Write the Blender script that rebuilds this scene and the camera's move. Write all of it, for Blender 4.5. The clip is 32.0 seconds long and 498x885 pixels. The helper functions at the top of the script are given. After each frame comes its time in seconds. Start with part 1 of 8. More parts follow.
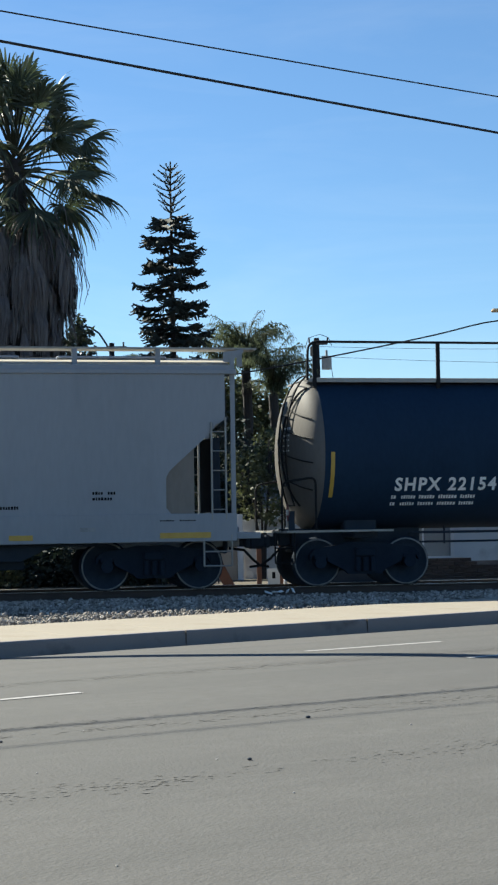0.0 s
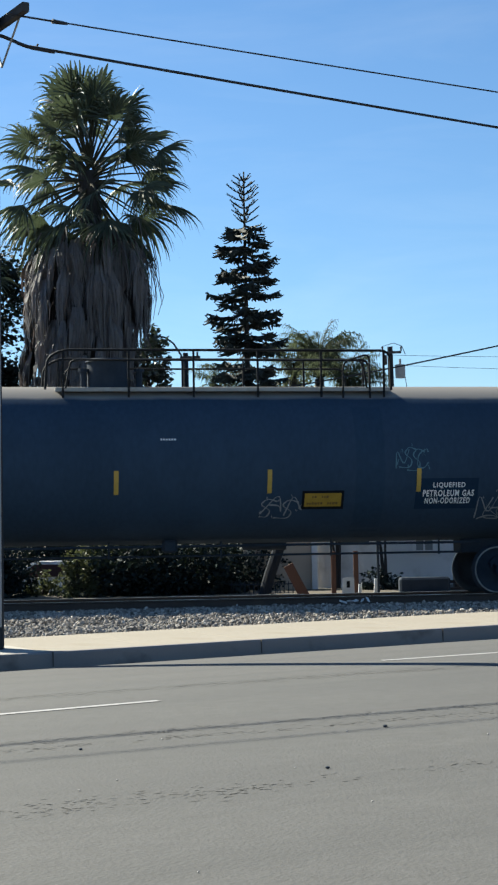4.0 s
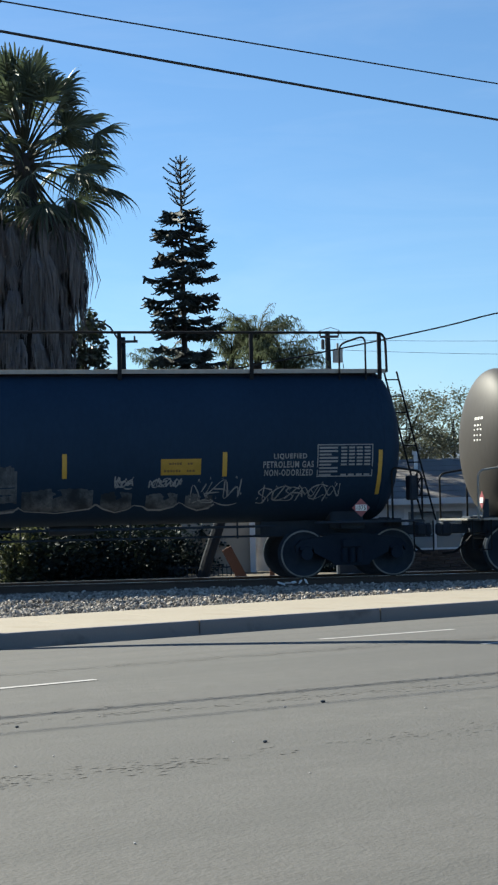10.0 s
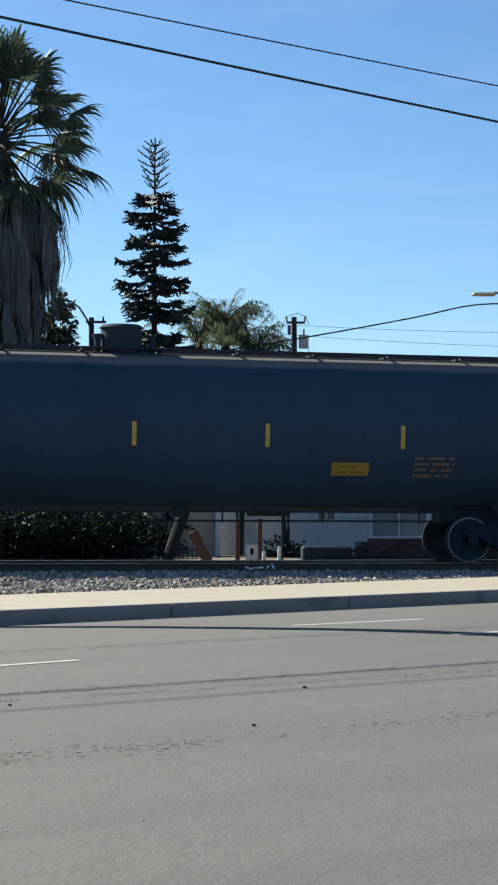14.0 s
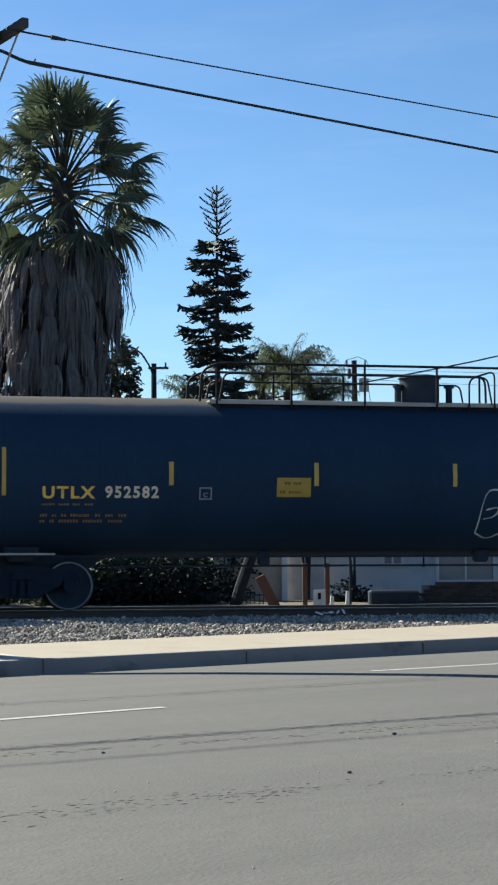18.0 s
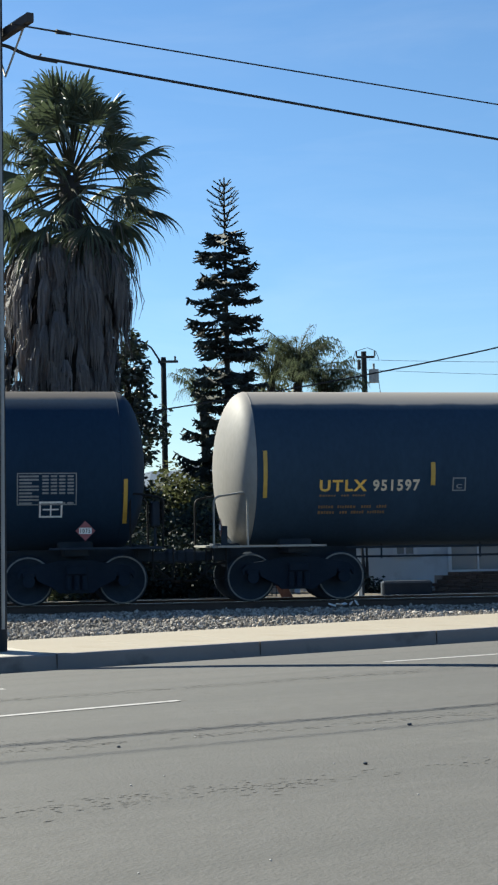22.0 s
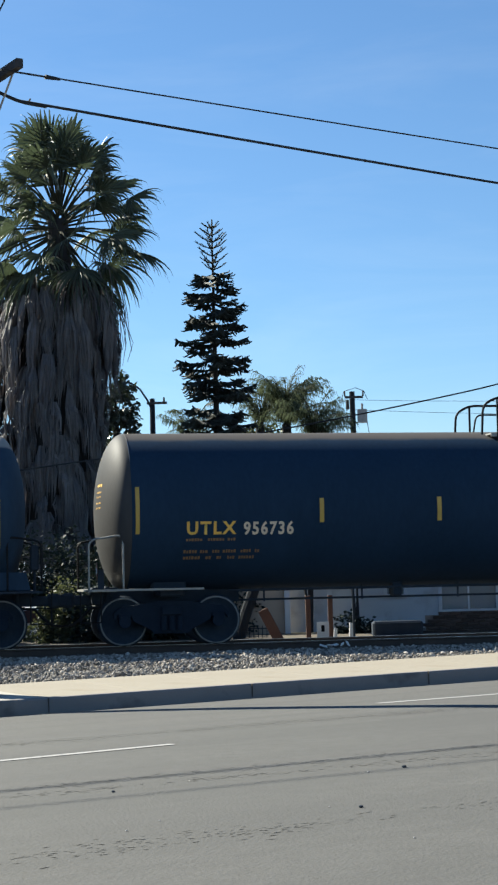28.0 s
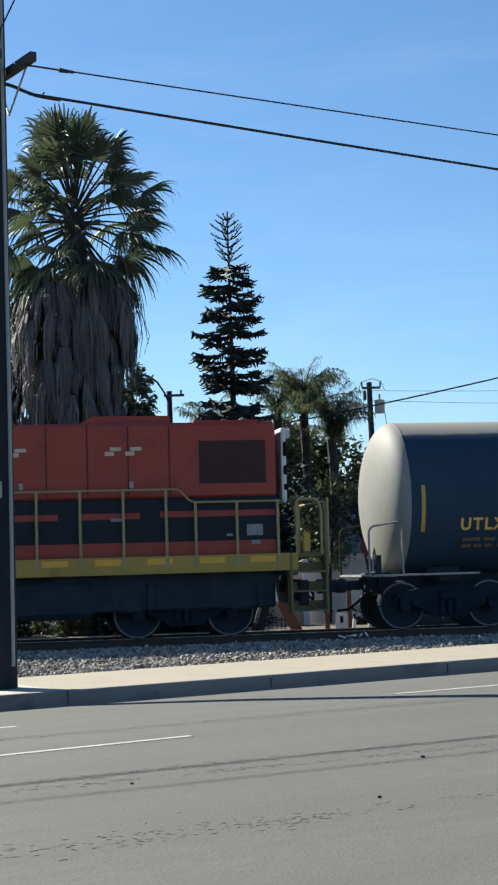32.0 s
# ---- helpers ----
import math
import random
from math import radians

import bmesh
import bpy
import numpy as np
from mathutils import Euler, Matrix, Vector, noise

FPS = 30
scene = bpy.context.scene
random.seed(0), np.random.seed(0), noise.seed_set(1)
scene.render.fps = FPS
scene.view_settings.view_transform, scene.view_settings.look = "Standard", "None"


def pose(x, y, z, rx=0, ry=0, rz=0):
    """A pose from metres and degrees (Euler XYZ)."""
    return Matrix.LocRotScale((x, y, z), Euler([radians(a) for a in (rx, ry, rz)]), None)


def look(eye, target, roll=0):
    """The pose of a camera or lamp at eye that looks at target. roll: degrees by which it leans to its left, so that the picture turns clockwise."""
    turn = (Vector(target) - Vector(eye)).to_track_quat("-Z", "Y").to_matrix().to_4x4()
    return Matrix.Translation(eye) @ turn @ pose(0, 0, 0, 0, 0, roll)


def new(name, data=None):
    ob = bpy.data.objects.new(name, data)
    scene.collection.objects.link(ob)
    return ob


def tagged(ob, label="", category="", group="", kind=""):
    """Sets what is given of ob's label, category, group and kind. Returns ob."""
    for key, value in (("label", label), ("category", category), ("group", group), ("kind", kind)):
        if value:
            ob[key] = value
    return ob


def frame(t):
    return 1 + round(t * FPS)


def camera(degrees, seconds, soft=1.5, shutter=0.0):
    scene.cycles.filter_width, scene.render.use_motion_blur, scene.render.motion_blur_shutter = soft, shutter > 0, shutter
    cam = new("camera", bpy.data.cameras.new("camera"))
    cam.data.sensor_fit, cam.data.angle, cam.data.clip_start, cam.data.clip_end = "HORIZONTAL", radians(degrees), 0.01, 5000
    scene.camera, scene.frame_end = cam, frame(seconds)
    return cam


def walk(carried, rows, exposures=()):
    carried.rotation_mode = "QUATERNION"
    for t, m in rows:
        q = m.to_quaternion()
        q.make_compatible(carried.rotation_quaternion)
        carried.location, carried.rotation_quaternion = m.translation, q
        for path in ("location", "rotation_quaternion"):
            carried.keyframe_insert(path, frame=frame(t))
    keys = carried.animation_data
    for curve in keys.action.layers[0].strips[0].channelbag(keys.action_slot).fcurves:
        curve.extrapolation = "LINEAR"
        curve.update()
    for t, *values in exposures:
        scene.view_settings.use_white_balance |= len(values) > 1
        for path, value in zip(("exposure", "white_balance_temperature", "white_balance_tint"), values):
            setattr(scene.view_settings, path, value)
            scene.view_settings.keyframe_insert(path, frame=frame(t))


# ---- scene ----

# Camera: held by hand beside the road, turning slightly while the train goes by.
cam = camera(17.0, 32.0, soft=2.3)
# seconds, eye x y z, yaw to the left, pitch up, roll (degrees)
PATH = [
    (0.0, 0.367, 0.268, 1.697, -1.322, 2.526, -1.16),
    (0.5, 0.358, 0.198, 1.700, -0.870, 2.422, -0.99),
    (1.0, 0.356, 0.187, 1.708, -0.521, 2.395, -1.01),
    (1.5, 0.349, 0.197, 1.709, -0.492, 2.565, -0.99),
    (2.0, 0.353, 0.185, 1.711, -0.416, 2.827, -1.22),
    (2.5, 0.351, 0.176, 1.712, -0.052, 3.064, -1.26),
    (3.0, 0.344, 0.170, 1.707, 0.594, 3.156, -1.22),
    (3.5, 0.347, 0.185, 1.704, 1.168, 3.082, -1.22),
    (4.0, 0.342, 0.203, 1.701, 1.188, 2.885, -1.17),
    (4.5, 0.350, 0.215, 1.702, 0.735, 2.691, -1.27),
    (6.5, 0.352, 0.192, 1.687, -0.028, 2.394, -1.36),
    (7.0, 0.348, 0.179, 1.687, 0.217, 2.219, -1.28),
    (7.5, 0.345, 0.194, 1.678, 0.336, 2.032, -1.24),
    (8.0, 0.353, 0.225, 1.671, 0.338, 1.938, -1.34),
    (8.5, 0.348, 0.235, 1.671, 0.119, 2.031, -1.44),
    (9.0, 0.342, 0.247, 1.660, -0.238, 2.221, -1.62),
    (9.5, 0.355, 0.263, 1.638, -0.678, 2.366, -1.73),
    (10.0, 0.352, 0.246, 1.631, -0.928, 2.351, -1.50),
    (10.5, 0.345, 0.223, 1.633, -0.865, 2.074, -1.14),
    (11.0, 0.339, 0.225, 1.635, -0.724, 1.600, -0.82),
    (11.5, 0.319, 0.202, 1.635, -0.699, 1.191, -0.40),
    (12.0, 0.275, 0.195, 1.647, -0.898, 1.015, -0.15),
    (12.5, 0.229, 0.184, 1.668, -1.380, 1.068, -0.03),
    (13.0, 0.204, 0.097, 1.683, -1.921, 1.342, 0.18),
    (13.5, 0.166, -0.021, 1.687, -2.378, 1.625, 0.16),
    (15.5, -0.031, -0.133, 1.700, -1.398, 1.863, -0.46),
    (16.0, -0.076, -0.140, 1.709, -0.900, 2.127, -0.50),
    (16.5, -0.110, -0.143, 1.710, -0.627, 2.502, -0.54),
    (17.0, -0.116, -0.139, 1.712, -0.447, 2.914, -0.37),
    (17.5, -0.110, -0.152, 1.710, -0.370, 3.196, -0.33),
    (18.0, -0.098, -0.160, 1.712, -0.326, 3.242, -0.38),
    (18.5, -0.089, -0.167, 1.708, -0.201, 3.196, -0.44),
    (19.0, -0.095, -0.164, 1.706, 0.208, 3.153, -0.34),
    (19.5, -0.098, -0.164, 1.710, 0.906, 3.185, -0.23),
    (20.0, -0.107, -0.146, 1.709, 1.842, 3.283, -0.15),
    (20.5, -0.115, -0.150, 1.715, 2.331, 3.333, -0.13),
    (21.0, -0.117, -0.151, 1.707, 2.170, 3.290, -0.34),
    (21.5, -0.109, -0.163, 1.712, 1.283, 3.111, -0.78),
    (22.0, -0.104, -0.141, 1.711, 0.039, 2.990, -1.12),
    (22.5, -0.111, -0.163, 1.719, -0.886, 2.928, -1.33),
    (23.0, -0.124, -0.169, 1.721, -1.110, 3.063, -1.29),
    (23.5, -0.130, -0.169, 1.728, -0.847, 3.199, -1.26),
    (24.0, -0.131, -0.172, 1.728, -0.532, 3.294, -1.24),
    (24.5, -0.125, -0.172, 1.729, -0.405, 3.341, -1.35),
    (25.0, -0.132, -0.171, 1.728, -0.451, 3.460, -1.47),
    (25.5, -0.131, -0.166, 1.729, -0.491, 3.703, -1.52),
    (26.0, -0.129, -0.165, 1.728, -0.491, 4.004, -1.58),
    (26.5, -0.136, -0.171, 1.729, -0.446, 4.284, -1.52),
    (28.5, -0.131, -0.170, 1.727, -0.338, 4.369, -1.53),
    (29.0, -0.130, -0.166, 1.726, -0.200, 4.289, -1.57),
    (29.5, -0.133, -0.159, 1.727, 0.123, 4.184, -1.72),
    (30.0, -0.128, -0.156, 1.724, 0.529, 4.111, -1.84),
    (30.5, -0.129, -0.156, 1.722, 0.813, 4.089, -1.90),
    (31.0, -0.128, -0.156, 1.724, 0.875, 4.120, -1.92),
    (31.5, -0.127, -0.168, 1.724, 0.659, 4.139, -1.87),
    (32.0, -0.118, -0.164, 1.724, 0.229, 4.104, -1.96),
]


def held(x, y, z, yaw, pitch, roll):
    yaw, pitch = radians(yaw), radians(pitch)
    ahead = Vector((-math.sin(yaw) * math.cos(pitch), math.cos(yaw) * math.cos(pitch), math.sin(pitch)))
    return look((x, y, z), Vector((x, y, z)) + ahead, roll)


walk(cam, [(t, held(*p)) for t, *p in PATH], [(0.0, 1.5, 5840, 5.0), (32.0, 1.5, 5840, 5.0)])

# Daylight: clear sky, low sun beyond the track on the left.
SUN_EL, SHADOW_AZ = 36.0, -38.0
world = bpy.data.worlds.new("sky")
scene.world = world
world.use_nodes = True
wn = world.node_tree.nodes
sky = wn.new("ShaderNodeTexSky")
sky.sky_type = "NISHITA"
sky.sun_disc = False
sky.sun_elevation = radians(SUN_EL)
sky.sun_rotation = radians(270 - SHADOW_AZ)
sky.air_density, sky.dust_density, sky.ozone_density, sky.altitude = 1.0, 0.0, 5.0, 60
# thin streaks of cirrus: the sky itself, paler, where a stretched noise is high
wl = world.node_tree.links
sky_at, sky_map, streak, fade, clear, pale, thin_cloud = (wn.new("ShaderNode" + k) for k in ("TexCoord", "Mapping", "TexNoise", "MapRange", "HueSaturation", "HueSaturation", "Mix"))
clear.inputs["Hue"].default_value = 0.498
sky_map.inputs["Scale"].default_value, sky_map.inputs["Rotation"].default_value = (3.2, 3.2, 17.0), (radians(9), radians(-6), 0)
streak.inputs["Scale"].default_value, streak.inputs["Detail"].default_value, streak.inputs["Roughness"].default_value, streak.inputs["Distortion"].default_value = 1.6, 6.0, 0.6, 0.5
fade.inputs["From Min"].default_value, fade.inputs["From Max"].default_value, fade.inputs["To Max"].default_value = 0.48, 0.8, 0.4
pale.inputs["Saturation"].default_value, pale.inputs["Value"].default_value = 0.78, 1.06
thin_cloud.data_type = "RGBA"
for out, into in ((sky_at.outputs["Generated"], sky_map.inputs[0]), (sky_map.outputs[0], streak.inputs["Vector"]), (streak.outputs["Fac"], fade.inputs[0]), (sky.outputs[0], clear.inputs["Color"]), (clear.outputs[0], pale.inputs["Color"]),
                  (fade.outputs[0], thin_cloud.inputs[0]), (clear.outputs[0], thin_cloud.inputs[6]), (pale.outputs[0], thin_cloud.inputs[7]), (thin_cloud.outputs[2], wn["Background"].inputs[0])):
    wl.new(out, into)
wn["Background"].inputs[1].default_value = 0.0455
sun = new("sun", bpy.data.lights.new("sun", "SUN"))
sun.data.energy, sun.data.angle, sun.data.color = 4.55, radians(0.45), (1.0, 0.885, 0.69)
el, az = radians(SUN_EL), radians(SHADOW_AZ)
sun.matrix_basis = look((0, 0, 60), (math.cos(az) * math.cos(el), math.sin(az) * math.cos(el), 60 - math.sin(el)))

# ---- the plan: z = 0 is the road at the kerb ----
TRACK_TH, TRACK_Y, RAIL_Z, GRADE = 10.4, 34.3, 0.34, 0.35
TC, TS = math.cos(radians(TRACK_TH)), math.sin(radians(TRACK_TH))


def on_track(s, z=0.0, off=0.0):
    """Pose on the track: s metres along it, off metres beyond its centre line, z above the rail head."""
    zz = RAIL_Z + z - s * math.tan(radians(GRADE))
    return pose(s * TC - off * TS, TRACK_Y + s * TS + off * TC, zz, 0, GRADE, TRACK_TH)


# ---- mesh helpers ----
def link(name, mesh, material, parent=None, label=""):
    ob = new(name, mesh)
    if material and not mesh.materials:
        mesh.materials.append(material)
    if parent:
        ob.parent = parent
    if label:
        ob["label"] = label
    return ob


def part(name, bm, material, parent=None, label="", smooth=None):
    """Links a bmesh as one mesh object; smooth: the angle in degrees above which edges stay sharp."""
    mesh = bpy.data.meshes.new(name)
    if smooth:
        for f in bm.faces:
            f.smooth = True
        for e in bm.edges:
            if len(e.link_faces) != 2 or e.calc_face_angle(0) > radians(smooth):
                e.smooth = False
    bm.to_mesh(mesh)
    bm.free()
    return link(name, mesh, material, parent, label)


def base(name, m=None, parent=None):
    ob = new(name)
    ob.empty_display_size = 0.2
    if m:
        ob.matrix_basis = m
    if parent:
        ob.parent = parent
    return ob


def box(bm, c, s, rot=None, bevel=0.0):
    m = Matrix.Translation(c) @ (rot.to_4x4() if rot else Matrix()) @ Matrix.Diagonal((*s, 1))
    vs = bmesh.ops.create_cube(bm, size=1.0, matrix=m)["verts"]
    if bevel:
        es = list({e for v in vs for e in v.link_edges})
        bmesh.ops.bevel(bm, geom=es, offset=bevel, segments=1, affect="EDGES")
    return bm


def rod(bm, a, b, r, n=8, r2=None):
    a, b = Vector(a), Vector(b)
    d = b - a
    m = Matrix.Translation((a + b) / 2) @ d.to_track_quat("Z", "Y").to_matrix().to_4x4()
    bmesh.ops.create_cone(bm, cap_ends=True, segments=n, radius1=r, radius2=r if r2 is None else r2, depth=d.length, matrix=m)
    return bm


def tube(bm, pts, r, n=6, closed=False):
    """A swept pipe through the points."""
    pts = [Vector(p) for p in pts]
    k = len(pts)
    rings, up = [], None
    for i, p in enumerate(pts):
        a = pts[i - 1] if (i or closed) else p
        b = pts[(i + 1) % k] if (i < k - 1 or closed) else p
        d = (b - a).normalized()
        if up is None or abs(up.dot(d)) > 0.98:
            up = Vector((0, 0, 1)) if abs(d.z) < 0.9 else Vector((0, 1, 0))
        side = d.cross(up).normalized()
        up = side.cross(d).normalized()
        rings.append([bm.verts.new(p + r * (math.cos(w) * side + math.sin(w) * up)) for w in (2 * math.pi * j / n for j in range(n))])
    for i in range(k if closed else k - 1):
        a, b = rings[i], rings[(i + 1) % k]
        for j in range(n):
            bm.faces.new((a[j], a[(j + 1) % n], b[(j + 1) % n], b[j]))
    if not closed:
        bm.faces.new(rings[0][::-1]), bm.faces.new(rings[-1])
    return bm


def bend(pts, r=0.12, k=4):
    """Rounds the corners of a polyline."""
    pts = [Vector(p) for p in pts]
    out = [pts[0]]
    for a, b, c in zip(pts, pts[1:], pts[2:]):
        u, v = (a - b), (c - b)
        q = min(r, u.length * 0.45, v.length * 0.45)
        p0, p1 = b + u.normalized() * q, b + v.normalized() * q
        for i in range(k + 1):
            w = i / k
            out.append((1 - w) ** 2 * p0 + 2 * w * (1 - w) * b + w * w * p1)
    return out + [pts[-1]]


def lathe_x(bm, profile, n=48, c=(0, 0, 0)):
    """Turns (x, radius) rows about the x axis."""
    rings = []
    for x, r in profile:
        if r < 1e-5:
            rings.append([bm.verts.new((c[0] + x, c[1], c[2]))])
        else:
            rings.append([bm.verts.new((c[0] + x, c[1] + r * math.cos(w), c[2] + r * math.sin(w))) for w in (2 * math.pi * j / n for j in range(n))])
    for a, b in zip(rings, rings[1:]):
        for j in range(n):
            i = (j + 1) % n
            if len(a) == 1:
                bm.faces.new((a[0], b[i], b[j]))
            elif len(b) == 1:
                bm.faces.new((a[j], a[i], b[0]))
            else:
                bm.faces.new((a[j], a[i], b[i], b[j]))
    return bm


def extrude(bm, poly, y0, y1):
    """A plate: an (x, z) outline between two values of y."""
    a = [bm.verts.new((x, y0, z)) for x, z in poly]
    b = [bm.verts.new((x, y1, z)) for x, z in poly]
    n = len(poly)
    bm.faces.new(a), bm.faces.new(b[::-1])
    for i in range(n):
        bm.faces.new((a[i], b[i], b[(i + 1) % n], a[(i + 1) % n]))
    bmesh.ops.recalc_face_normals(bm, faces=bm.faces)
    return bm


# ---- materials ----
def paint(name, c1, c2, scale=4.0, rough=0.5, metal=0.0, bump=0.0, fine=40.0, stretch=(1, 1, 1), spots=None, coat=0.0, vary=0.0, coords="Object", spot_at=(0.58, 0.72), spot_scale=1.7, spec=0.5, lit_top=None, lanes=None):
    """A procedural surface: two tones of noise at two scales, relief, and stains of a third colour."""
    m = bpy.data.materials.new(name)
    m.use_nodes = True
    t, p = m.node_tree, m.node_tree.nodes["Principled BSDF"]
    co = t.nodes.new("ShaderNodeTexCoord")
    mp = t.nodes.new("ShaderNodeMapping")
    mp.inputs["Scale"].default_value = stretch
    t.links.new(co.outputs[coords], mp.inputs[0])

    def tex(s, detail=4.0):
        n = t.nodes.new("ShaderNodeTexNoise")
        n.inputs["Scale"].default_value, n.inputs["Detail"].default_value = s, detail
        t.links.new(mp.outputs[0], n.inputs["Vector"])
        return n.outputs["Fac"]

    def mixed(fac, a, b):
        x = t.nodes.new("ShaderNodeMix")
        x.data_type = "RGBA"
        t.links.new(fac, x.inputs[0])
        for sock, v in ((x.inputs[6], a), (x.inputs[7], b)):
            if isinstance(v, tuple):
                sock.default_value = (*v, 1)
            else:
                t.links.new(v, sock)
        return x.outputs[2]

    def ramp(fac, lo, hi):
        r = t.nodes.new("ShaderNodeMapRange")
        r.inputs["From Min"].default_value, r.inputs["From Max"].default_value = lo, hi
        t.links.new(fac, r.inputs[0])
        return r.outputs[0]

    def blend(a, b):
        x = t.nodes.new("ShaderNodeMath")
        x.operation = "MULTIPLY_ADD"
        t.links.new(a, x.inputs[0])
        x.inputs[1].default_value = 0.6
        y = t.nodes.new("ShaderNodeMath")
        y.operation = "MULTIPLY"
        t.links.new(b, y.inputs[0])
        y.inputs[1].default_value = 0.4
        t.links.new(y.outputs[0], x.inputs[2])
        return x.outputs[0]

    small = tex(fine, 3.0)
    col = mixed(ramp(blend(tex(scale), small), 0.34, 0.66), c1, c2)
    if spots:
        col = mixed(ramp(tex(spot_scale, 6.0), *spot_at), col, spots)
    if lanes:
        # long soft bands of rubber and oil along the lanes
        mp2 = t.nodes.new("ShaderNodeMapping")
        mp2.vector_type = "TEXTURE"
        mp2.inputs["Scale"].default_value = (24, 0.8, 1)
        mp2.inputs["Rotation"].default_value[2] = radians(31.8)
        t.links.new(co.outputs[coords], mp2.inputs[0])
        ln = t.nodes.new("ShaderNodeTexNoise")
        ln.inputs["Scale"].default_value, ln.inputs["Detail"].default_value, ln.inputs["Roughness"].default_value = 1.0, 3.0, 0.65
        t.links.new(mp2.outputs[0], ln.inputs["Vector"])
        part_of = t.nodes.new("ShaderNodeMath")
        part_of.operation = "MULTIPLY"
        t.links.new(ramp(ln.outputs["Fac"], 0.5, 0.63), part_of.inputs[0])
        part_of.inputs[1].default_value = 0.7
        col = mixed(part_of.outputs[0], col, lanes)
    if lit_top:
        # sunlit strip along the top, painted paler, with an uneven lower edge
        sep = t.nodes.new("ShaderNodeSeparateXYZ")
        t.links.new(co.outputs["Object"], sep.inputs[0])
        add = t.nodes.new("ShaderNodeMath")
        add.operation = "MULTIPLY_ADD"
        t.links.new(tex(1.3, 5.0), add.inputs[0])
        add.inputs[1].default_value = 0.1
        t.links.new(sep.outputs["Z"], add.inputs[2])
        col = mixed(ramp(add.outputs[0], *lit_top[1]), col, lit_top[0])
    if vary:
        info = t.nodes.new("ShaderNodeObjectInfo")
        geo = t.nodes.new("ShaderNodeNewGeometry")
        add = t.nodes.new("ShaderNodeMath")
        add.operation = "ADD"
        t.links.new(info.outputs["Random"], add.inputs[0])
        t.links.new(geo.outputs["Random Per Island"], add.inputs[1])
        fr = t.nodes.new("ShaderNodeMath")
        fr.operation = "FRACT"
        t.links.new(add.outputs[0], fr.inputs[0])
        hsv = t.nodes.new("ShaderNodeHueSaturation")
        t.links.new(col, hsv.inputs["Color"])
        mr = t.nodes.new("ShaderNodeMapRange")
        mr.inputs["To Min"].default_value, mr.inputs["To Max"].default_value = 1 - vary, 1 + vary
        t.links.new(fr.outputs[0], mr.inputs[0])
        t.links.new(mr.outputs[0], hsv.inputs["Value"])
        col = hsv.outputs[0]
    t.links.new(col, p.inputs["Base Color"])
    p.inputs["Roughness"].default_value, p.inputs["Metallic"].default_value = rough, metal
    p.inputs["Coat Weight"].default_value = coat
    p.inputs["Specular IOR Level"].default_value = spec
    if bump:
        b = t.nodes.new("ShaderNodeBump")
        b.inputs["Strength"].default_value = min(1.0, bump)
        b.inputs["Distance"].default_value = 0.02
        t.links.new(small, b.inputs["Height"])
        t.links.new(b.outputs[0], p.inputs["Normal"])
    return m


def leafy(name, c1, c2, through_c, rough=0.6, vary=0.35, spec=0.3, see=0.3):
    """Foliage: a varied green that lets some light through."""
    m = paint(name, c1, c2, 1.5, rough, vary=vary, fine=9, spec=spec)
    t, p = m.node_tree, m.node_tree.nodes["Principled BSDF"]
    tr = t.nodes.new("ShaderNodeBsdfTranslucent")
    tr.inputs[0].default_value = (*through_c, 1)
    mx = t.nodes.new("ShaderNodeMixShader")
    mx.inputs[0].default_value = see
    t.links.new(p.outputs[0], mx.inputs[1])
    t.links.new(tr.outputs[0], mx.inputs[2])
    t.links.new(mx.outputs[0], t.nodes["Material Output"].inputs[0])
    return m


M_ASPHALT = paint("asphalt", (0.07, 0.0672, 0.0625), (0.095, 0.092, 0.0868), 9.0, 0.92, bump=0.35, fine=46, stretch=(1.15, 0.95, 1), spots=(0.072, 0.07, 0.067), spot_at=(0.4, 0.8), spot_scale=0.35, lanes=(0.066, 0.0645, 0.061))
M_ASPHALT.node_tree.nodes["Mapping"].vector_type = "TEXTURE"
M_ASPHALT.node_tree.nodes["Mapping"].inputs["Rotation"].default_value[2] = radians(31.8)
M_TYRE = paint("rubber_streak", (0.087, 0.0844, 0.0795), (0.099, 0.096, 0.0907), 2.0, 0.92, bump=0.3, fine=60)
M_SEAM = paint("cracked_seam", (0.088, 0.0854, 0.0805), (0.104, 0.101, 0.0953), 6.0, 0.95, bump=0.25, fine=40)
M_LINE = paint("road_paint", (0.3, 0.293, 0.285), (0.38, 0.37, 0.36), 3, 0.7, bump=0.2, fine=70, spots=(0.225, 0.2187, 0.21), spot_at=(0.62, 0.7), spot_scale=6)
M_CONCRETE = paint("pale_concrete", (0.264, 0.2304, 0.179), (0.295, 0.2615, 0.211), 0.7, 0.88, bump=0.2, fine=80, spots=(0.232, 0.1954, 0.142), spot_scale=0.8)
M_KERB = paint("kerb_concrete", (0.18, 0.161, 0.153), (0.22, 0.198, 0.188), 1.2, 0.88, bump=0.25, fine=60, spots=(0.0875, 0.08165, 0.077))
M_BALLAST = paint("ballast_bed", (0.09, 0.083, 0.074), (0.15, 0.14, 0.125), 3, 0.95, bump=0.8, fine=25)
M_STONE = paint("ballast_stone", (0.16, 0.144, 0.126), (0.37, 0.336, 0.296), 6, 0.92, bump=0.4, fine=30, vary=0.6, spec=0.2)
M_DIRT = paint("dry_earth", (0.08, 0.064, 0.044), (0.12, 0.1, 0.072), 0.4, 0.95, bump=0.5, fine=12, spots=(0.04, 0.044, 0.02), spot_scale=0.3)
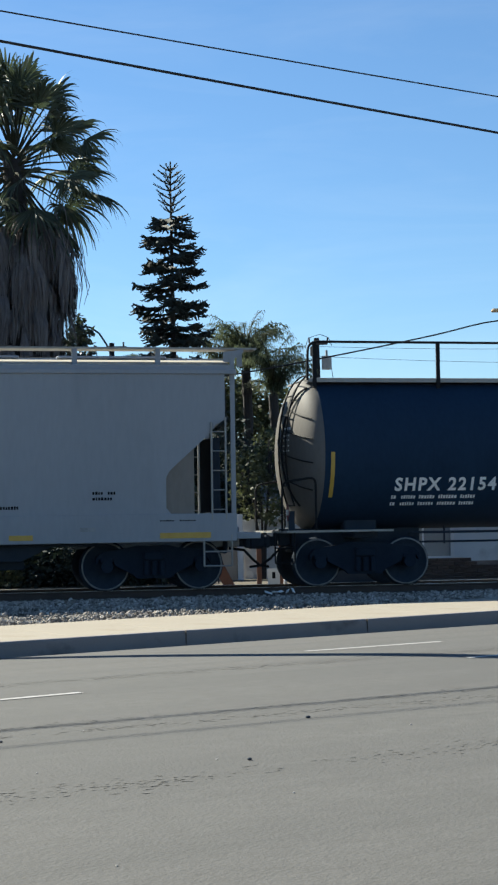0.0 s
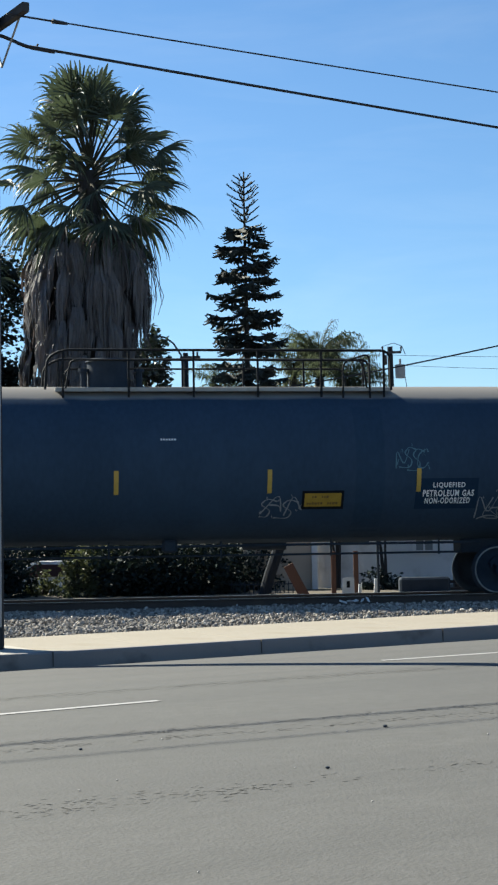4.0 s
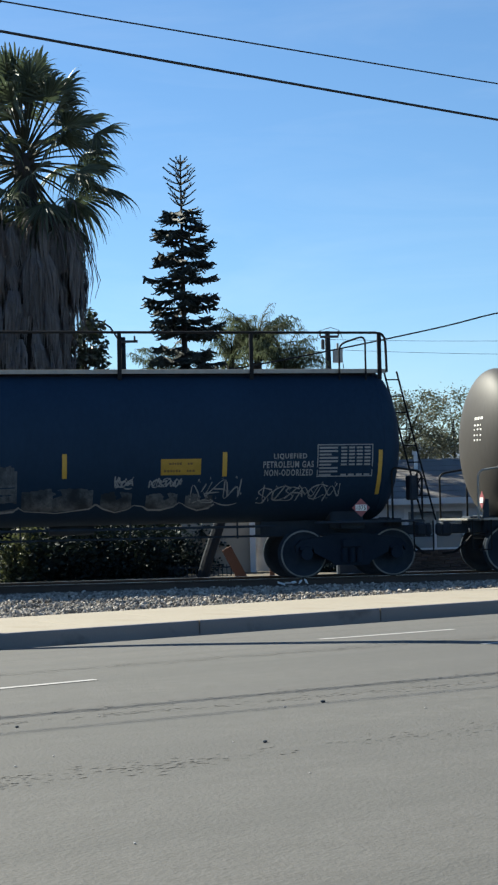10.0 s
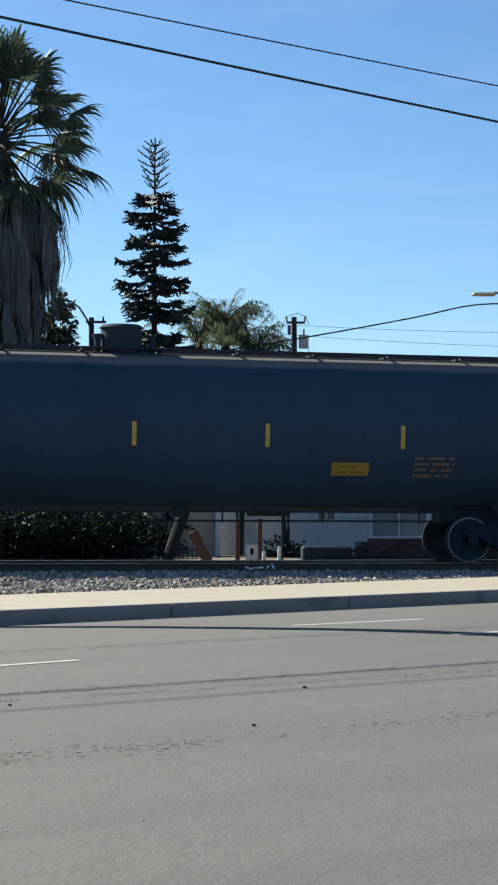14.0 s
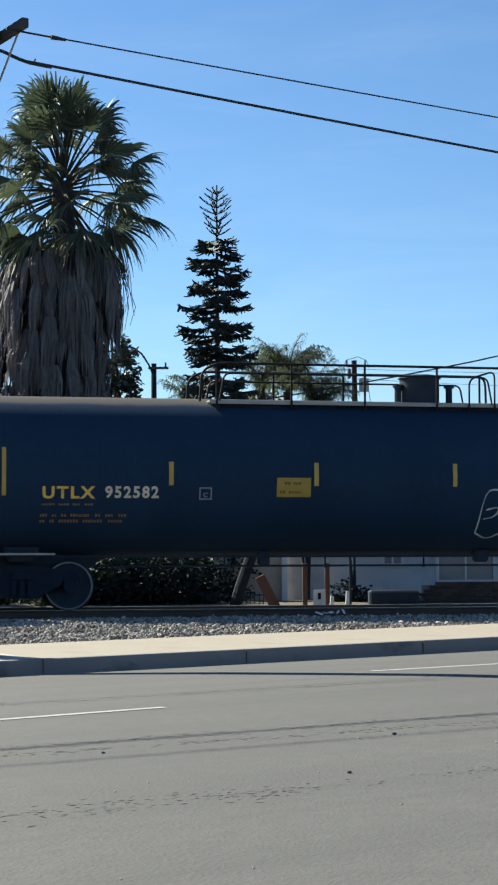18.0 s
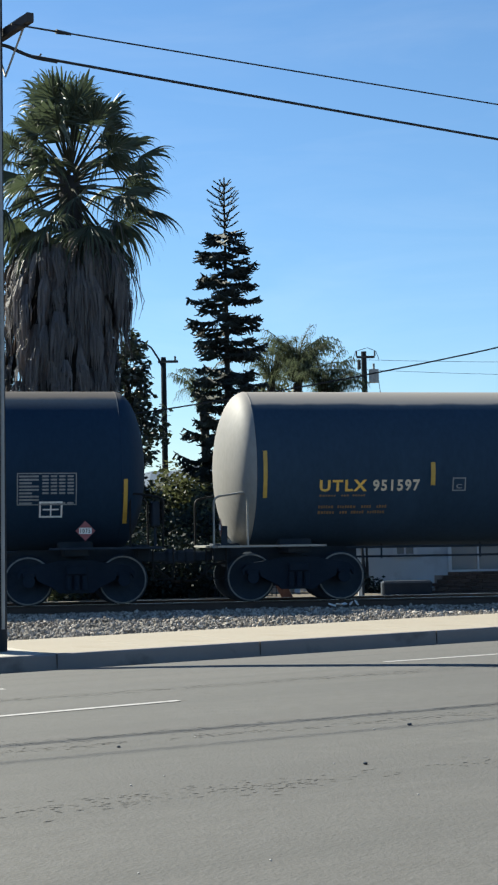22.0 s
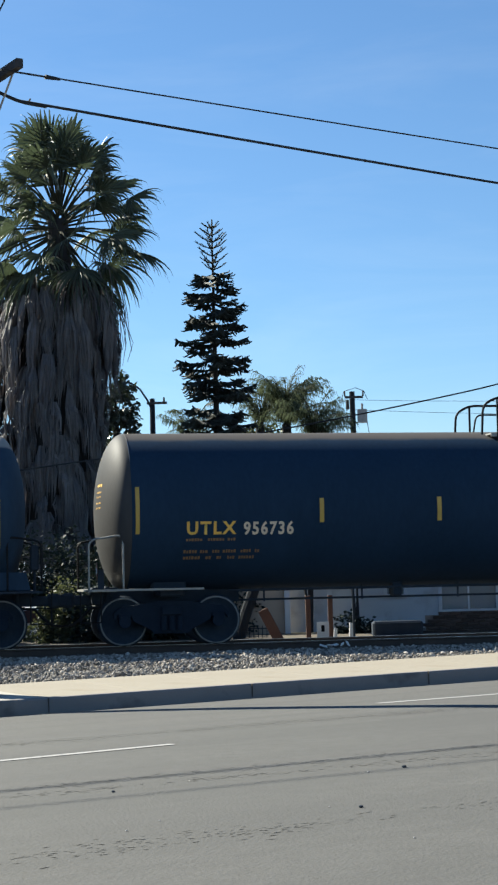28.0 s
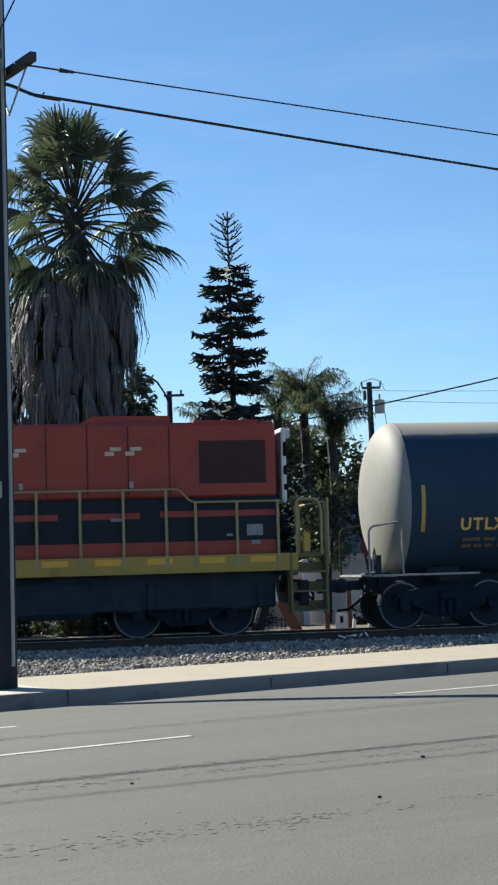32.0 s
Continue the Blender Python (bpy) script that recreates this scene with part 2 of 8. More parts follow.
M_RAIL = paint("rail_steel", (0.035, 0.027, 0.024), (0.06, 0.042, 0.034), 3, 0.75, 0.1, bump=0.2)
M_SHINE = paint("worn_rail_head", (0.45, 0.44, 0.43), (0.55, 0.54, 0.52), 5, 0.3, 0.9)
M_TIE = paint("tie_wood", (0.06, 0.05, 0.04), (0.11, 0.09, 0.075), 4, 0.95, bump=0.4)
M_STEEL = paint("wheel_steel", (0.018, 0.027, 0.041), (0.029, 0.039, 0.054), 5, 0.85, bump=0.2, spec=0.15)
M_RIM = paint("worn_wheel_rim", (0.09, 0.092, 0.095), (0.2, 0.198, 0.19), 8, 0.5, 0.2)
M_UNDER = paint("black_running_gear", (0.022, 0.031, 0.045), (0.036, 0.046, 0.061), 3, 0.85, 0.0, bump=0.2, spec=0.15)
M_GALV = paint("bare_steel_rail", (0.24, 0.232, 0.216), (0.32, 0.312, 0.288), 6, 0.55, 0.4)
M_CASTING = paint("black_cast_frame", (0.0125, 0.019, 0.031), (0.0195, 0.028, 0.042), 3, 0.9, bump=0.2, spec=0.08)
M_BLACKPIPE = paint("black_pipe", (0.006, 0.007, 0.009), (0.012, 0.0125, 0.014), 5, 0.7, spec=0.2)
M_YELLOW = paint("yellow_reflective", (0.42, 0.265, 0.04), (0.5, 0.325, 0.055), 5, 0.45)
M_DULLYEL = paint("dull_yellow_panel", (0.31, 0.19, 0.018), (0.4, 0.25, 0.03), 5, 0.5)
M_FADEYEL = paint("faded_yellow_panel", (0.13, 0.1, 0.035), (0.18, 0.14, 0.05), 5, 0.6)
M_WHITE = paint("white_lettering", (0.7, 0.7, 0.68), (0.8, 0.8, 0.78), 6, 0.6)
M_FAINT = paint("faded_lettering", (0.19, 0.195, 0.2), (0.28, 0.285, 0.29), 6, 0.6)
M_ORANGELET = paint("orange_lettering", (0.75, 0.42, 0.06), (0.8, 0.5, 0.1), 6, 0.6)
M_DIMORANGE = paint("dim_orange_lettering", (0.2, 0.11, 0.05), (0.26, 0.15, 0.06), 6, 0.6)
M_PLATEGREY = paint("dark_grey_plate", (0.06, 0.066, 0.075), (0.09, 0.096, 0.105), 5, 0.6)
M_PINK = paint("faded_pink_panel", (0.3, 0.16, 0.16), (0.38, 0.22, 0.22), 6, 0.6)
M_PANELTEXT = paint("brown_panel_lettering", (0.11, 0.065, 0.02), (0.15, 0.09, 0.03), 6, 0.6)
M_BLACKLET = paint("black_lettering", (0.005, 0.006, 0.009), (0.009, 0.010, 0.013), 6, 0.8, spec=0.1)
M_REDDISH = paint("red_placard", (0.21, 0.05, 0.062), (0.28, 0.085, 0.095), 6, 0.5)
M_GRAF_W = paint("pale_spray_paint", (0.45, 0.47, 0.45), (0.62, 0.63, 0.6), 5, 0.6)
M_GRAF_B = paint("blue_spray_paint", (0.16, 0.3, 0.38), (0.26, 0.45, 0.52), 5, 0.6)
M_GRAF_G = paint("green_spray_paint", (0.05, 0.22, 0.07), (0.08, 0.3, 0.1), 5, 0.6)


# ---- the ground, the road and the track ----
KDIR = Vector((math.cos(radians(31.8)), math.sin(radians(31.8)), 0))   # along the kerb
KOUT = Vector((-KDIR.y, KDIR.x, 0))                                    # from the road to the track
KERB0 = Vector((0.0, 23.15, 0.0))                                      # the kerb's road edge


def strip(bm, rows, a0=-140.0, a1=140.0, n=28, o=KERB0, u=KDIR, v=KOUT):
    """A long sheet along the kerb: rows of (distance from the kerb, height)."""
    vs = [[bm.verts.new(o + u * (a0 + (a1 - a0) * i / n) + v * d + Vector((0, 0, z))) for d, z in rows] for i in range(n + 1)]
    for a, b in zip(vs, vs[1:]):
        for j in range(len(rows) - 1):
            bm.faces.new((a[j], a[j + 1], b[j + 1], b[j]))
    bmesh.ops.recalc_face_normals(bm, faces=bm.faces)
    for f in bm.faces:
        if f.normal.z < -0.1:
            f.normal_flip()
    return bm


bm = bmesh.new()
bmesh.ops.create_grid(bm, x_segments=40, y_segments=40, size=1500, matrix=Matrix.Translation((0, 300, -0.06)))
ground = tagged(part("ground", bm, M_DIRT), "dry brown earth with sparse weeds beyond the track", "ground", kind="structure")

# the road falls to the kerb from a low crown
CROWN = [(-40, 0.27), (-12, 0.27), (-8, 0.255), (-6.5, 0.237), (-5.6, 0.217), (-4.6, 0.178), (-3.65, 0.139), (-2.7, 0.099), (-1.75, 0.052), (-0.8, 0.002), (-0.4, -0.02), (0.0, -0.055)]


def road_z(x, y):
    return float(np.interp((Vector((x, y, 0)) - KERB0).dot(KOUT), [a for a, _ in CROWN], [z for _, z in CROWN]))


road = tagged(part("road", strip(bmesh.new(), CROWN), M_ASPHALT, smooth=30),
              "worn grey asphalt road with faint tyre streaks", "road", kind="structure")
pavement = tagged(base("pavement"), "pale cream concrete pavement slabs beside the road", "pavement", kind="structure")
kerb = tagged(part("kerb", strip(bmesh.new(), [(0.0, -0.1), (0.015, 0.13), (0.04, 0.15), (0.16, 0.152), (0.16, -0.05)], n=90), M_KERB),
              "grey concrete kerb with a shaded face", "kerb", kind="structure")


# ---- the train ----
TANK_R, TANK_Z = 1.55, 2.66
WHEEL_R, WHEEL_Z, WHEELBASE, RAIL_DROP = 0.483, 0.46, 1.86, 0.073
TONES = {"W": M_WHITE, "F": M_FAINT, "F2": M_FAINT, "O": M_ORANGELET, "O2": paint("pale_orange_lettering", (0.6, 0.5, 0.36), (0.7, 0.58, 0.42), 6, 0.6), "D": M_DIMORANGE, "D2": paint("tan_lettering", (0.42, 0.33, 0.2), (0.5, 0.4, 0.25), 6, 0.6), "K": M_BLACKLET}
SPRAY = {"W": M_GRAF_W, "B": M_GRAF_B, "B2": paint("faded_teal_spray_paint", (0.05, 0.12, 0.16), (0.1, 0.2, 0.24), 5, 0.6), "G": M_GRAF_G, "F": M_FAINT, "D": paint("worn_grey_spray_paint", (0.03, 0.038, 0.047), (0.12, 0.13, 0.14), 6, 0.6)}


def shell_y(z, lift):
    d = max(-1.0, min(1.0, (z - TANK_Z) / TANK_R))
    return -(TANK_R * math.sqrt(max(0.0, 1 - d * d)) + lift)


def patch(bm, x0, x1, z0, z1, lift=0.006, wrap=shell_y, n=4):
    rows = [[bm.verts.new((x, wrap(z, lift), z)) for x in (x0, x1)] for z in (z0 + (z1 - z0) * i / n for i in range(n + 1))]
    for a, b in zip(rows, rows[1:]):
        bm.faces.new((a[0], a[1], b[1], b[0]))
    return bm


def rim(bm, x0, x1, z0, z1, w, lift=0.008, wrap=shell_y):
    for a in ((x0, x1, z0, z0 + w), (x0, x1, z1 - w, z1), (x0, x0 + w, z0 + w, z1 - w), (x1 - w, x1, z0 + w, z1 - w)):
        patch(bm, *a, lift, wrap, 2)
    return bm


def stroke(bm, pts, w, lift=0.007, wrap=shell_y):
    """A painted ribbon through (x, z) points."""
    row = []
    for i, (x, z) in enumerate(pts):
        a, b = pts[max(i - 1, 0)], pts[min(i + 1, len(pts) - 1)]
        d = Vector((b[0] - a[0], b[1] - a[1]))
        d = d.normalized() if d.length > 1e-6 else Vector((1, 0))
        h = w * (0.7 + 0.3 * math.sin(i * 0.9)) / 2
        row.append([bm.verts.new((x + k * h * -d.y, wrap(z + k * h * d.x, lift), z + k * h * d.x)) for k in (-1, 1)])
    for a, b in zip(row, row[1:]):
        bm.faces.new((a[0], b[0], b[1], a[1]))
    return bm


def lettering(parent, text, x0, x1, z0, z1, material, wrap=shell_y, weight=0.02):
    cu = bpy.data.curves.new("lettering", "FONT")
    cu.body, cu.offset, cu.resolution_u, cu.space_character = text, weight, 3, 1.22
    tmp = new("lettering", cu)
    mesh = bpy.data.meshes.new_from_object(tmp)
    bpy.data.objects.remove(tmp)
    bpy.data.curves.remove(cu)
    xs, ys = [v.co.x for v in mesh.vertices], [v.co.y for v in mesh.vertices]
    for v in mesh.vertices:
        z = z0 + (v.co.y - min(ys)) / (max(ys) - min(ys)) * (z1 - z0)
        v.co = (x0 + (v.co.x - min(xs)) / (max(xs) - min(xs)) * (x1 - x0), wrap(z, 0.008), z)
    mesh.materials.clear()
    return link("lettering", mesh, material, parent)


def bars(bm, x0, x1, z0, z1, wrap=shell_y, seed=0):
    """Small writing that cannot be read: plain bars in rows."""
    rng = random.Random(seed + int(x0 * 100))
    n = max(1, round((z1 - z0) / 0.105))
    h = (z1 - z0) / n
    for i in range(n):
        x = x0
        while x < x1 - 0.02:
            for _ in range(rng.randint(2, 7)):
                w = rng.uniform(0.028, 0.05)
                if x + w > x1:
                    break
                patch(bm, x, x + w, z0 + h * i + h * 0.2, z0 + h * i + h * rng.uniform(0.62, 0.74), 0.008, wrap, 1)
                x += w + 0.016
            x += rng.uniform(0.05, 0.11)
    return bm


def tag_strokes(kind, x0, x1, z0, z1, seed):
    """Strokes of a spray-painted tag that cannot be read, within a frame."""
    rng = random.Random(seed)
    out, w, h = [], x1 - x0, z1 - z0
    if kind == "bubble":
        n = max(3, round(w / 0.55))
        for i in range(n):
            cx, cz = x0 + w * (i + 0.5) / n, z0 + h * (0.5 + 0.08 * math.sin(i * 2.1 + seed))
            rx, rz = w / n * 0.56, h * (0.45 - 0.1 * (i % 2) * rng.random())
            sq = rng.uniform(2.2, 3.4)
            loop = []
            for k in range(25):
                a = 2 * math.pi * k / 24 + seed
                c, s = math.cos(a), math.sin(a)
                wob = 1 + 0.1 * math.sin(3 * a + i)
                loop.append((cx + rx * wob * math.copysign(abs(c) ** (2 / sq), c), cz + rz * wob * math.copysign(abs(s) ** (2 / sq), s)))
            out.append(loop)
            out.append([(cx - rx * 0.3, cz - rz * 0.1), (cx, cz + rz * 0.15), (cx + rx * 0.25, cz - rz * 0.2 * (-1) ** i)])
    elif kind in ("block", "wild"):
        shapes = (((0, 0.2), (0.02, 0.9), (0.1, 0.98), (0.15, 0.8), (0.18, 1), (0.25, 0.98), (0.28, 0.75), (0.33, 1), (0.42, 1), (0.45, 0.8), (0.5, 1), (0.58, 0.95), (0.62, 0.75), (0.66, 0.98), (0.76, 0.92), (0.8, 0.7), (0.88, 0.76), (0.93, 0.6), (0.88, 0.4), (0.8, 0.45), (0.72, 0.35), (0.68, 0.2)),
                  ((0, 0.2), (0.08, 0.08), (0.16, 0.22), (0.2, 0.06), (0.28, 0.12), (0.33, 0.03), (0.38, 0.2), (0.45, 0.08), (0.52, 0.25), (0.6, 0.15), (0.7, 0.2), (0.86, 0.2)),
                  ((0.04, 0.6), (0.12, 0.66), (0.1, 0.48), (0.03, 0.44)), ((0.18, 0.8), (0.2, 0.38), (0.27, 0.34), (0.28, 0.75)), ((0.33, 0.9), (0.34, 0.38), (0.42, 0.28)),
                  ((0.45, 0.8), (0.43, 0.42), (0.52, 0.38), (0.5, 0.9)), ((0.6, 0.75), (0.58, 0.42), (0.66, 0.38), (0.68, 0.7)),
                  ((0.84, 0.1), (0.87, 0.28), (0.89, 0.08), (0.92, 0.25), (0.94, 0.08), (0.97, 0.22), (1, 0.04))) if kind == "wild" else (((0, 1), (0.4, 1), (0.37, 0.72), (0.33, 0.45), (0.4, 0.35), (0.38, 0.1), (0.28, 0), (0.1, 0), (0.01, 0.12), (0, 0.3), (0.1, 0.42), (0.03, 0.45), (0, 1)),
                  ((0.12, 0.42), (0.14, 0.72), (0.18, 0.72), (0.16, 0.42), (0.24, 0.42), (0.27, 0.72), (0.31, 0.72), (0.29, 0.3)),
                  ((0.39, 0.8), (0.45, 0.98), (0.55, 0.98), (0.57, 0.8), (0.52, 0.62), (0.42, 0.6), (0.4, 0.38), (0.55, 0.44), (0.56, 0.3), (0.49, 0.25)),
                  ((0.38, 0.1), (0.46, 0), (0.57, 0.02), (0.7, 0.05), (0.77, 0.3), (0.78, 0.7), (0.7, 1), (0.56, 0.97)),
                  ((0.62, 0.72), (0.67, 0.7), (0.68, 0.35), (0.62, 0.33), (0.62, 0.72)),
                  ((0.75, 0.95), (0.82, 1), (0.85, 0.75), (0.9, 1), (0.98, 0.98), (1, 0.8), (0.95, 0.6), (0.88, 0.55), (0.97, 0.5), (1, 0.3), (0.97, 0.05), (0.88, 0.02), (0.85, 0.25), (0.82, 0), (0.73, 0.05)))
        for sh in shapes:
            pts = [(x0 + w * a, z0 + h * b) for a, b in sh]
            for _ in range(2):
                cut = [pts[0]]
                for (a, b), (c, d) in zip(pts, pts[1:]):
                    cut += [(a * 0.75 + c * 0.25, b * 0.75 + d * 0.25), (a * 0.25 + c * 0.75, b * 0.25 + d * 0.75)]
                pts = cut + [pts[-1]]
            out.append(pts)
    elif kind == "arcs":
        shapes = (((0, 0.25), (0.08, 0.62), (0.17, 0.83), (0.25, 0.78), (0.28, 0.5), (0.25, 0.22), (0.15, 0.1), (0.06, 0.15), (0.1, 0.45), (0.11, 0.6)),
                  ((0.31, 0.3), (0.38, 0.32), (0.39, 0.5), (0.34, 0.6), (0.31, 0.45), (0.33, 0.2), (0.38, 0.12)),
                  ((0.35, 0), (0.42, 0.5), (0.45, 0.9), (0.53, 0.8), (0.59, 0.4), (0.55, 0.2), (0.42, 0.3)),
                  ((0.62, 0.28), (0.72, 0.5), (0.78, 0.75), (0.8, 0.3), (0.7, 0.33)),
                  ((0.8, 1), (0.82, 0.3), (0.97, 0.33), (0.85, 0.5), (0.96, 0.62), (0.8, 0.85)))
        for sh in shapes:
            pts = [(x0 + w * a, z0 + h * b) for a, b in sh]
            for _ in range(3):
                cut = [pts[0]]
                for (a, b), (c, d) in zip(pts, pts[1:]):
                    cut += [(a * 0.75 + c * 0.25, b * 0.75 + d * 0.25), (a * 0.25 + c * 0.75, b * 0.25 + d * 0.75)]
                pts = cut + [pts[-1]]
            out.append(pts)
    else:
        # slanted hooks, zigzags and loops side by side, with a sweeping underline
        marks = (((0, 0.9), (0.25, 0), (0.5, 0.8), (0.75, 0.05), (1, 1)), ((0.1, 0), (0.15, 1), (0.8, 0.1), (0.85, 0.95)),
                 ((0.9, 0.8), (0.5, 1), (0.1, 0.7), (0.2, 0.1), (0.6, 0), (0.9, 0.3)), ((0.2, 1), (0.15, 0.05), (0.9, 0), (0.2, 0.5), (0.8, 0.55)),
                 ((0.85, 0.85), (0.4, 1), (0.2, 0.7), (0.75, 0.4), (0.7, 0.05), (0.1, 0.1)), ((0, 0), (0.45, 1), (0.85, 0), (0.65, 0.4), (0.15, 0.42)))
        n = max(4, round(w / (h * 0.4)))
        for i in range(n):
            pick = marks[rng.randrange(len(marks))]
            low, tall = 0.22 * h * rng.random(), h * rng.uniform(0.62, 0.8)
            pts = [(x0 + w / n * min(n, max(0, i - 0.6 + 2.3 * a + 0.7 * (b - 0.5))), z0 + low + tall * b) for a, b in pick]
            for _ in range(2):
                cut = [pts[0]]
                for (a, b), (c, d) in zip(pts, pts[1:]):
                    cut += [(a * 0.8 + c * 0.2, b * 0.8 + d * 0.2), (a * 0.2 + c * 0.8, b * 0.2 + d * 0.8)]
                pts = cut + [pts[-1]]
            out.append(pts)
        teeth = max(5, round(w / 0.12))
        out.append([(x0 + w * (k + 0.25 * rng.random()) / teeth, z0 + h * (rng.uniform(0.62, 0.95) if k % 2 else rng.uniform(0.08, 0.4))) for k in range(teeth + 1)])
        if rng.random() < 0.7:
            out.append([(x0 + w * (0.05 + 0.9 * k / 12), z0 + h * (0.04 + 0.1 * math.sin(k * 0.5))) for k in range(13)])
    return out


def decal(car, kind, x0, x1, z0, z1, *more, wrap=shell_y):
    if kind == "text":
        return lettering(car, more[0], x0, x1, z0, z1, TONES[more[1]], wrap, 0.07 if more[1] == "K" else 0.032)
    bm = bmesh.new()
    if kind == "strip":
        return part("reflector_strip", patch(bm, x0, x1, z0, z1, 0.016, wrap), M_YELLOW, car)
    if kind == "rows":
        return tagged(part("small_writing", bars(bm, x0, x1, z0, z1, wrap), TONES[more[0]], car), kind="stuff")
    if kind == "stain":
        return part("stained_band", patch(bm, x0, x1, z0, z1, 0.005, wrap, max(3, round((z1 - z0) / 0.12))), M_TANK_PALE, car, "darker oil-stained band")
    if kind == "repaint":
        return part("repainted_patch", patch(bm, x0, x1, z0, z1, 0.006, wrap, max(3, round((z1 - z0) / 0.12))), M_TANK_BLACK, car, "fresh black paint patch")
    if kind == "panel":
        dull = "dull" in more
        sign = part("notice_panel", patch(bm, x0, x1, z0, z1, wrap=wrap), M_FADEYEL if dull else M_DULLYEL, car, "faded olive-yellow notice panel" if dull else "yellow notice panel")
        if "framed" in more:
            part("frame", rim(bmesh.new(), x0 - 0.04, x1 + 0.04, z0 - 0.04, z1 + 0.04, 0.05, 0.009, wrap), M_BLACKLET, sign)
        b2 = bmesh.new()
        h = z1 - z0
        bars(b2, x0 + 0.06, x1 - 0.06, z0 + h * 0.12, z0 + h * 0.42, lambda z, l: wrap(z, l + 0.004), 3)
        bars(b2, x0 + 0.16, x1 - 0.16, z0 + h * 0.58, z0 + h * 0.86, lambda z, l: wrap(z, l + 0.004), 4)
        tagged(part("small_writing", b2, M_PANELTEXT, sign), kind="stuff")
        return sign
    if kind == "redbox":
        sign = part("notice_panel", patch(bm, x0, x1, z0, z1, wrap=wrap), M_PINK, car, "pale red notice panel")
        tagged(part("small_writing", bars(bmesh.new(), x0 + 0.03, x1 - 0.03, z0 + 0.02, z1 - 0.02, lambda z, l: wrap(z, l + 0.004), 5), M_REDDISH, sign), kind="stuff")
        return sign
    if kind == "grid":
        n = 9
        for i in range(n):
            a, b = z0 + (z1 - z0) * i / n, z0 + (z1 - z0) * (i + 0.55) / n
            patch(bm, x0 + 0.02, x0 + (x1 - x0) * (0.36 if i % 3 else 0.24), a, b, 0.008, wrap, 1)
            if i not in (1, 2):
                for k in range(4):
                    u = x0 + (x1 - x0) * (0.42 + 0.145 * k)
                    patch(bm, u, u + (x1 - x0) * 0.11, a, b, 0.008, wrap, 1)
        rim(bm, x0 - 0.02, x1 + 0.02, z0 - 0.02, z1 + 0.02, 0.02, wrap=wrap)
        return part("stencil_block", bm, M_FAINT, car)
    if kind == "outline":
        rim(bm, x0, x1, z0, z1, 0.035, wrap=wrap)
        patch(bm, (x0 + x1) / 2 - 0.015, (x0 + x1) / 2 + 0.015, z0, z1, 0.008, wrap, 2)
        patch(bm, x0 + 0.07, x1 - 0.07, (z0 + z1) / 2 - 0.015, (z0 + z1) / 2 + 0.015, 0.008, wrap, 1)
        return part("stencil_frame", bm, TONES[more[0]], car)
    if kind == "cbox":
        ob = part("stencil_frame", rim(bm, x0, x1, z0, z1, 0.025, wrap=wrap), TONES[more[0]], car)
        lettering(ob, "C", x0 + 0.08, x1 - 0.08, z0 + 0.05, z0 + 0.14, TONES[more[0]], wrap)
        return ob
    if kind == "diamond":
        cx, cz, r = (x0 + x1) / 2, (z0 + z1) / 2, (z1 - z0) / 2
        y = min(wrap(z1, 0.03), -1.34)
        for d, (s, m) in enumerate(((1.0, M_REDDISH), (0.0, M_WHITE))):
            b = bmesh.new()
            if d == 0:
                extrude(b, [(cx - r, cz), (cx, cz - r), (cx + r, cz), (cx, cz + r)], y, y - 0.008)
                ob = part("placard", b, M_REDDISH, car, "pink and white diamond placard")
                b = bmesh.new()
                box(b, (cx, y + 0.12, cz - r * 0.3), (0.06, 0.24, 0.1))
                part("bracket", b, M_UNDER, ob)
            else:
                extrude(b, [(cx - r * 0.62, cz - 0.06), (cx + r * 0.62, cz - 0.06), (cx + r * 0.62, cz + 0.06), (cx - r * 0.62, cz + 0.06)], y - 0.009, y - 0.013)
                part("band", b, M_WHITE, ob)
                lettering(ob, "1075", cx - r * 0.5, cx + r * 0.5, cz - 0.045, cz + 0.045, M_BLACKLET, lambda z, l: y - 0.016)
        return ob
    if kind == "throwup":
        rng = random.Random(more[1])
        foot, cuts = [], []
        # letters as (start, end, top, counter); each a ragged block that sits on a scalloped outline
        for a, b, tall, counter in more[2]:
            lean, dip, m = rng.uniform(-0.06, 0.06), rng.uniform(0.02, 0.07), max(6, round((b - a) / 0.055))
            h = tall - z0
            for k in range(m):
                u = (k + 0.5) / m
                lo = z0 + 0.07 - dip * math.sin(math.pi * u) + lean * (u - 0.5)
                hi = tall - 0.12 * h * abs(2 * u - 1) ** 4 + 0.5 * lean * (u - 0.5) - 0.09 * h * rng.random() ** 2
                patch(bm, a + (b - a) * k / m, a + (b - a) * (k + 1) / m, lo, hi, 0.007, wrap, 4)
            foot += [(a - 0.05, z0 + 0.12 - lean * 0.5), (a + 0.06, z0 + 0.05 - lean * 0.5), ((a + b) / 2, z0 + 0.04 - dip), (b - 0.06, z0 + 0.05 + lean * 0.5), (b + 0.05, z0 + 0.13 + lean * 0.5)]
            mid = a + (b - a) * rng.uniform(0.45, 0.58)
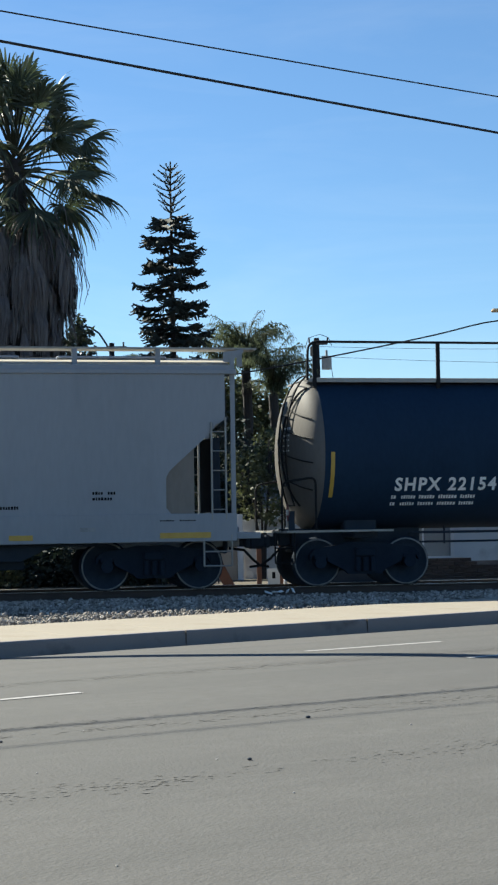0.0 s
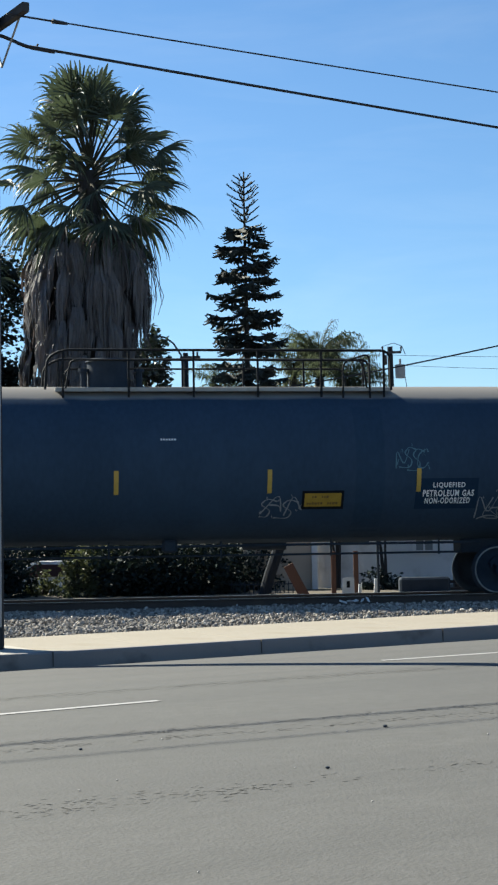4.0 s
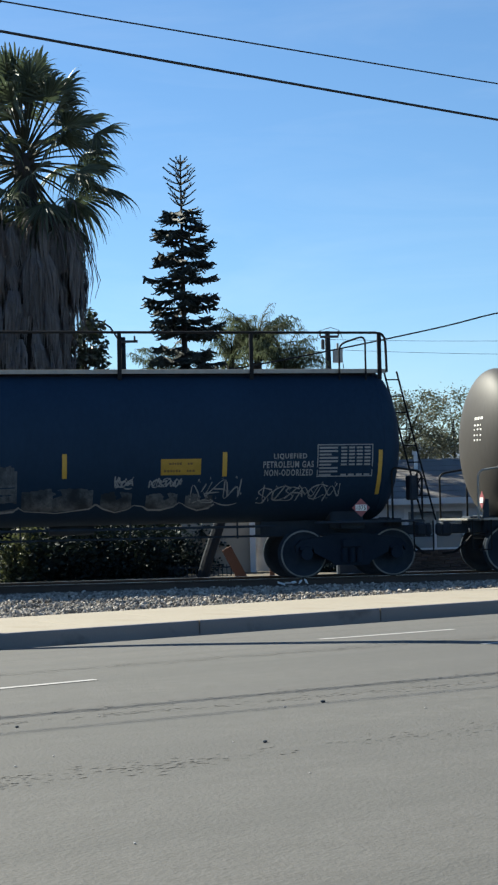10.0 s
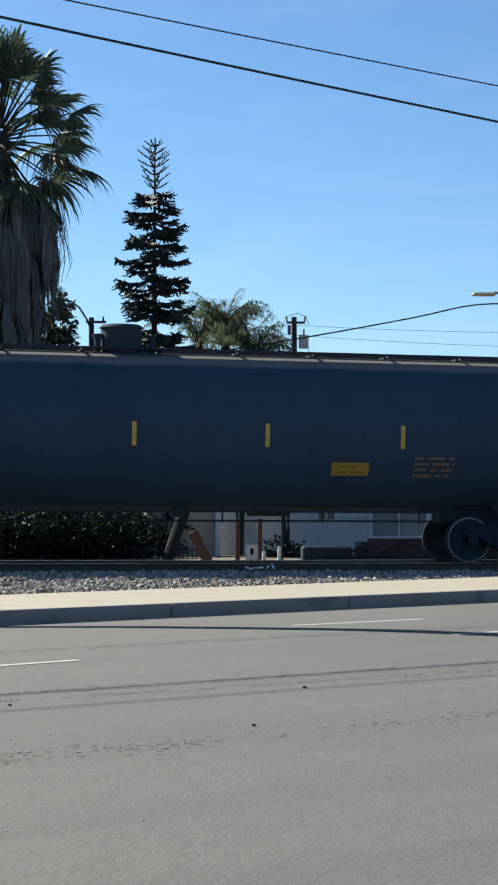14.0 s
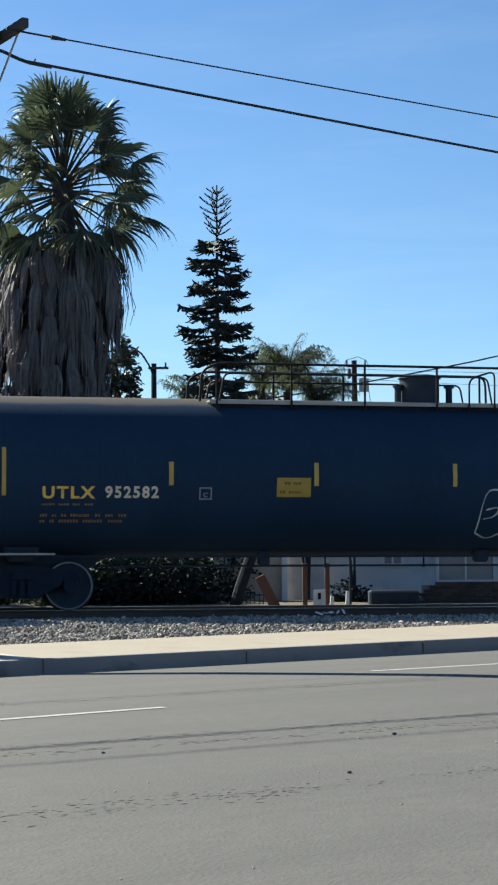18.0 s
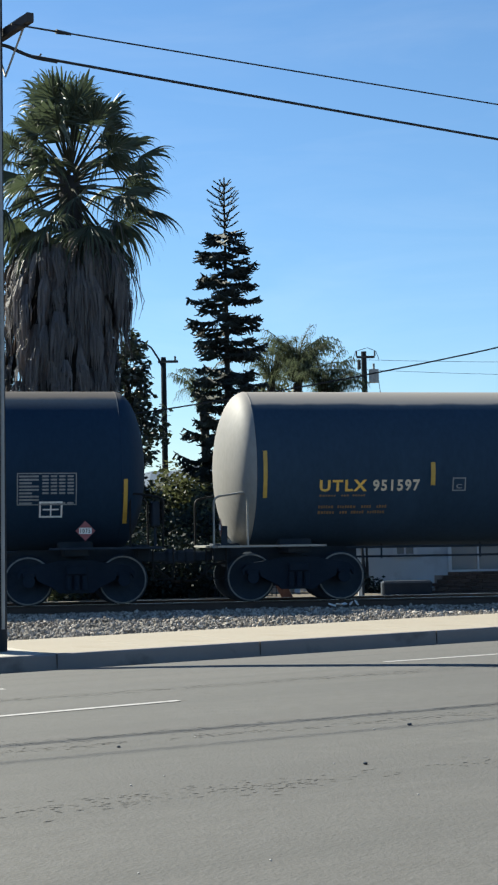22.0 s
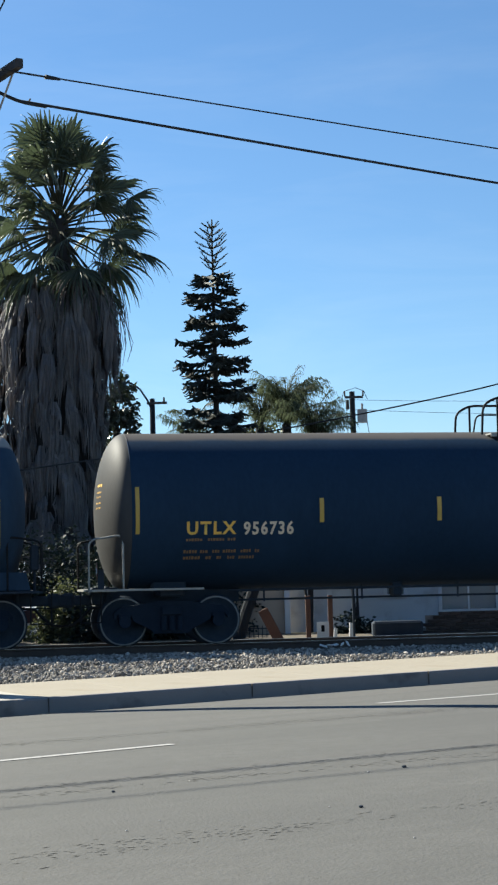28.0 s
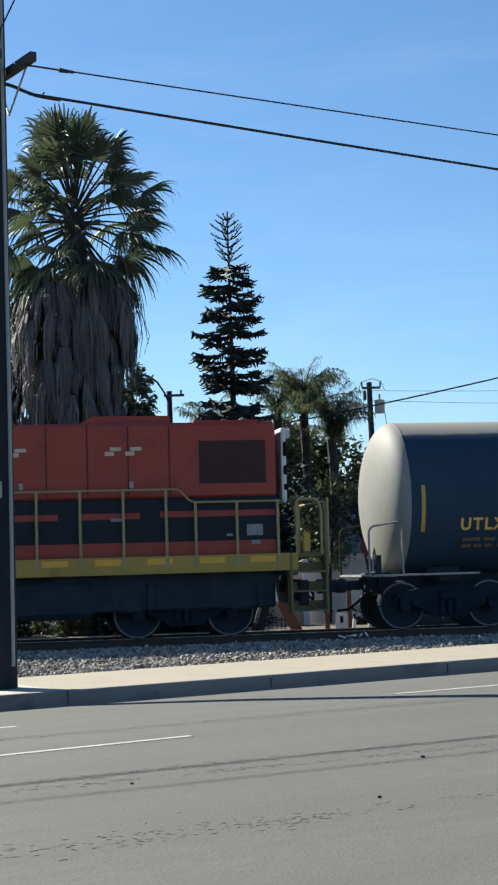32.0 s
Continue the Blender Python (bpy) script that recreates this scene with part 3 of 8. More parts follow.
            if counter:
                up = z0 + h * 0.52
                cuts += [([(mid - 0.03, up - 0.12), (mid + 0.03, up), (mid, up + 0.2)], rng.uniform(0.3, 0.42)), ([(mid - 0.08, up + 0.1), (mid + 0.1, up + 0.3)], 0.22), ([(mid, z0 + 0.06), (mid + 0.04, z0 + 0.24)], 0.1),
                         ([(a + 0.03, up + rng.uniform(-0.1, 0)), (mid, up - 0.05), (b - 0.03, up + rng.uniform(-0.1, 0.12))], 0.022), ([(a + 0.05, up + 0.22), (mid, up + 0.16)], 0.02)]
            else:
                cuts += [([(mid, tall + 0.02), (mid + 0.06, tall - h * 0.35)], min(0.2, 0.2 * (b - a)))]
        fill = part("spray_paint", bm, paint("faded_silver_spray", (0.02, 0.03, 0.042), (0.15, 0.165, 0.185), 7.0, 0.6, fine=36, stretch=(1.5, 1.5, 0.16), spots=(0.0085, 0.018, 0.03), spot_at=(0.46, 0.62), spot_scale=1.6), car, "faded silver spray-painted letters")
        b2 = bmesh.new()
        stroke(b2, foot, 0.04, 0.009, wrap)
        part("outline", b2, M_FAINT, fill)
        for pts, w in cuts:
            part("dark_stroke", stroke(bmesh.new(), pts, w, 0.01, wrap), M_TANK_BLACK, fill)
        return fill
    if kind in ("scribble", "bubble", "arcs", "block", "wild"):
        w = {"scribble": 0.03, "bubble": 0.035, "arcs": 0.085, "block": 0.035, "wild": 0.035}[kind]
        for s in tag_strokes(kind, x0, x1, z0, z1, more[1]):
            stroke(bm, s, w, wrap=wrap)
        return part("spray_paint", bm, SPRAY[more[0]], car, "spray-painted scrawl")
    if kind == "brand":
        n, gap = 6, 0.05
        w = (x1 - x0 + gap) / n
        for i in range(n):
            a, b, q = x0 + w * i, x0 + w * (i + 1) - gap, 0.13
            rim(bm, a, b, z0, z1, q, wrap=wrap)
        return part("trade_mark", bm, M_WHITE, car, "row of white block shapes")


# wheels and trucks, built once and shared
def wheelset_mesh():
    bm = bmesh.new()
    for s in (-1, 1):
        prof = [(0.0, 0.09), (0.0, 0.14), (0.03, 0.16), (0.045, 0.38), (0.01, 0.42), (0.0, 0.442), (0.0, 0.474), (0.012, WHEEL_R), (0.10, WHEEL_R + 0.004), (0.115, WHEEL_R + 0.03), (0.135, WHEEL_R + 0.02), (0.135, 0.38), (0.09, 0.36), (0.09, 0.12), (0.13, 0.09)]
        lathe_x(bm, [(s * (0.83 - x), r) for x, r in prof], 40)
    rod(bm, (-1.02, 0, 0), (1.02, 0, 0), 0.085, 14)
    bmesh.ops.recalc_face_normals(bm, faces=bm.faces)
    bmesh.ops.rotate(bm, verts=bm.verts, cent=(0, 0, 0), matrix=Matrix.Rotation(radians(90), 3, "Z"))
    mesh = bpy.data.meshes.new("wheelset")
    mesh.materials.append(M_STEEL), mesh.materials.append(M_RIM)
    for f in bm.faces:
        f.smooth = True
        rr = math.hypot(f.calc_center_median().x, f.calc_center_median().z)
        f.material_index = 1 if 0.445 < rr < 0.48 and abs(f.calc_center_median().y) > 0.825 else 0
    bm.to_mesh(mesh)
    bm.free()
    return mesh


def side_frame_mesh():
    bm = bmesh.new()
    a = WHEELBASE / 2
    for y in (-1.0,):
        extrude(bm, [(-a - 0.22, 0.62), (-a - 0.2, 0.50), (-a - 0.13, 0.62), (-a + 0.13, 0.62), (-a + 0.16, 0.48), (-0.42, 0.3), (-0.34, 0.22), (0.34, 0.22), (0.42, 0.3), (a - 0.16, 0.48), (a - 0.13, 0.62), (a + 0.13, 0.62), (a + 0.2, 0.50), (a + 0.22, 0.62), (a + 0.1, 0.74), (0.5, 0.82), (0.3, 0.86), (-0.3, 0.86), (-0.5, 0.82), (-a - 0.1, 0.74)], y - 0.07, y + 0.07)
        for s in (-1, 1):
            rod(bm, (s * a, y - 0.14, WHEEL_Z), (s * a, y + 0.05, WHEEL_Z), 0.12, 14)
            box(bm, (s * a, y, 0.58), (0.26, 0.2, 0.1), bevel=0.02)
            for k in (0, 1, 2):
                rod(bm, (-0.16 + 0.16 * k, y - 0.1 * s, 0.28), (-0.16 + 0.16 * k, y - 0.1 * s, 0.56), 0.06, 10)
        box(bm, (0, y, 0.66), (0.42, 0.3, 0.18), bevel=0.03)
    mesh = bpy.data.meshes.new("side_frame")
    bm.to_mesh(mesh)
    bm.free()
    return mesh


WHEELSET, SIDEFRAME = wheelset_mesh(), side_frame_mesh()
bm = bmesh.new()
box(bm, (0, 0, 0.68), (0.36, 2.0, 0.26), bevel=0.04)
rod(bm, (0, 0, 0.8), (0, 0, 0.98), 0.2, 16)
for s in (-1, 1):
    box(bm, (s * 0.42, 0, 0.42), (0.1, 1.5, 0.1))
BOLSTER = bpy.data.meshes.new("bolster")
bm.to_mesh(BOLSTER)
bm.free()
spinning = []


def truck(car, x, index):
    t = base("truck", Matrix.Translation((x, 0, -0.05)), car)
    link("bolster", BOLSTER, M_CASTING, t)
    link("side_frame", SIDEFRAME, M_CASTING, t)
    far = link("side_frame", SIDEFRAME, M_CASTING, t)
    far.rotation_euler.z = math.pi
    for s in (-1, 1):
        w = link("wheelset", WHEELSET, None, t)
        spinning.append((w, s * WHEELBASE / 2, index))
    return t


def coupler(car, x, s):
    """Coupler, its shank, the striker and the hanging air hose at one end."""
    bm = bmesh.new()
    box(bm, (x + s * 0.2, 0, 0.84), (0.9, 0.16, 0.2), bevel=0.03)
    box(bm, (x + s * 0.66, 0.03, 0.84), (0.26, 0.34, 0.3), bevel=0.06)
    box(bm, (x + s * 0.82, -0.08, 0.84), (0.14, 0.12, 0.26), bevel=0.04)
    box(bm, (x - s * 0.1, 0, 0.86), (0.1, 0.7, 0.5), bevel=0.03)
    part("coupler", bm, M_UNDER, car)
    bm = bmesh.new()
    tube(bm, [(x - s * 0.05, -0.45, 0.72), (x + s * 0.25, -0.5, 0.68), (x + s * 0.42, -0.48, 0.5), (x + s * 0.6, -0.4, 0.36), (x + s * 0.8, -0.25, 0.33)], 0.028, 8)
    part("air_hose", bm, M_BLACKPIPE, car)


def hoop(pts, r=0.022, rad=0.14):
    return tube(bmesh.new(), bend(pts, rad), r, 8)


def tank_car(label, s0, half, shell, decals, index, deck=None, rails="centre", head_marks="W", trim=M_GALV, ladder=False, skirt=False, box_at=-2.2, head_tag=False, low=0.99, bogie=1.45):
    """A pressure tank car: shell, trucks, couplers, end rails, top platform with bonnet, underside gear and markings."""
    global TANK_R, TANK_Z
    TANK_R, TANK_Z = (4.21 - low) / 2, (4.21 + low) / 2
    car = tagged(base("tank_car", on_track(s0)), label, "tank car", group="cars of the freight train")
    e = 0.60
    cyl = half - e
    bm = bmesh.new()
    lathe_x(bm, [(-cyl, TANK_R), (0, TANK_R), (cyl, TANK_R)], 144, (0, 0, TANK_Z))
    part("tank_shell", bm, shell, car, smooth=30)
    for s in (-1, 1):
        bm = bmesh.new()
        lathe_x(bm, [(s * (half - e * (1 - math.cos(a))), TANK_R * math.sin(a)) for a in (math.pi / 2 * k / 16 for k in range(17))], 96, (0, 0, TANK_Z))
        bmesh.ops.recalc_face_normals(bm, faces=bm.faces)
        # left-hand heads face the sun and take the paler, sunlit paint
        part("tank_head", bm, (LIT_HEADS[shell.name] if index else LIT_HEADS["pale"]) if s < 0 else shell, car, smooth=40)
        bm = bmesh.new()
        lathe_x(bm, [(s * cyl - 0.02, TANK_R - 0.01), (s * cyl - 0.012, TANK_R + 0.004), (s * cyl + 0.012, TANK_R + 0.004), (s * cyl + 0.02, TANK_R - 0.01)], 96, (0, 0, TANK_Z))
        part("head_seam", bm, shell, car, smooth=30)
    for s in (-1, 1):
        truck(car, s * (half - bogie), index)
        coupler(car, s * (half - 0.1), s)
        # stub sill, end platform and bolster saddle
        bm = bmesh.new()
        box(bm, (s * (half - 1.4), 0, 0.92), (3.0, 0.55, 0.34), bevel=0.02)
        box(bm, (s * (half - bogie), 0, 0.98), (0.5, 2.4, 0.18), bevel=0.03)
        box(bm, (s * (half - bogie), 0, 1.16), (0.7, 1.5, 0.3), bevel=0.04)
        part("stub_sill", bm, M_UNDER, car)
        bm = bmesh.new()
        box(bm, (s * (half - 0.02), 0, 1.03), (0.55, 2.7, 0.04))
        box(bm, (s * (half - 0.9), -1.34, 1.04), (2.2, 0.22, 0.04))
        # sun on the left-hand platform and rail is put into their paler steel
        plat = part("end_platform", bm, M_GALV if s < 0 else M_UNDER, car)
        # end rail: an inverted U of pipe
        q = half
        bm = hoop([(s * (q + 0.24), -1.25, 1.03), (s * (q + 0.24), -1.28, 2.02), (s * (q - 0.42), -1.38, 2.12), (s * (q - 0.42), -1.4, 1.03)])
        part("end_rail", bm, trim if s < 0 else M_BLACKPIPE, car)
        part("end_rail", hoop([(s * (q + 0.24), 1.25, 1.03), (s * (q + 0.24), 1.28, 2.02), (s * (q - 0.42), 1.38, 2.12), (s * (q - 0.42), 1.4, 1.03)]), M_BLACKPIPE, car)
        bm = bmesh.new()
        for dy in (-1.38,):
            for z in (0.42, 0.72):
                tube(bm, [(s * (q + 0.02), dy, z), (s * (q + 0.42), dy, z)], 0.014, 6)
            for dx in (0.02, 0.42):
                tube(bm, [(s * (q + dx), dy, 0.42), (s * (q + dx), dy, 1.03)], 0.016, 6)
        part("sill_step", bm, M_BLACKPIPE, car)
    # hand brake at the right-hand end
    bm = bmesh.new()
    box(bm, (half + 0.12, -0.95, 1.7), (0.16, 0.36, 0.5), bevel=0.03)
    tube(bm, [(half + 0.12, -0.95, 1.03), (half + 0.12, -0.95, 1.6)], 0.03, 8)
    part("brake_housing", bm, M_UNDER, car)
    bm = bmesh.new()
    tube(bm, [(half + 0.26 , -0.98 + 0.24 * math.cos(a), 1.78 + 0.24 * math.sin(a)) for a in (2 * math.pi * k / 20 for k in range(20))], 0.018, 6, True)
    for k in range(5):
        a = 2 * math.pi * k / 5
        rod(bm, (half + 0.24, -0.98, 1.78), (half + 0.26, -0.98 + 0.24 * math.cos(a), 1.78 + 0.24 * math.sin(a)), 0.012, 6)
    part("brake_wheel", bm, M_BLACKPIPE, car)
    if skirt:
        bm = bmesh.new()
        extrude(bm, [(half - 1.15, 1.08), (half + 0.02, 1.08), (half - 0.06, 1.42), (half - 1.1, 1.45)], -1.32, -1.0)
        part("head_bracket", bm, shell, car)
    # pipes and gear under the shell
    bm = bmesh.new()
    tube(bm, [(-half + 2.6, -0.55, 0.98), (half - 2.6, -0.55, 0.98)], 0.03, 6)
    tube(bm, [(-half + 2.6, -0.2, 0.78), (half - 2.6, -0.2, 0.78)], 0.025, 6)
    for k in range(7):
        x = -half + 3.4 + k * (2 * half - 6.8) / 6
        rod(bm, (x, -0.4, 1.2), (x, -0.4, 0.74), 0.02, 6)
    part("brake_pipe", bm, M_UNDER, car)
    bm = bmesh.new()
    box(bm, (box_at + 3.4, -0.5, 0.98), (0.3, 0.25, 0.26), bevel=0.05)
    part("brake_valve", bm, M_UNDER, car)
    part("air_reservoir", rod(bmesh.new(), (box_at + 5.0, 0.3, 1.0), (box_at + 5.9, 0.3, 1.0), 0.13, 16), M_UNDER, car)
    part("brake_cylinder", box(bmesh.new(), (box_at - 1.2, -0.4, 0.95), (0.22, 0.3, 0.3), bevel=0.03), M_UNDER, car)
    bm = bmesh.new()
    for z0, y in ((1.16, -0.42), (1.16, 0.42)):
        box(bm, (0, y, z0), (2 * cyl - 2.2, 0.05, 0.06))
    part("bottom_rail", bm, shell, car)
    # top platform, railing and bonnet
    top = TANK_Z + TANK_R
    if deck:
        x0, x1 = deck
        bm = bmesh.new()
        for y in (-0.72, 0.72):
            box(bm, ((x0 + x1) / 2, y, top - 0.10), (x1 - x0, 0.36, 0.035))
        box(bm, ((x0 + x1) / 2, -0.9, top - 0.12), (x1 - x0, 0.03, 0.08))
        part("walkway", bm, M_GALV, car)
        n = max(3, round((x1 - x0) / (1.45 if rails != "full" else 2.65)))
        sides = (-0.92,) if rails == "full" else (-0.92, 0.92)
        for y in sides:
            for k in range(n + 1):
                x = x0 + 0.15 + (x1 - x0 - 0.3) * k / n
                post = bmesh.new()
                if rails == "full":
                    box(post, (x, y, top + 0.19), (0.08, 0.04, 0.94))
                else:
                    rod(post, (x, y, top - 0.28), (x, y, top + 0.66), 0.024, 6)
                part("railing_post", post, M_BLACKPIPE, car)
        for y in sides:
            ends = [(x0 - 0.2, y, top - 0.12), (x0 - 0.16, y, top + 0.5), (x0 + 0.15, y, top + 0.66)] if rails != "full" else [(x0, y, top - 0.12), (x0 + 0.02, y, top + 0.66)]
            part("handrail", hoop(ends + [(x1 - 0.02, y, top + 0.66), (x1, y, top - 0.14)], 0.026, 0.2), M_BLACKPIPE, car)
            if rails != "full":
                part("mid_rail", hoop([(x0 + 0.2, y, top - 0.1), (x0 + 0.3, y, top + 0.46), (x1 - 0.6, y, top + 0.46), (x1 - 0.5, y, top - 0.1)], 0.02, 0.14), M_BLACKPIPE, car)
        for y in (-0.5,):
            part("grab_hoop", hoop([(x1 - 1.0, -0.95, top - 0.3), (x1 - 1.0, -0.95, top + 0.42), (x1 - 0.45, -0.95, top + 0.6), (x1 - 0.45, -0.95, top - 0.3)], 0.02, 0.15), M_BLACKPIPE, car)
    bm = bmesh.new()
    rod(bm, (0.05, 0, top - 0.1), (0.05, 0, top + 0.5), 0.42, 28)
    rod(bm, (0.05, 0, top + 0.5), (0.05, 0, top + 0.56), 0.46, 28, 0.40)
    bonnet = part("bonnet", bm, M_UNDER, car, smooth=40)
    for dx in (-0.5, 0.62):
        bm = bmesh.new()
        rod(bm, (0.05 + dx, -0.1, top - 0.05), (0.05 + dx, -0.1, top + 0.3), 0.07, 10)
        rod(bm, (0.05 + dx, -0.1, top + 0.3), (0.05 + dx, -0.1, top + 0.36), 0.11, 10)
        part("relief_valve", bm, M_UNDER, car)
    if rails == "full":
        # straight ladder from the deck down past the right-hand head
        bm = bmesh.new()
        a, b = Vector((half - 0.35, -0.75, top - 0.12)), Vector((half + 0.3, -1.1, 1.03))
        for dx in (-0.0, 0.26):
            tube(bm, [a + Vector((dx, -0.1 * dx, 0)), b + Vector((dx, -0.1 * dx, 0))], 0.02, 6)
        for k in range(9):
            p = a.lerp(b, (k + 0.5) / 9)
            rod(bm, p, p + Vector((0.26, -0.026, 0)), 0.014, 6)
        part("end_ladder", bm, M_BLACKPIPE, car)
    if ladder:
        # ladder that follows the curve of the left-hand head, and top hoops
        prof_h = [(a, (-half + e * (1 - math.sin(a)) - 0.07, TANK_Z + TANK_R * math.cos(a) + 0.02)) for a in (radians(8 + 9 * k) for k in range(15))]
        for sgn in (1, -1) if rails == "board" else (1,):
            bm = bmesh.new()
            for dy in (-0.66, -0.24):
                tube(bm, [(sgn * (x + e * 0.5 * (dy / TANK_R) ** 2), dy, z) for a, (x, z) in prof_h], 0.018, 6)
            for a, (x, z) in prof_h[::2]:
                rod(bm, (sgn * (x + 0.05), -0.67, z), (sgn * x, -0.23, z), 0.015, 6)
            part("head_ladder", bm, M_BLACKPIPE, car)
            for dx in (0.35, 0.62) if rails != "full" else ():
                bm = bmesh.new()
                tube(bm, bend([(sgn * (-half + dx), -0.66, top - 0.2), (sgn * (-half + dx), -0.66, top + 0.46), (sgn * (-half + dx), -0.24, top + 0.46), (sgn * (-half + dx), -0.24, top - 0.1)], 0.1), 0.018, 6)
                part("grab_hoop", bm, M_BLACKPIPE, car)
    if ladder and rails == "full":
        # curved handrail down the near side of the head, on stand-offs that run out to the seam
        on_head = lambda y, z, lift: (-half + e * (1 - math.sqrt(max(0.0, 1 - (y * y + (z - TANK_Z) ** 2) / TANK_R ** 2))) - lift, y, z)
        rail_y = lambda z: -0.36 - 0.3 * (z - 2.75) ** 2
        bm = bmesh.new()
        tube(bm, [on_head(rail_y(z), z, 0.05) for z in (3.95 - 0.12 * k for k in range(21))], 0.022, 6)
        rail_part = part("head_handrail", bm, M_BLACKPIPE, car)
        for z in (3.5, 3.1, 2.62, 2.08):
            bm = bmesh.new()
            y0 = rail_y(z)
            y1 = -0.93 * math.sqrt(TANK_R ** 2 - (z - 0.22 - TANK_Z) ** 2)
            tube(bm, [on_head(y0 + (y1 - y0) * k / 6, z - 0.22 * k / 6, 0.022) for k in range(7)], 0.014, 6)
            part("stand_off", bm, M_BLACKPIPE, rail_part)
    if rails == "board":
        bm = bmesh.new()
        for k in range(12):
            x = -half + 0.9 + k * (2 * half - 1.8) / 11
            box(bm, (x, 0, top + 0.01), (0.05, 1.3, 0.05))
        for y in (-0.55, -0.25, 0.25, 0.55):
            box(bm, (0, y, top + 0.05), (2 * half - 1.4, 0.16, 0.03))
        part("running_board", bm, M_UNDER, car)
    # small writing on the sunlit head
    bm = bmesh.new()
    rng = random.Random(index)
    for k, z in enumerate((3.1, 2.97, 2.88, 2.76, 2.66)):
        d = math.asin((z - TANK_Z) / TANK_R)
        for j in range(3):
            a0 = -0.22 - 0.09 * j
            w = 0.06 if k == 0 else rng.uniform(0.02, 0.055)
            quad = []
            for aa, zz in ((a0, z), (a0 - w, z), (a0 - w, z + (0.055 if k == 0 else 0.032)), (a0, z + (0.055 if k == 0 else 0.032))):
                y = TANK_R * math.sin(aa)
                r2 = min(0.999, (y * y + (zz - TANK_Z) ** 2) / TANK_R ** 2)
                quad.append(bm.verts.new((-half + e * (1 - math.sqrt(1 - r2)) - 0.006, y, zz)))
            bm.faces.new(quad)
    if head_marks == "D":
        bm.free()
    else:
        tagged(part("small_writing", bm, TONES[head_marks], car), kind="stuff")
    if head_tag:
        # looping scrawl sprayed down the curve of the head
        bm = bmesh.new()
        pts = []
        for k in range(61):
            u = k / 60
            y, z = -1.04 - 0.14 * u + 0.17 * math.sin(u * 31) * (0.6 + 0.4 * u), 3.3 - 1.15 * u + 0.09 * math.cos(u * 25)
            r2 = min(0.985, (y * y + (z - TANK_Z) ** 2) / TANK_R ** 2)
            pts.append((-half + e * (1 - math.sqrt(1 - r2)) - 0.012, y, z))
        tube(bm, pts, 0.02, 5)
        part("spray_paint", bm, M_WHITE, car, "white scrawl on the tank head")
    bm = bmesh.new()
    hx, r = -half - 0.06, 0.19
    for k, (a, b) in enumerate(((-1, 0), (0, -1), (1, 0), (0, 1))):
        bm.verts.new((hx, -0.95 + r * a, 1.42 + r * b))
        bm.verts.new((hx + 0.01, -0.95 + r * a, 1.42 + r * b))
    vs = list(bm.verts)
    bm.faces.new(vs[0::2]), bm.faces.new(vs[1::2])
    end_card = part("placard", bm, M_REDDISH, car, "pink and white diamond placard")
    part("bracket", box(bmesh.new(), (hx + 0.08, -0.95, 1.25), (0.12, 0.06, 0.4)), M_UNDER, end_card)
    bm = bmesh.new()
    box(bm, (hx - 0.006, -0.95, 1.42), (0.006, 0.2, 0.11))
    part("band", bm, M_WHITE, end_card)
    for d in decals:
        decal(car, *d)
    return car


def strips(xs, z0, z1, ends, ez0, ez1):
    """Yellow reflector strips: short ones along the side, tall ones near the ends."""
    return [("strip", x - 0.045, x + 0.045, z0, z1) for x in xs] + [("strip", x - 0.04, x + 0.04, ez0, ez1) for x in ends]


def tank_paint(name, c, lit_top, edge, spec=0.04, rough=0.7):
    """Weathered tank paint; the sunlit strip along the top is put into its colour."""
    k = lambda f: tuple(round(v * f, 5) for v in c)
    return paint(name, k(0.85), k(1.12), 0.5, rough, bump=0.015, fine=14, stretch=(1, 1, 0.4), spots=k(1.35), spot_at=(0.58, 0.85), spot_scale=0.7, spec=spec, lit_top=(lit_top, edge))


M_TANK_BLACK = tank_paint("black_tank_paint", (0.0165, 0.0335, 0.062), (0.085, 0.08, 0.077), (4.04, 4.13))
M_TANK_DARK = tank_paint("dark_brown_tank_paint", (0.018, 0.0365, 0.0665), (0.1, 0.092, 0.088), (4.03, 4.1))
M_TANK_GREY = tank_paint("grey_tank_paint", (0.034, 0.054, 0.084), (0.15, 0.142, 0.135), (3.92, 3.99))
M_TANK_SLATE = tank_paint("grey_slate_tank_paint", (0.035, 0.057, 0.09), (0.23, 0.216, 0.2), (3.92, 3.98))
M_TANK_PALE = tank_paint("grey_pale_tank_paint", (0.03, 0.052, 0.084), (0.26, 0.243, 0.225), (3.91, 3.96))
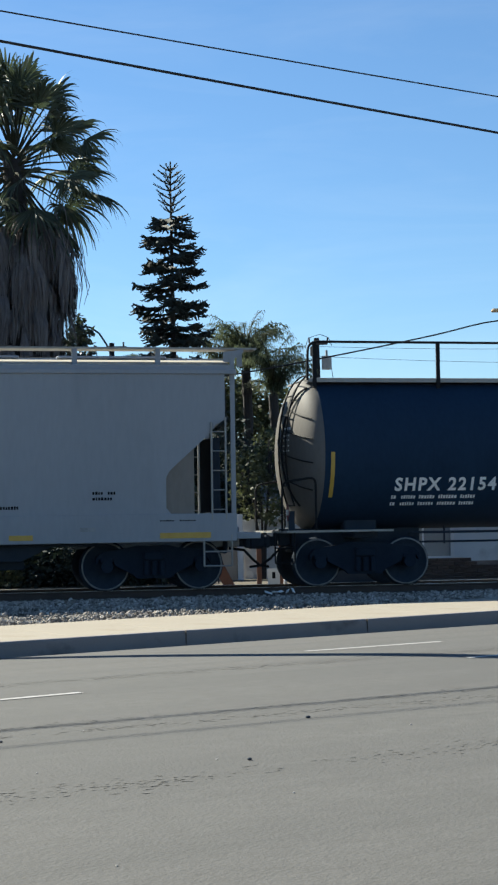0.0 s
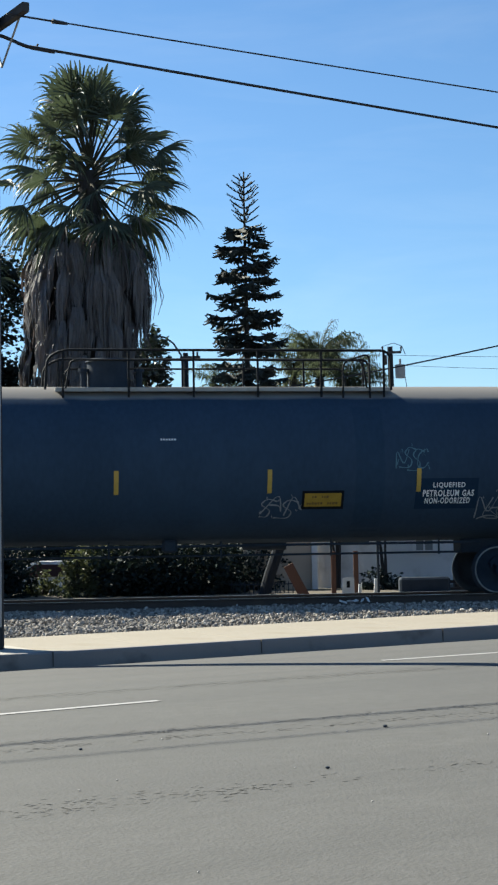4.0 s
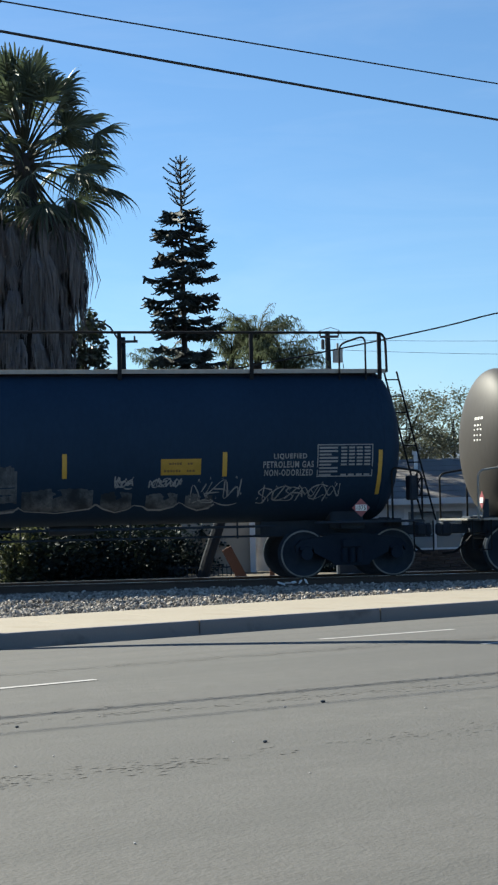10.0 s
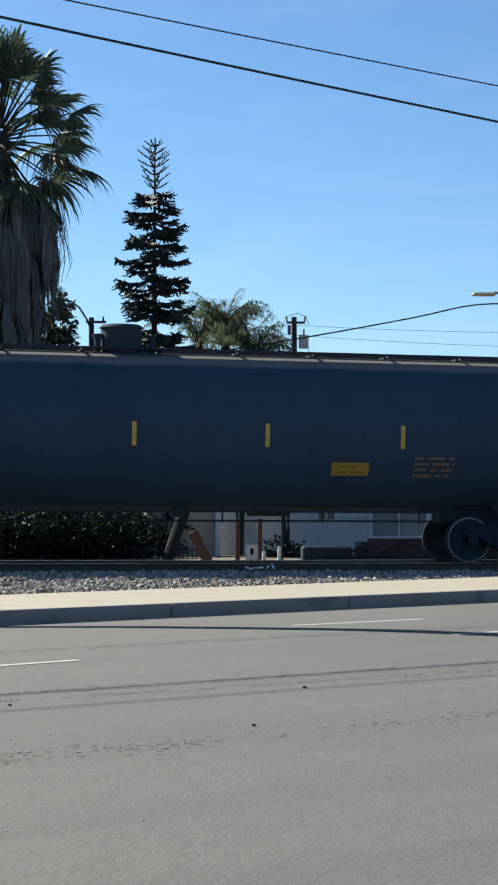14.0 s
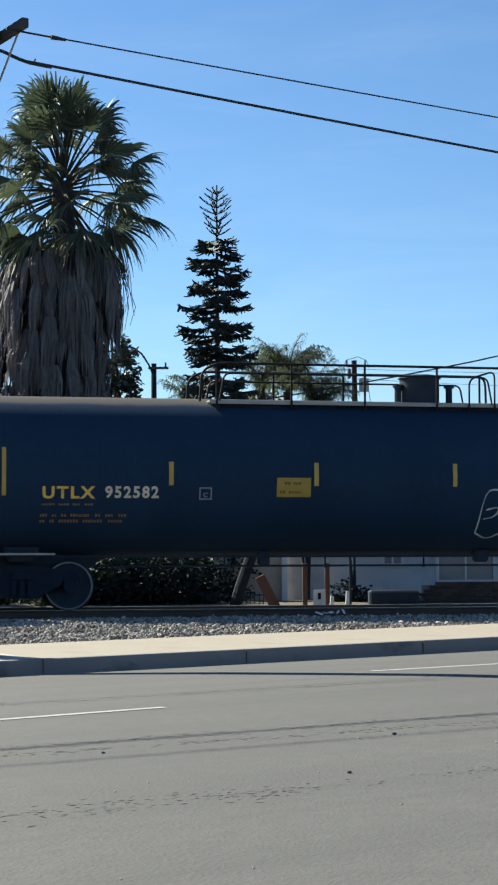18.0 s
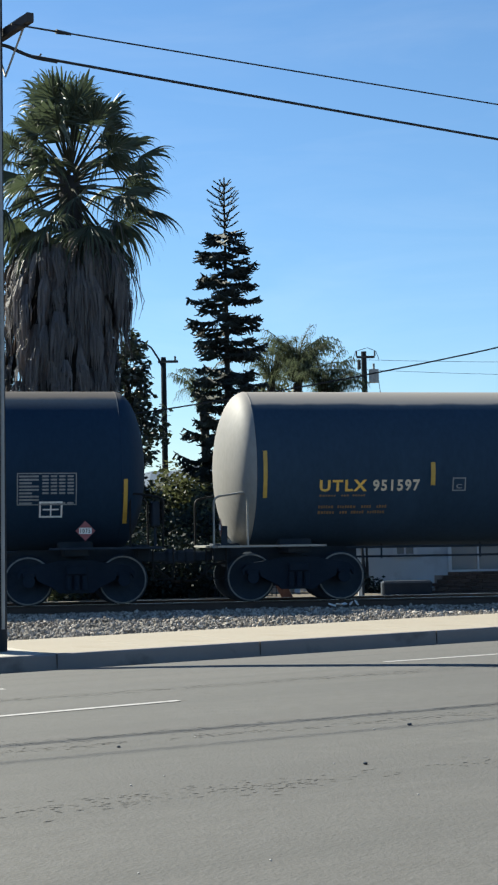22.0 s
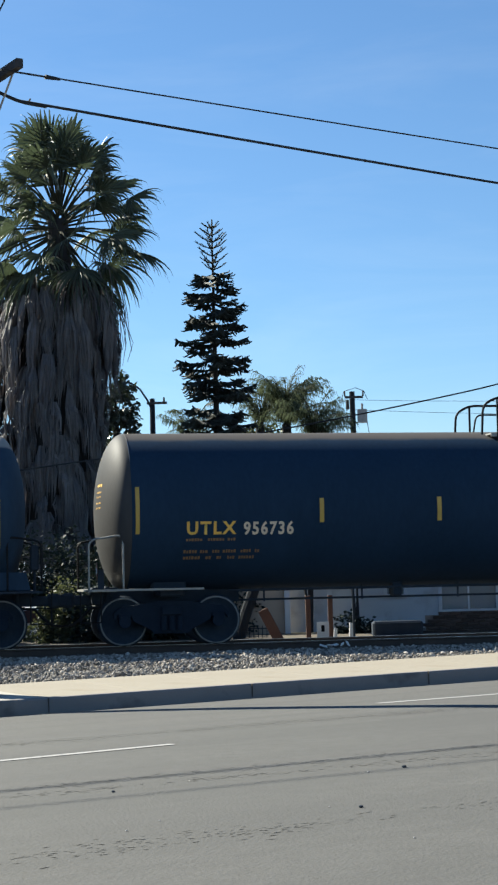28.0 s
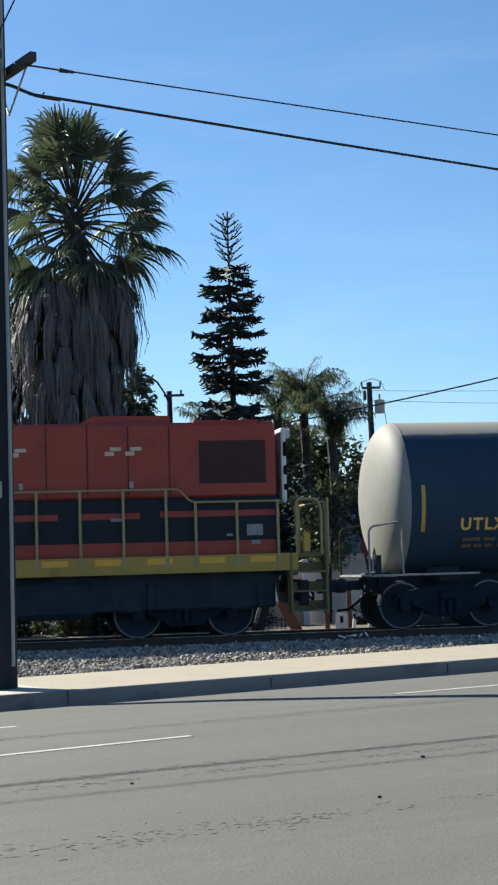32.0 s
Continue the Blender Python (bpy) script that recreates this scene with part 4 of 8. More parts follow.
# sunlit left-hand heads: the sunlight is put into paler, dustier copies of the paint
LIT_HEADS = {"pale": tank_paint("sunlit_bright_head_paint", (0.115, 0.108, 0.1), (0.145, 0.136, 0.125), (3.6, 4.2), 0.12, 0.6),
         "black_tank_paint": tank_paint("sunlit_black_head_paint", (0.05, 0.047, 0.045), (0.07, 0.066, 0.062), (3.6, 4.2), 0.18, 0.55),
         "dark_brown_tank_paint": tank_paint("sunlit_brown_head_paint", (0.052, 0.051, 0.051), (0.07, 0.068, 0.067), (3.6, 4.2), 0.12, 0.6),
         "grey_tank_paint": tank_paint("sunlit_grey_head_paint", (0.25, 0.246, 0.238), (0.29, 0.28, 0.265), (3.6, 4.2), 0.15, 0.6),
         "grey_slate_tank_paint": tank_paint("sunlit_slate_head_paint", (0.22, 0.217, 0.21), (0.25, 0.235, 0.22), (3.6, 4.2), 0.15, 0.6),
         "grey_pale_tank_paint": tank_paint("sunlit_pale_head_paint", (0.22, 0.217, 0.21), (0.25, 0.235, 0.22), (3.6, 4.2), 0.15, 0.6)}


TANKS = []
TANKS.append(tank_car('black tank car with white lettering and a head ladder', 11.49, 9.70, M_TANK_BLACK, strips([-5.28, -2.48], 2.00, 2.45, [-8.96], 1.71, 2.61) + [
    ('rows', -9.1, -8.3, 1.01, 1.08, 'W'),
    ('rows', -7.69, -5.83, 1.51, 1.64, 'W'),
    ('rows', -7.69, -5.83, 1.64, 1.78, 'W'),
    ('text', -7.65, -5.51, 1.82, 2.09, 'SHPX 22154', 'W'),
], 0, deck=(-9.3, 9.3), rails='full', ladder=True, trim=M_BLACKPIPE, low=1.06, bogie=1.5))
TANKS.append(tank_car('grey-blue tank car with spray paint and a pale head', -30.72, 10.17, M_TANK_SLATE, strips([-3.04, 0.07, 3.07, 6.07], 2.00, 2.46, [-9.28, 9.55], 1.59, 2.49) + [
    ('diamond', 8.83, 9.20, 1.13, 1.5),
    ('grid', 7.98, 9.09, 2.14, 2.66, 'F'),
    ('panel', 3.77, 4.53, 1.72, 2.0, 'framed'),
    ('rows', 0.94, 1.30, 3.03, 3.1, 'W'),
    ('repaint', 6.02, 7.3, 1.66, 2.26),
    ('stain', 4.8, 5.38, 1.0, 3.7),
    ('rows', 8.00, 8.37, 2.7, 2.76, 'F'),
    ('scribble', -5.10, -2.21, 1.42, 2.13, 'W', 6),
    ('scribble', 2.90, 3.76, 1.48, 2.04, 'F', 5),
    ('scribble', 5.60, 6.26, 2.38, 3.0, 'B2', 3),
    ('scribble', 7.31, 8.38, 1.42, 2.1, 'F', 4),
    ('text', 6.17, 7.22, 1.9, 2.03, 'PETROLEUM GAS', 'W'),
    ('text', 6.22, 7.15, 1.76, 1.88, 'NON-ODORIZED', 'W'),
    ('text', 6.37, 7.03, 2.06, 2.18, 'LIQUEFIED', 'W'),
], 1, deck=(-1.05, 5.7), skirt=True, low=1.02, bogie=1.37))
TANKS.append(tank_car('black tank car with large white lettering and spray paint', -52.37, 9.67, M_TANK_BLACK, [
    ('arcs', -5.23, -1.08, 1.42, 2.21, 'F', 8),
    ('cbox', -5.21, -4.96, 2.06, 2.32, 'W'),
    ('diamond', 8.16, 8.55, 1.32, 1.69),
    ('grid', 7.71, 8.82, 2.21, 2.75, 'W'),
    ('outline', 7.51, 7.99, 1.62, 1.93, 'W'),
    ('panel', 1.17, 1.94, 2.2, 2.54),
    ('text', -7.79, -7.36, 1.9, 1.985, 'LD LMT', 'W'),
    ('text', -7.135, -6.595, 1.9, 1.985, '162800 LB', 'W'),
    ('text', -6.42, -5.91, 1.9, 1.985, '75850 KG', 'W'),
    ('text', -7.79, -7.38, 1.75, 1.835, 'LT  WT', 'W'),
    ('text', -7.135, -6.6, 1.75, 1.835, '100200 LB', 'W'),
    ('text', -6.45, -5.92, 1.75, 1.835, '45450 KG', 'W'),
    ('rows', -0.40, 0.17, 1.78, 2.01, 'W'),
    ('rows', 1.17, 1.89, 1.74, 2.0, 'W'),
    ('rows', 6.67, 7.29, 1.5, 1.55, 'W'),
    ('rows', 7.68, 8.11, 2.84, 2.9, 'W'),
    ('scribble', -7.58, -6.10, 1.26, 1.75, 'B', 7),
    ('scribble', 0.27, 0.93, 1.94, 2.2, 'B', 9),
    ('text', -8.45, -5.74, 2.04, 2.32, 'GBRX  703925', 'W'),
    ('text', 5.17, 7.14, 1.97, 2.11, 'LIQUEFIED  PETROLEUM  GAS', 'W'),
    ('text', 5.50, 6.64, 1.78, 1.92, 'NON-  ODORIZED', 'W'),
], 2, deck=(-0.96, 5.0), trim=M_GALV, low=1.04))
TANKS.append(tank_car('black tank car with faded silver spray-painted letters', -73.65, 9.94, M_TANK_BLACK, strips([-5.48, -2.69, 0.15, 2.97, 6.10], 1.98, 2.45, [-9.15, 9.25], 1.58, 2.46) + [
    ('cbox', -5.88, -5.63, 2.02, 2.27, 'W'),
    ('diamond', 8.71, 9.05, 1.13, 1.5),
    ('grid', 7.98, 9.08, 1.96, 2.56, 'F'),
    ('panel', 4.84, 5.63, 2.02, 2.33),
    ('text', -8.65, -8.56, 1.66, 1.77, 'E', 'F'), ('text', -8.65, -8.56, 1.51, 1.62, 'U', 'F'), ('text', -8.65, -8.56, 1.36, 1.47, 'K', 'F'),
    ('text', -8.36, -7.86, 1.865, 1.945, 'LD LMT', 'W'),
    ('text', -7.53, -6.19, 1.865, 1.945, '163600 LBS   74 200 KG', 'W'),
    ('text', -8.36, -7.97, 1.735, 1.815, 'LT WT', 'W'),
    ('text', -7.50, -6.20, 1.735, 1.815, '89400 LBS   45 100 KG', 'W'),
    ('rows', 0.50, 0.84, 2.51, 2.68, 'W'),
    ('scribble', -6.69, -4.91, 1.38, 1.76, 'D', 14),
    ('scribble', 3.94, 4.3, 1.78, 2.02, 'F', 11),
    ('scribble', 4.62, 5.25, 1.76, 2.0, 'F', 21),
    ('scribble', 5.45, 6.45, 1.45, 2.02, 'F', 22),
    ('scribble', 6.79, 8.46, 1.42, 1.88, 'F', 10),
    ('text', -8.38, -6.17, 2.03, 2.25, 'CPDX   199025', 'W'),
    ('text', 6.87, 7.89, 2.13, 2.26, 'PETROLEUM GAS', 'F'),
    ('text', 6.90, 7.88, 1.97, 2.1, 'NON-ODORIZED', 'F'),
    ('text', 7.08, 7.75, 2.29, 2.41, 'LIQUEFIED', 'F'),
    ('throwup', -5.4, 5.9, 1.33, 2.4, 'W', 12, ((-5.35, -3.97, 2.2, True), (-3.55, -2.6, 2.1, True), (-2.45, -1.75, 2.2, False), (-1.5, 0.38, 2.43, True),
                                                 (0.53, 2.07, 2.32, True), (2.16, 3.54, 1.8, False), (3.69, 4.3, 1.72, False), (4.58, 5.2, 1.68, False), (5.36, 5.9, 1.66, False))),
], 3, deck=(-9.3, 9.6), rails='full', ladder=True, trim=M_BLACKPIPE, head_tag=True, low=1.06, bogie=1.2))
TANKS.append(tank_car('grey tank car with a top running board and orange lettering', -95.02, 9.75, M_TANK_GREY, strips([-5.40, -2.56, 0.09, 2.77, 5.59], 2.27, 2.74, [-8.99, 9.12], 2.02, 2.96) + [
    ('diamond', 8.09, 8.46, 1.2, 1.63),
    ('grid', 7.81, 8.93, 2.14, 2.63, 'F'),
    ('panel', 4.14, 4.92, 1.72, 1.98),
    ('rows', -7.94, -6.95, 1.99, 2.07, 'D'),
    ('rows', -7.92, -6.52, 1.67, 1.87, 'D'),
    ('rows', 5.88, 6.77, 1.68, 2.15, 'D'),
    ('rows', 7.84, 8.23, 2.82, 2.86, 'F'),
    ('text', -7.94, -6.96, 2.15, 2.37, 'UTLX', 'O'),
    ('text', -6.69, -5.71, 2.16, 2.38, '950164', 'D2'),
], 4, rails='board', ladder=True, head_marks='D2', bogie=1.52))
TANKS.append(tank_car('dark brown-black tank car with outlined spray paint and orange lettering', -116.17, 9.71, M_TANK_DARK, strips([-5.47, -2.56, 0.31, 3.0, 5.84], 2.38, 2.84, [-8.71, 9.07], 2.17, 3.10) + [
    ('wild', 0.87, 4.42, 1.22, 2.38, 'W', 15),
    ('cbox', -4.91, -4.66, 2.1, 2.34, 'F'),
    ('diamond', 8.45, 8.79, 1.21, 1.57),
    ('grid', 7.76, 8.87, 2.06, 2.55, 'W'),
    ('outline', 6.94, 7.38, 1.69, 1.93, 'W'),
    ('panel', -3.36, -2.67, 2.16, 2.54),
    ('redbox', 6.15, 6.71, 1.86, 2.08),
    ('redbox', 6.17, 6.71, 1.69, 1.81),
    ('rows', -8.01, -6.33, 1.63, 1.85, 'D'),
    ('rows', -7.98, -6.97, 1.97, 2.04, 'D'),
    ('text', -7.97, -6.95, 2.11, 2.35, 'UTLX', 'O'),
    ('text', -6.76, -5.71, 2.12, 2.36, '952582', 'O2'),
], 5, deck=(-4.6, 1.84), head_marks='O', bogie=1.38))
TANKS.append(tank_car('grey tank car with outlined spray paint and orange lettering', -137.18, 9.77, M_TANK_PALE, strips([-5.59, -2.61, 0.35, 3.27, 6.07], 2.21, 2.67, [-9.02, 9.19], 1.99, 2.92) + [
    ('block', -3.77, -1.08, 1.29, 2.23, 'W', 16),
    ('cbox', -5.18, -4.90, 2.09, 2.36, 'F'),
    ('diamond', 8.21, 8.57, 1.26, 1.61),
    ('grid', 7.89, 9.00, 2.1, 2.63, 'F'),
    ('outline', 7.18, 7.59, 1.73, 2.0, 'W'),
    ('panel', 2.21, 2.98, 2.22, 2.52, 'framed'),
    ('rows', -7.92, -6.95, 1.99, 2.06, 'D'),
    ('rows', -7.92, -6.49, 1.64, 1.86, 'D'),
    ('rows', 6.00, 6.86, 1.9, 1.96, 'D'),
    ('text', -7.92, -6.95, 2.1, 2.33, 'UTLX', 'O'),
    ('text', -6.83, -5.86, 2.1, 2.33, '951597', 'O2'),
    ('text', 6.00, 7.60, 2.02, 2.12, 'LIQUEFIED PETROLEUM GAS', 'D'),
], 6, deck=(-1.2, 5.1), skirt=True, head_marks='D', bogie=1.5))
TANKS.append(tank_car('black tank car with large white block marks', -158.12, 9.68, M_TANK_DARK, strips([-5.64, -2.40, 0.77, 3.86, 6.59], 1.93, 2.38, [-9.21, 9.16], 1.52, 2.38) + [
    ('brand', -7.77, -3.98, 2.45, 2.94, 'P'),
    ('bubble', -5.46, -4.02, 1.45, 2.06, 'G', 17),
    ('cbox', -5.46, -5.20, 2.1, 2.35, 'W'),
    ('diamond', 8.20, 8.57, 1.19, 1.58),
    ('grid', 7.08, 8.19, 1.91, 2.49, 'W'),
    ('outline', 7.49, 7.94, 1.65, 1.96, 'W'),
    ('panel', 0.97, 1.73, 1.59, 1.86),
    ('rows', -7.82, -6.58, 1.6, 1.7, 'W'),
    ('text', -7.8, -7.27, 1.9, 1.985, 'LD LMT', 'W'),
    ('text', -7.12, -6.4, 1.9, 1.985, '163400  LB', 'W'),
    ('text', -6.22, -5.72, 1.9, 1.985, '74100  KG', 'W'),
    ('text', -7.8, -7.3, 1.755, 1.835, 'LT  WT', 'W'),
    ('text', -7.08, -6.4, 1.755, 1.835, '99600  LB', 'W'),
    ('text', -6.22, -5.72, 1.755, 1.835, '45200  KG', 'W'),
    ('rows', 0.01, 0.57, 1.72, 1.85, 'F'),
    ('rows', 0.08, 0.42, 2.9, 3.09, 'W'),
    ('text', -7.77, -5.77, 2.08, 2.35, 'PROX  29779', 'W'),
    ('text', 4.75, 6.46, 1.84, 1.97, 'LIQUEFIED PETROLEUM GAS', 'W'),
    ('text', 5.05, 6.00, 1.71, 1.82, 'NOT ODORIZED', 'W'),
], 7, deck=(-3.62, 1.55)))
TANKS.append(tank_car('dark brown-black tank car with orange lettering', -179.02, 9.58, M_TANK_DARK, strips([-5.21, -2.78, -0.34, 2.81, 5.14], 2.30, 2.78, [-8.89, 8.80], 2.12, 3.04) + [
    ('diamond', 8.08, 8.44, 1.23, 1.6),
    ('grid', 7.41, 8.51, 2.02, 2.55, 'F'),
    ('outline', 6.69, 7.14, 1.51, 1.78, 'W'),
    ('panel', 2.39, 3.20, 1.59, 1.87, 'dull'),
    ('rows', -7.97, -6.42, 1.59, 1.83, 'D'),
    ('rows', -7.93, -6.92, 1.95, 2.05, 'D'),
    ('scribble', 0.51, 2.08, 1.57, 1.93, 'F', 18),
    ('text', -7.92, -6.93, 2.09, 2.35, 'UTLX', 'O'),
    ('text', -6.79, -5.78, 2.07, 2.34, '956736', 'O2'),
    ('text', 5.50, 6.30, 1.71, 1.84, 'NON-ODORIZED', 'W'),
    ('text', 5.50, 6.77, 1.85, 1.98, 'LIQUEFIED PETROLEUM GAS', 'W'),
], 8, deck=(-1.4, 5.26), head_marks='O', bogie=1.4))
TANKS.append(tank_car('pale grey tank car with orange lettering and spray paint', -199.76, 9.76, M_TANK_PALE, strips([-5.87, -2.81, 0.17, 3.25, 6.3], 2.20, 2.66, [-8.93, 9.16], 1.89, 2.82) + [
    ('diamond', 8.29, 8.63, 1.22, 1.58),
    ('grid', 8.0, 9.09, 2.0, 2.69, 'F2'),
    ('outline', 6.77, 7.21, 1.65, 1.89, 'W'),
    ('panel', -5.2, -4.42, 1.61, 1.92),
    ('repaint', 0.75, 1.5, 1.72, 1.92),
    ('rows', -8.07, -6.62, 1.53, 1.79, 'D'),
    ('scribble', 1.36, 3.12, 1.57, 2.19, 'W', 19),
    ('scribble', 4.75, 5.73, 1.57, 2.04, 'W', 20),
    ('text', -8.14, -7.19, 1.9, 2.15, 'UTLX', 'O'),
    ('text', -7.08, -6.11, 1.88, 2.16, '955170', 'O2'),
    ('text', 6.46, 7.43, 1.94, 2.06, 'PETROLEUM GAS', 'W'),
    ('text', 6.52, 7.39, 2.16, 2.29, 'NON ODORIZED', 'W'),
    ('text', 6.67, 7.25, 2.04, 2.17, 'LIQUEFIED', 'W'),
], 9, deck=(-1.2, 5.41), skirt=True, head_marks='D'))


# ---- covered hopper car ----
M_HOPPER = paint("pale_grey_hopper_paint", (0.225, 0.242, 0.268), (0.258, 0.276, 0.302), 0.5, 0.55, bump=0.03, fine=14, stretch=(1, 1, 0.25), spots=(0.2, 0.213, 0.233), spot_at=(0.55, 0.8))
H_Y = 1.5
hopper = tagged(base("covered_hopper_car", on_track(-9.45)), "pale grey covered hopper car with black lettering and end ladders", "hopper car", group="cars of the freight train")
SIDE = [(-9.46, 4.19), (-9.46, 3.23), (-9.08, 3.23), (-8.92, 2.98), (-8.12, 2.28), (-8.09, 2.15), (-8.09, 1.56), (-8.2, 1.42), (8.74, 1.42), (8.64, 1.54), (8.64, 2.12), (8.7, 2.25), (9.55, 3.02), (9.62, 3.15), (9.82, 3.26), (9.82, 4.19)]
for y in (-H_Y, H_Y):
    bm = bmesh.new()
    extrude(bm, SIDE, y - 0.02, y + 0.02)
    part("side_panel", bm, M_HOPPER, hopper)
    bm = bmesh.new()
    box(bm, (0.16, y, 1.152), (19.74, 0.12, 0.546), bevel=0.01)
    part("side_sill", bm, M_HOPPER, hopper)
    bm = bmesh.new()
    box(bm, (0.35, y * 1.012, 4.2), (19.4, 0.08, 0.1), bevel=0.01)
    box(bm, (0.35, y * 0.99, 4.28), (19.3, 0.05, 0.08))
    part("top_chord", bm, M_HOPPER, hopper)
bm = bmesh.new()
ridge = [(-1.5, 4.3), (-0.95, 4.47), (-0.35, 4.53), (0.35, 4.53), (0.95, 4.47), (1.5, 4.3), (1.5, 4.24), (-1.5, 4.24)]
near, far = [[bm.verts.new((x, y, z)) for y, z in ridge] for x in (-9.25, 9.95)]
for i in range(8):
    bm.faces.new((near[i], near[(i + 1) % 8], far[(i + 1) % 8], far[i]))
bm.faces.new(near), bm.faces.new(far)
bmesh.ops.recalc_face_normals(bm, faces=bm.faces)
# sunlight on the roof is put into this paler cream colour
part("roof", bm, paint("sunlit_roof_paint", (0.4, 0.375, 0.33), (0.5, 0.47, 0.41), 2.0, 0.85, fine=20), hopper)
bm = bmesh.new()
box(bm, (0.35, 0, 4.42), (18.4, 0.7, 0.28), bevel=0.04)
for k in range(6):
    box(bm, (-7.0 + k * 2.95, 0, 4.58), (2.2, 0.74, 0.06), bevel=0.02)
part("hatch_trough", bm, M_HOPPER, hopper)
for y in (-1.12, 1.12):
    bm = bmesh.new()
    box(bm, (0.35, y, 4.67), (20.3, 0.5, 0.035))
    board = part("running_board", bm, M_GALV, hopper)
    for k in range(13):
        bm = bmesh.new()
        x = -9.4 + k * 1.63
        box(bm, (x, y * 1.18, 4.49), (0.1, 0.06, 0.34))
        box(bm, (x, y * 1.05, 4.63), (0.08, 0.4, 0.04))
        part("bracket", bm, M_HOPPER, board)
# end sheets and gussets in a browner, darker tone than the sides
M_HOPPER_END = paint("brown_grey_end_paint", (0.17, 0.152, 0.13), (0.215, 0.195, 0.17), 0.9, 0.75, bump=0.03, fine=14, stretch=(1, 1, 0.3), spots=(0.12, 0.105, 0.09), spot_at=(0.55, 0.8))
for s in (-1, 1):
    ex = -9.46 if s < 0 else 9.82
    # end wall above, slope sheet below
    bm = bmesh.new()
    extrude(bm, [(ex - s * 0.1, 4.2), (ex - s * 0.02, 4.2), (ex - s * 0.02, 3.25), (ex - s * 2.6, 0.98), (ex - s * 2.7, 0.98), (ex - s * 0.1, 3.3)], -1.44, 1.44)
    part("slope_sheet", bm, M_HOPPER_END, hopper, "brown-grey sloping end sheet")
    for y in (-1.466, 1.466):
        plate = [(ex - s * a, z) for a, z in ((0.42, 1.36), (0.42, 3.1), (0.6, 3.05), (1.46, 2.3), (1.46, 1.4), (1.35, 1.36))] if s < 0 else [(ex - s * a, z) for a, z in ((0.62, 1.36), (0.62, 2.7), (0.5, 3.0), (1.24, 2.3), (1.26, 1.4), (1.2, 1.36))]
        part("gusset_plate", extrude(bmesh.new(), plate, y - 0.012, y + 0.012), M_HOPPER_END, hopper, "brown-grey gusset plate")
        if s < 0:
            part("gusset_plate", extrude(bmesh.new(), [(ex, 3.3), (ex - s * 0.42, 3.3), (ex - s * 0.42, 1.5), (ex - s * 0.32, 1.6)], y * 0.93 - 0.012, y * 0.93 + 0.012), M_HOPPER_END, hopper)
    # box stiffeners down the end and across the top corner
    for y in (-1.2, -0.4, 0.4, 1.2) if s < 0 else ():
        bm = bmesh.new()
        tube(bm, [(ex + s * 0.06, y, 4.2), (ex + s * 0.06, y, 3.36), (ex - s * 0.36, y, 1.5)], 0.045, 6)
        part("end_stiffener", bm, M_HOPPER, hopper)
    for y in (-1.42, 1.42):
        bm = bmesh.new()
        if s < 0:
            tube(bm, [(ex + s * 0.24, y, 4.5), (ex + s * 0.1, y, 3.44), (ex - s * 0.3, y, 1.8), (ex - s * 0.42, y, 1.42)], 0.04, 6)
            tube(bm, [(ex - s * 0.5, y * 1.06, 2.98), (ex - s * 0.5, y * 1.06, 1.36)], 0.03, 6)
            tube(bm, [(ex + s * 0.1, y * 1.06, 2.5), (ex - s * 0.5, y * 1.06, 2.5)], 0.02, 6)
        else:
            box(bm, (ex + s * 0.17, y, 2.75), (0.09, 0.06, 3.6))
        part("end_post", bm, M_HOPPER, hopper)
        bm = bmesh.new()
        extrude(bm, [(ex, 4.6), (ex + s * 0.4, 4.64), (ex + s * 0.4, 4.58), (ex + s * 0.12, 4.4), (ex, 4.4)], y - 0.02, y + 0.02)
        part("roof_bracket", bm, M_HOPPER, hopper)
    bm = bmesh.new()
    box(bm, (ex - s * 0.02, 0.1, 2.2), (0.2, 1.3, 1.5), bevel=0.03)
    part("end_cabinet", bm, M_UNDER, hopper)
    bm = bmesh.new()
    box(bm, (ex + s * 0.05, 0, 0.98), (1.3, 2.9, 0.12), bevel=0.01)
    box(bm, (ex - s * 1.2, 0, 0.95), (3.4, 0.6, 0.4), bevel=0.02)
    part("end_sill", bm, M_HOPPER, hopper)
    for y in (-1.5, 1.5):
        # ladder at the corner, and side rungs beside the opening
        if s < 0:
            bm = bmesh.new()
            for dx in (0.04, 0.38):
                tube(bm, [(ex + s * dx, y, 1.0), (ex + s * dx, y, 4.6)], 0.022, 6)
            for k in range(10):
                tube(bm, [(ex + s * 0.04, y, 1.15 + 0.36 * k), (ex + s * 0.38, y, 1.15 + 0.36 * k)], 0.014, 6)
            part("end_ladder", bm, M_HOPPER, hopper)
        bm = bmesh.new()
        w = (0.28, 0.0) if s > 0 else (0.1, -0.2)
        for dx in w:
            tube(bm, [(ex - s * dx, y * 1.03, 1.3), (ex - s * dx, y * 1.03, 3.2 if dx > 0.05 else 3.3)], 0.022, 6)
        for k in range(5):
            tube(bm, [(ex - s * w[0], y * 1.03, 1.5 + 0.38 * k), (ex - s * w[1], y * 1.03, 1.5 + 0.38 * k)], 0.013, 6)
        part("side_ladder", bm, M_GALV, hopper)
        bm = bmesh.new()
        for dx in (-0.1, 0.45):
            tube(bm, [(ex - s * dx, y * 1.03, 0.4), (ex - s * dx, y * 1.03, 1.0)], 0.02, 6)
        for z in (0.4, 0.68):
            tube(bm, [(ex + s * 0.1, y * 1.03, z), (ex - s * 0.45, y * 1.03, z)], 0.018, 6)
        part("sill_step", bm, M_GALV, hopper)
    truck(hopper, -8.25 if s < 0 else 8.45, 20)
